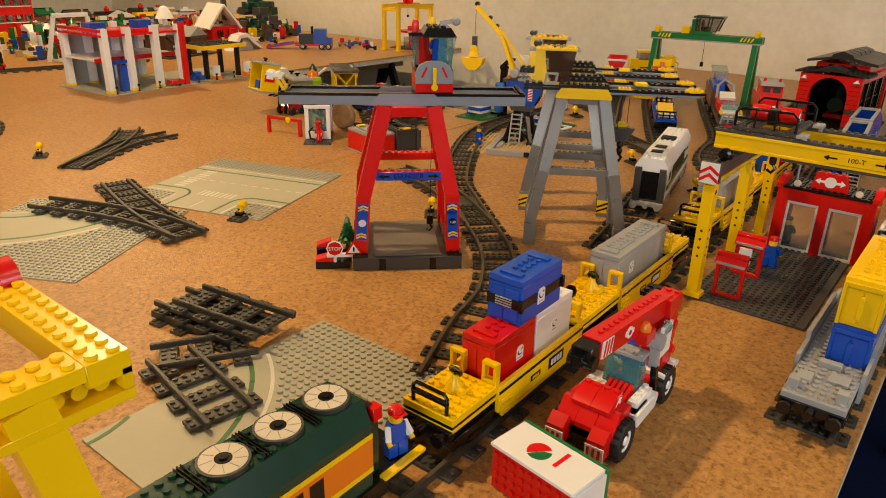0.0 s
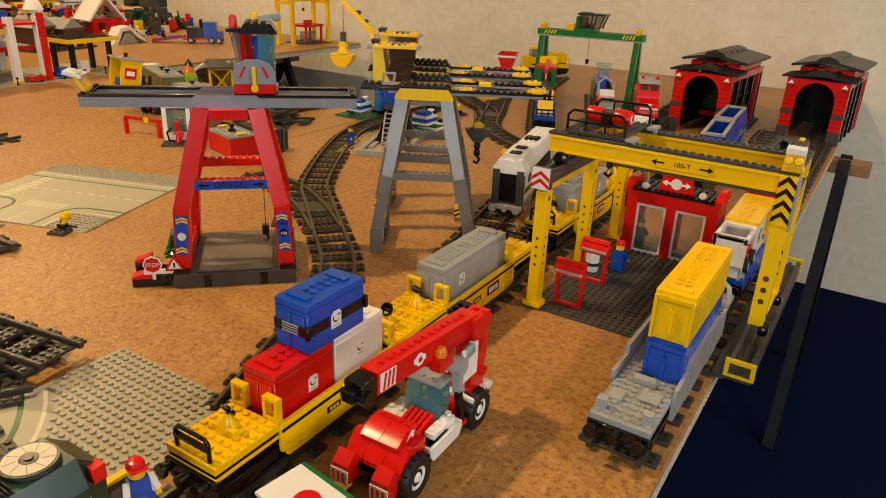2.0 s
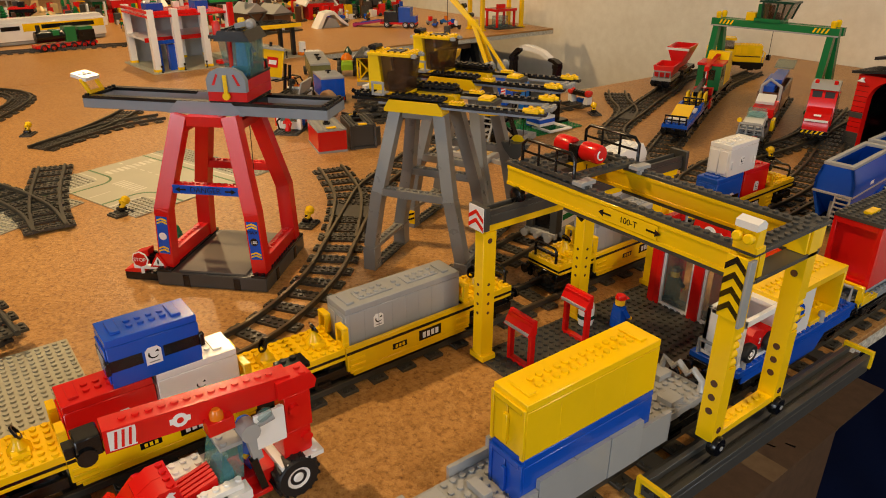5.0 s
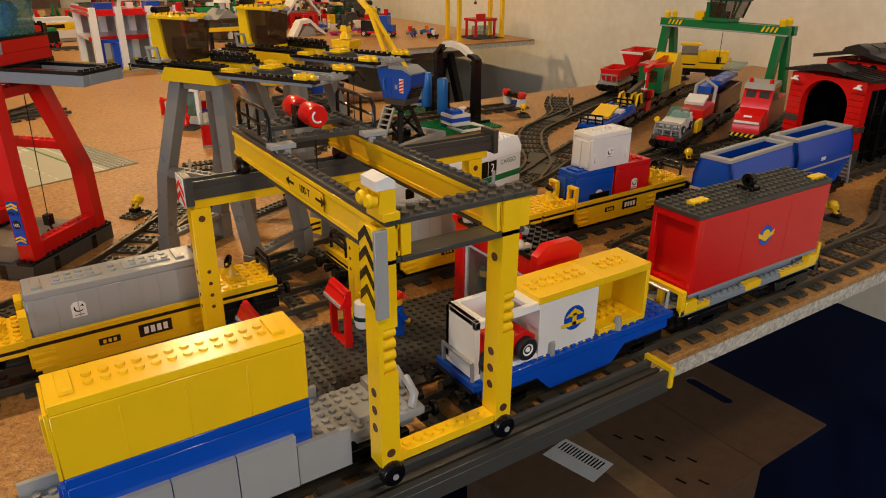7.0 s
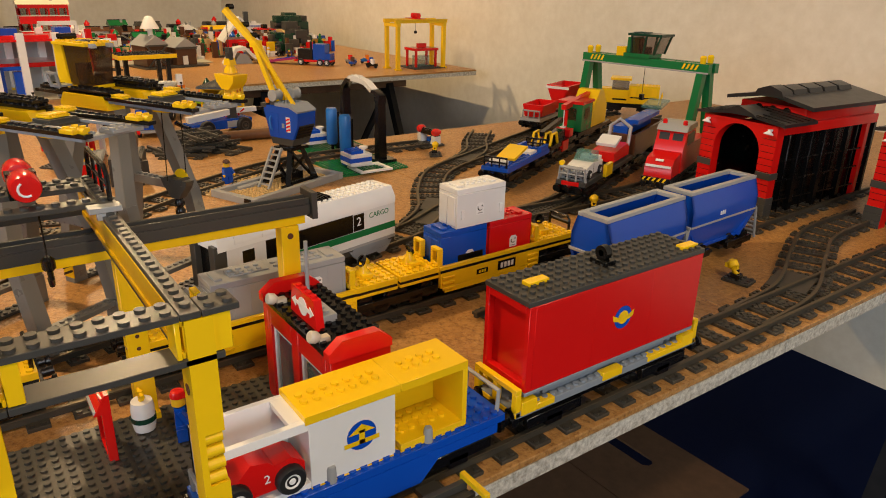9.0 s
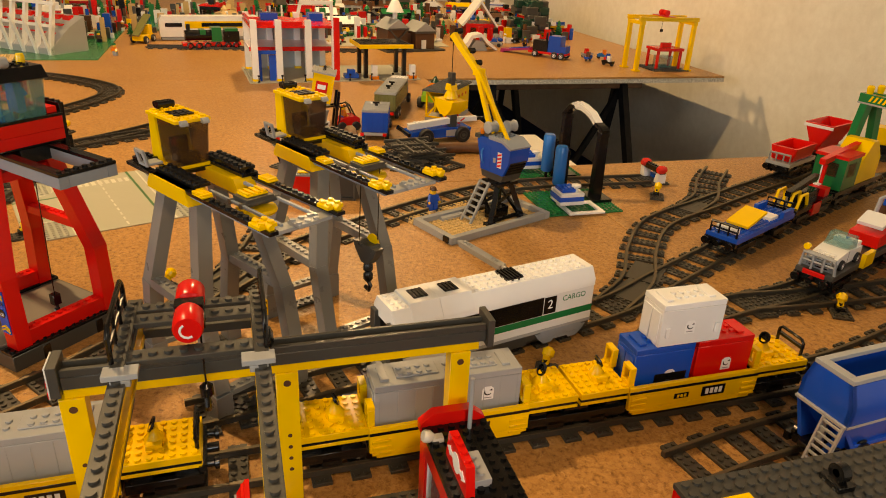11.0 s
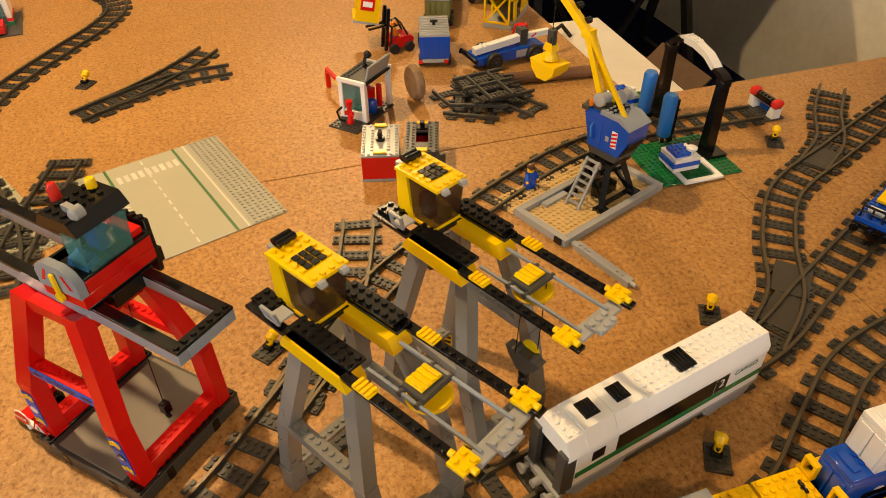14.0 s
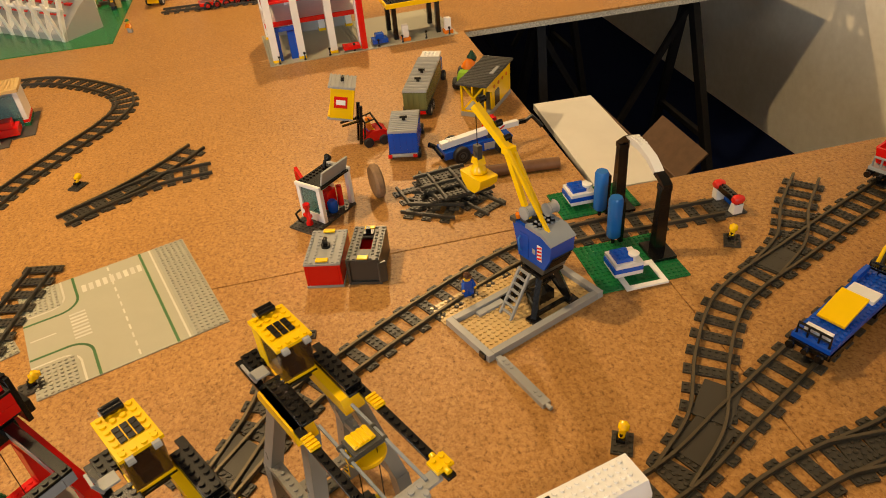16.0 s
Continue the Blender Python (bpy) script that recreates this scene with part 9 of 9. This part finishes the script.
part("window_band", mr, BLK, [("b", 30.2, -160, 50, 31.4, -100, 64), ("b", 31.1, -30, 50, 31.8, 150, 64)])
part("skirt", mr, LGR, [("b", -26, -176, 2, 26, 186, 13.8)])
ge = thing("steam_engine", "green and black toy steam engine with red wheels", "toy locomotive", pose(-2.49, 0.82, 0, 0, 0, 10))
part("boiler", ge, BLK, [("c", (0, -70, 46), (0, 20, 46), 18, 16), ("c", (0, -56, 60), (0, -56, 84), 7), ("b", -20, 60, 24, 20, 116, 60)])
part("cab", ge, GRN, [("b", -22, 20, 26, 22, 54, 74), ("b", -24, -20, 50, 24, 0, 66), ("b", -20, 66, 60.2, 20, 112, 70)])
part("frame", ge, RED, [("b", -22, -80, 12, 22, 120, 22)])
for yy in (-56, -26, 4, 40, 74, 102):
    for s_ in (-1, 1):
        wheel(ge, s_ * 22, yy, 12, 12, 5, (1, 0, 0), RED, BLK)
track([(-2.5, 0.62), (-2.485, 0.85), (-2.44, 1.1), (-2.42, 1.4)], 0, "far loop track", "grey toy railway track in the toy town", False)
wf = thing("toy_portal", "white toy portal frame standing in the toy town", "toy frame", pose(-2.62, 1.20, 0, 0, 0, 0))
part("frame", wf, WHT, [("q", (0, -70, 0), (0, -30, 150), 12, 12), ("b", -6, -34, 146, 6, 90, 160), ("b", -6, 82, 90, 6, 94, 146)])
cl_ = thing("castle_house", "grey and brown toy house with a white cone lamp roof", "toy building", pose(-2.50, 1.56, 0, 0, 0, 12))
part("base", cl_, DGR, [("b", -80, -120, 0, 80, 130, 6)])
each("wall_block", cl_, BRN, [("b", -60, -100, 6.2, 50, -20, 80), ("b", -50, 10, 6.2, 60, 90, 70), ("b", -40, -20, 6.2, 20, 10, 60)])
each("beam", cl_, DGR, [("q", (56, -96, 8), (56, -24, 78), 5, 5), ("q", (56, -24, 8), (56, -96, 78), 5, 5), ("b", 50, -102, 78, 58, -18, 84), ("b", 60.2, 8, 64, 66, 92, 72)])
part("roof", cl_, LGR, [("x", "x", [(-110, 80.3), (-10, 80.3), (-60, 116)], -64, 56), ("x", "x", [(4, 70.3), (98, 70.3), (50, 104)], -56, 64)])
part("cone_lamp", cl_, WHT, [("l", (10, -56, 112), (0, 0, 1), [(9, 0), (9, 24), (34, 26), (14, 66), (6, 70)], 14)], "white cone on a post")
each("white_door", cl_, WHT, [("b", 50.2, -70, 8, 56, -50, 44), ("b", 60.3, 34, 8, 66, 52, 40)])
sl = thing("white_slide", "white toy slope and arch at the town edge", "toy building", pose(-2.48, 1.83, 0, 0, 0, 0))
part("slope", sl, WHT, [("x", "x", [(-60, 0), (-20, 60), (20, 66), (60, 30), (90, 6), (84, 2), (50, 22), (20, 52), (-14, 48), (-40, 0)], -30, 30)])
part("rock", sl, LGR, [("x", "x", [(-30, 0), (50, 0), (30, 34), (0, 40)], -24, 24)])
rk = thing("white_roof_house", "toy chalet with steep cream roof and rocky wall", "toy building", pose(-2.80, 1.95, 0, 0, 0, -10))
part("wall", rk, RED, [("b", -70, -60, 0, 70, 60, 70)])
part("roof", rk, WHT, [("q", (0, -76, 60), (0, 0, 160), 160, 8), ("q", (0, 76, 60), (0, 0, 160), 160, 8)], "steep cream roof")
each("window", rk, SMK, [("b", 70.1, -40, 24, 71, -10, 54), ("b", 70.1, 10, 24, 71, 40, 54)])
part("chimney", rk, DGR, [("b", -20, 30, 90, 0, 50, 180)])
rock = thing("rock_wall", "green and grey toy rock tower with foliage", "toy rock", pose(-2.86, 2.22, 0, 0, 0, 0))
o = []
for k in range(46):
    a, zz = rng.uniform(0, 6.28), rng.uniform(0, 150)
    r = 90 * (1 - zz / 260)
    cx, cy, s = r * math.cos(a), r * math.sin(a) * 1.2, rng.uniform(14, 30)
    o.append(("b", cx - s, cy - s, zz * 0.9, cx + s, cy + s, zz * 0.9 + s * 1.3, 3))
part("rock_pile", rock, DGR, o[:24])
part("foliage", rock, DGN, o[24:])
each("white_block", rock, WHT, [("b", 60, -60 + 34 * k, 40 + 22 * (k % 3), 92, -44 + 34 * k, 56 + 22 * (k % 3)) for k in range(5)])

spots = []
for i in range(15):
    for j in range(6):
        spots.append((-3.0 - j * 0.19 + rng.uniform(-0.05, 0.05), 0.05 + i * 0.165 + rng.uniform(-0.04, 0.04)))
rng.shuffle(spots)
LABELS = ["small toy town house with a pitched roof", "flat roofed toy town shop", "toy town house with a little turret"]
for k, (x, y) in enumerate(spots[:60]):
    st = k % 3
    if 0.33 < y < 0.76 and x < -2.95 or 0.98 < y < 1.18 and x < -3.15:
        continue
    town_house(x, y, rng.choice((0, 8, -12, 90, 75)), rng.uniform(34, 56), rng.uniform(40, 70), rng.uniform(26, 62), TOWN_COLOURS[(k * 5) % 12], TOWN_COLOURS[(k * 7 + 3) % 12], st, LABELS[st])
for k in range(34):
    x, y = rng.uniform(-3.0, -2.56), rng.uniform(0.1, 2.3)
    if -2.86 < x and 0.5 < y < 1.1:
        continue
    small_car(x, y, rng.uniform(0, 180), TOWN_COLOURS[k % 12], TOWN_COLOURS[(k * 5 + 2) % 12])
for k in range(26):
    town_tree(rng.uniform(-3.6, -2.75), rng.uniform(0.1, 2.45), rng.uniform(50, 100))
for k in range(30):
    x, y = rng.uniform(-2.98, -2.56), rng.uniform(0.15, 2.2)
    figure(x, y, 0.0, rng.uniform(0, 360), TOWN_COLOURS[(k * 3) % 12], TOWN_COLOURS[(k * 7 + 1) % 12], TOWN_COLOURS[(k * 5 + 4) % 12], "toy town figure standing on the far table")
for nm_, m_, n_ in (("white", WHT, 170), ("red", RED, 120), ("brown", BRN, 110), ("grey", DGR, 130), ("tan", TAN, 90), ("green", GRN, 60), ("black", BLK, 90), ("blue", BLU, 50), ("yellow", YEL, 50)):
    o = []
    for k in range(n_):
        x, y = rng.uniform(-3.7, -2.62), rng.uniform(0.05, 2.45)
        if -2.86 < x and 0.5 < y < 1.1:
            continue
        w_, d_, z_ = rng.uniform(4, 14), rng.uniform(4, 16), rng.choice((0.2, 0.2, 12, 30, 48)) + rng.uniform(0, 8)
        o.append(("b", x * 1000 - w_, y * 1000 - d_, 0.3, x * 1000 + w_, y * 1000 + d_, z_ + rng.choice((6, 10, 18, 30)), 0.2))
    solid("toy_clutter", m_, o, "scattered small " + nm_ + " toy bricks in the town", "toy bricks", kind="stuff")
town_house(-3.30, 1.27, 0, 44, 96, 190, RED, CRM, 0, "tall red toy town house with a cream roof")
yv = thing("loader_truck", "yellow toy loader truck with a grey ramp", "toy vehicle", pose(-2.63, 0.60, 0, 0, 0, 70))
part("body", yv, YEL, [("b", -20, -46, 10, 20, 40, 30), ("b", -18, 10, 30, 18, 38, 60)])
part("ramp", yv, OLV, [("q", (0, -60, 30), (0, 50, 92), 26, 6)])
for yy in (-30, 28):
    for s_ in (-1, 1):
        wheel(yv, s_ * 24, yy, 13, 13, 10)
figure(-2.33, 0.54, 0.0, 60, ORG, LGR, GRN, "toy figure in orange by the green plate")

# ---- furniture and boxes round the tables ----
ch = thing("wooden_chair", "brown wooden chair standing behind the far table", "chair", pose(-4.95, 0.40, FLOOR, 0, 0, 0))
for yy in (-190, 190):
    part("back_post", ch, WOOD, [("q", (0, yy, 0), (-30, yy, 610), 34, 34)])
    part("leg", ch, WOOD, [("q", (170, yy * 0.9, 0), (160, yy * 0.9, 420), 34, 34)])
part("seat", ch, WOOD, [("b", -20, -205, 420, 200, 205, 450, 4)])
part("top_rail", ch, WOOD, [("b", -46, -210, 552, -16, 210, 650, 8)])
for k in range(5):
    part("spindle", ch, WOOD, [("c", (-14, -140 + 70 * k, 450), (-30, -140 + 70 * k, 560), 10)])
part("lower_rail", ch, WOOD, [("b", -20, -190, 480, 0, 190, 510)])
cu = thing("wooden_cupboard", "dark brown wooden cupboard at the far wall", "cupboard", pose(-5.16, 1.14, FLOOR))
part("body", cu, WOOD, [("b", -38, -92, 0, 38, 92, 1500, 4)])
part("door", cu, WOOD, [("b", 38.4, -86, 60, 46, 86, 1460, 3)])

bxs = thing("cardboard_box", "closed brown cardboard box with an open flap and hand hole", "box", pose(-0.275, 1.40, FLOOR, 0, 0, 1))
part("body", bxs, CARD, [("b", -130, -200, 0, 130, 204, 196, 1)])
part("lid", bxs, CARD, [("b", -134, -200, 196.3, 132, 4, 200, 0.5)])
part("lid", bxs, CARD, [("b", -134, 4.6, 196.3, 132, 204, 199, 0.5)])
part("tape", bxs, mottled("parcel_tape", (0.20, 0.12, 0.06), (0.26, 0.16, 0.08), 30.0, 0.25, 0.05), [("b", -134, -20, 200.1, 132, 28, 200.5, 0)], "shiny parcel tape")
part("flap", bxs, CARD, [("x", "z", [(-155, 206), (130, 206), (130, 400), (-155, 400), (-155, 330), (-95, 330), (-12, 330), (-4, 322), (-4, 312), (-12, 304), (-95, 304), (-103, 312), (-103, 322), (-95, 329), (-155, 329)], 194, 198)], "flap with an oval hand hole")
lb = part("paper_label", bxs, PAPER, [("x", "z", [(-98, -16), (-6, 4), (6, -54), (-88, -76)], 200.6, 201)], "white label with plain bars")
for k in range(14):
    part("bar", lb, BLK, [("x", "z", [(-90 + 5.6 * k, -22 + 1.2 * k), (-87.6 + 5.6 * k, -21.5 + 1.2 * k), (-83.6 + 5.6 * k, -44 + 1.2 * k), (-86 + 5.6 * k, -44.5 + 1.2 * k)], 201, 201.3)])
for k in range(8):
    part("scribble", bxs, BLK, [("x", "z", [(-60 + 22 * k, 60 + 28 * (k % 3)), (-44 + 22 * k, 64 + 28 * (k % 3)), (-44 + 22 * k, 68 + 28 * (k % 3)), (-60 + 22 * k, 64 + 28 * (k % 3))], 199.2, 199.5)])
solid("white_board", BOARD, [("b", -215, -75, 0, 215, 75, 16, 1)], "white laminated board lying below the table edge", "board", pose(-1.36, 1.635, -0.112, 0, 0, -2))
bx2 = thing("cardboard_box", "open brown cardboard box under the white board", "box", pose(-1.36, 1.70, FLOOR, 0, 0, 0))
for n_, o_ in (("front_side", (-230, -160, 0, 230, -156, 530)), ("back_side", (-230, 150, 0, 230, 154, 380)), ("end_side", (-230, -155.8, 0, -226, 149.8, 380)), ("end_side", (226, -155.8, 0, 230, 149.8, 380)), ("bottom", (-225.8, -155.8, 0, 225.8, 149.8, 5))):
    part(n_, bx2, CARD, [("b", *o_, 0.5)])
part("flap", bx2, CARD, [("x", "x", [(154, 380), (232, 455), (235, 452), (158, 377)], -225, 0)])
part("flap", bx2, CARD, [("x", "y", [(230, 380), (290, 440), (293, 437), (234, 377)], -100, 130)])
part("divider", bx2, CARD, [("b", -220, 30, 5, 220, 34, 536, 0.5)])
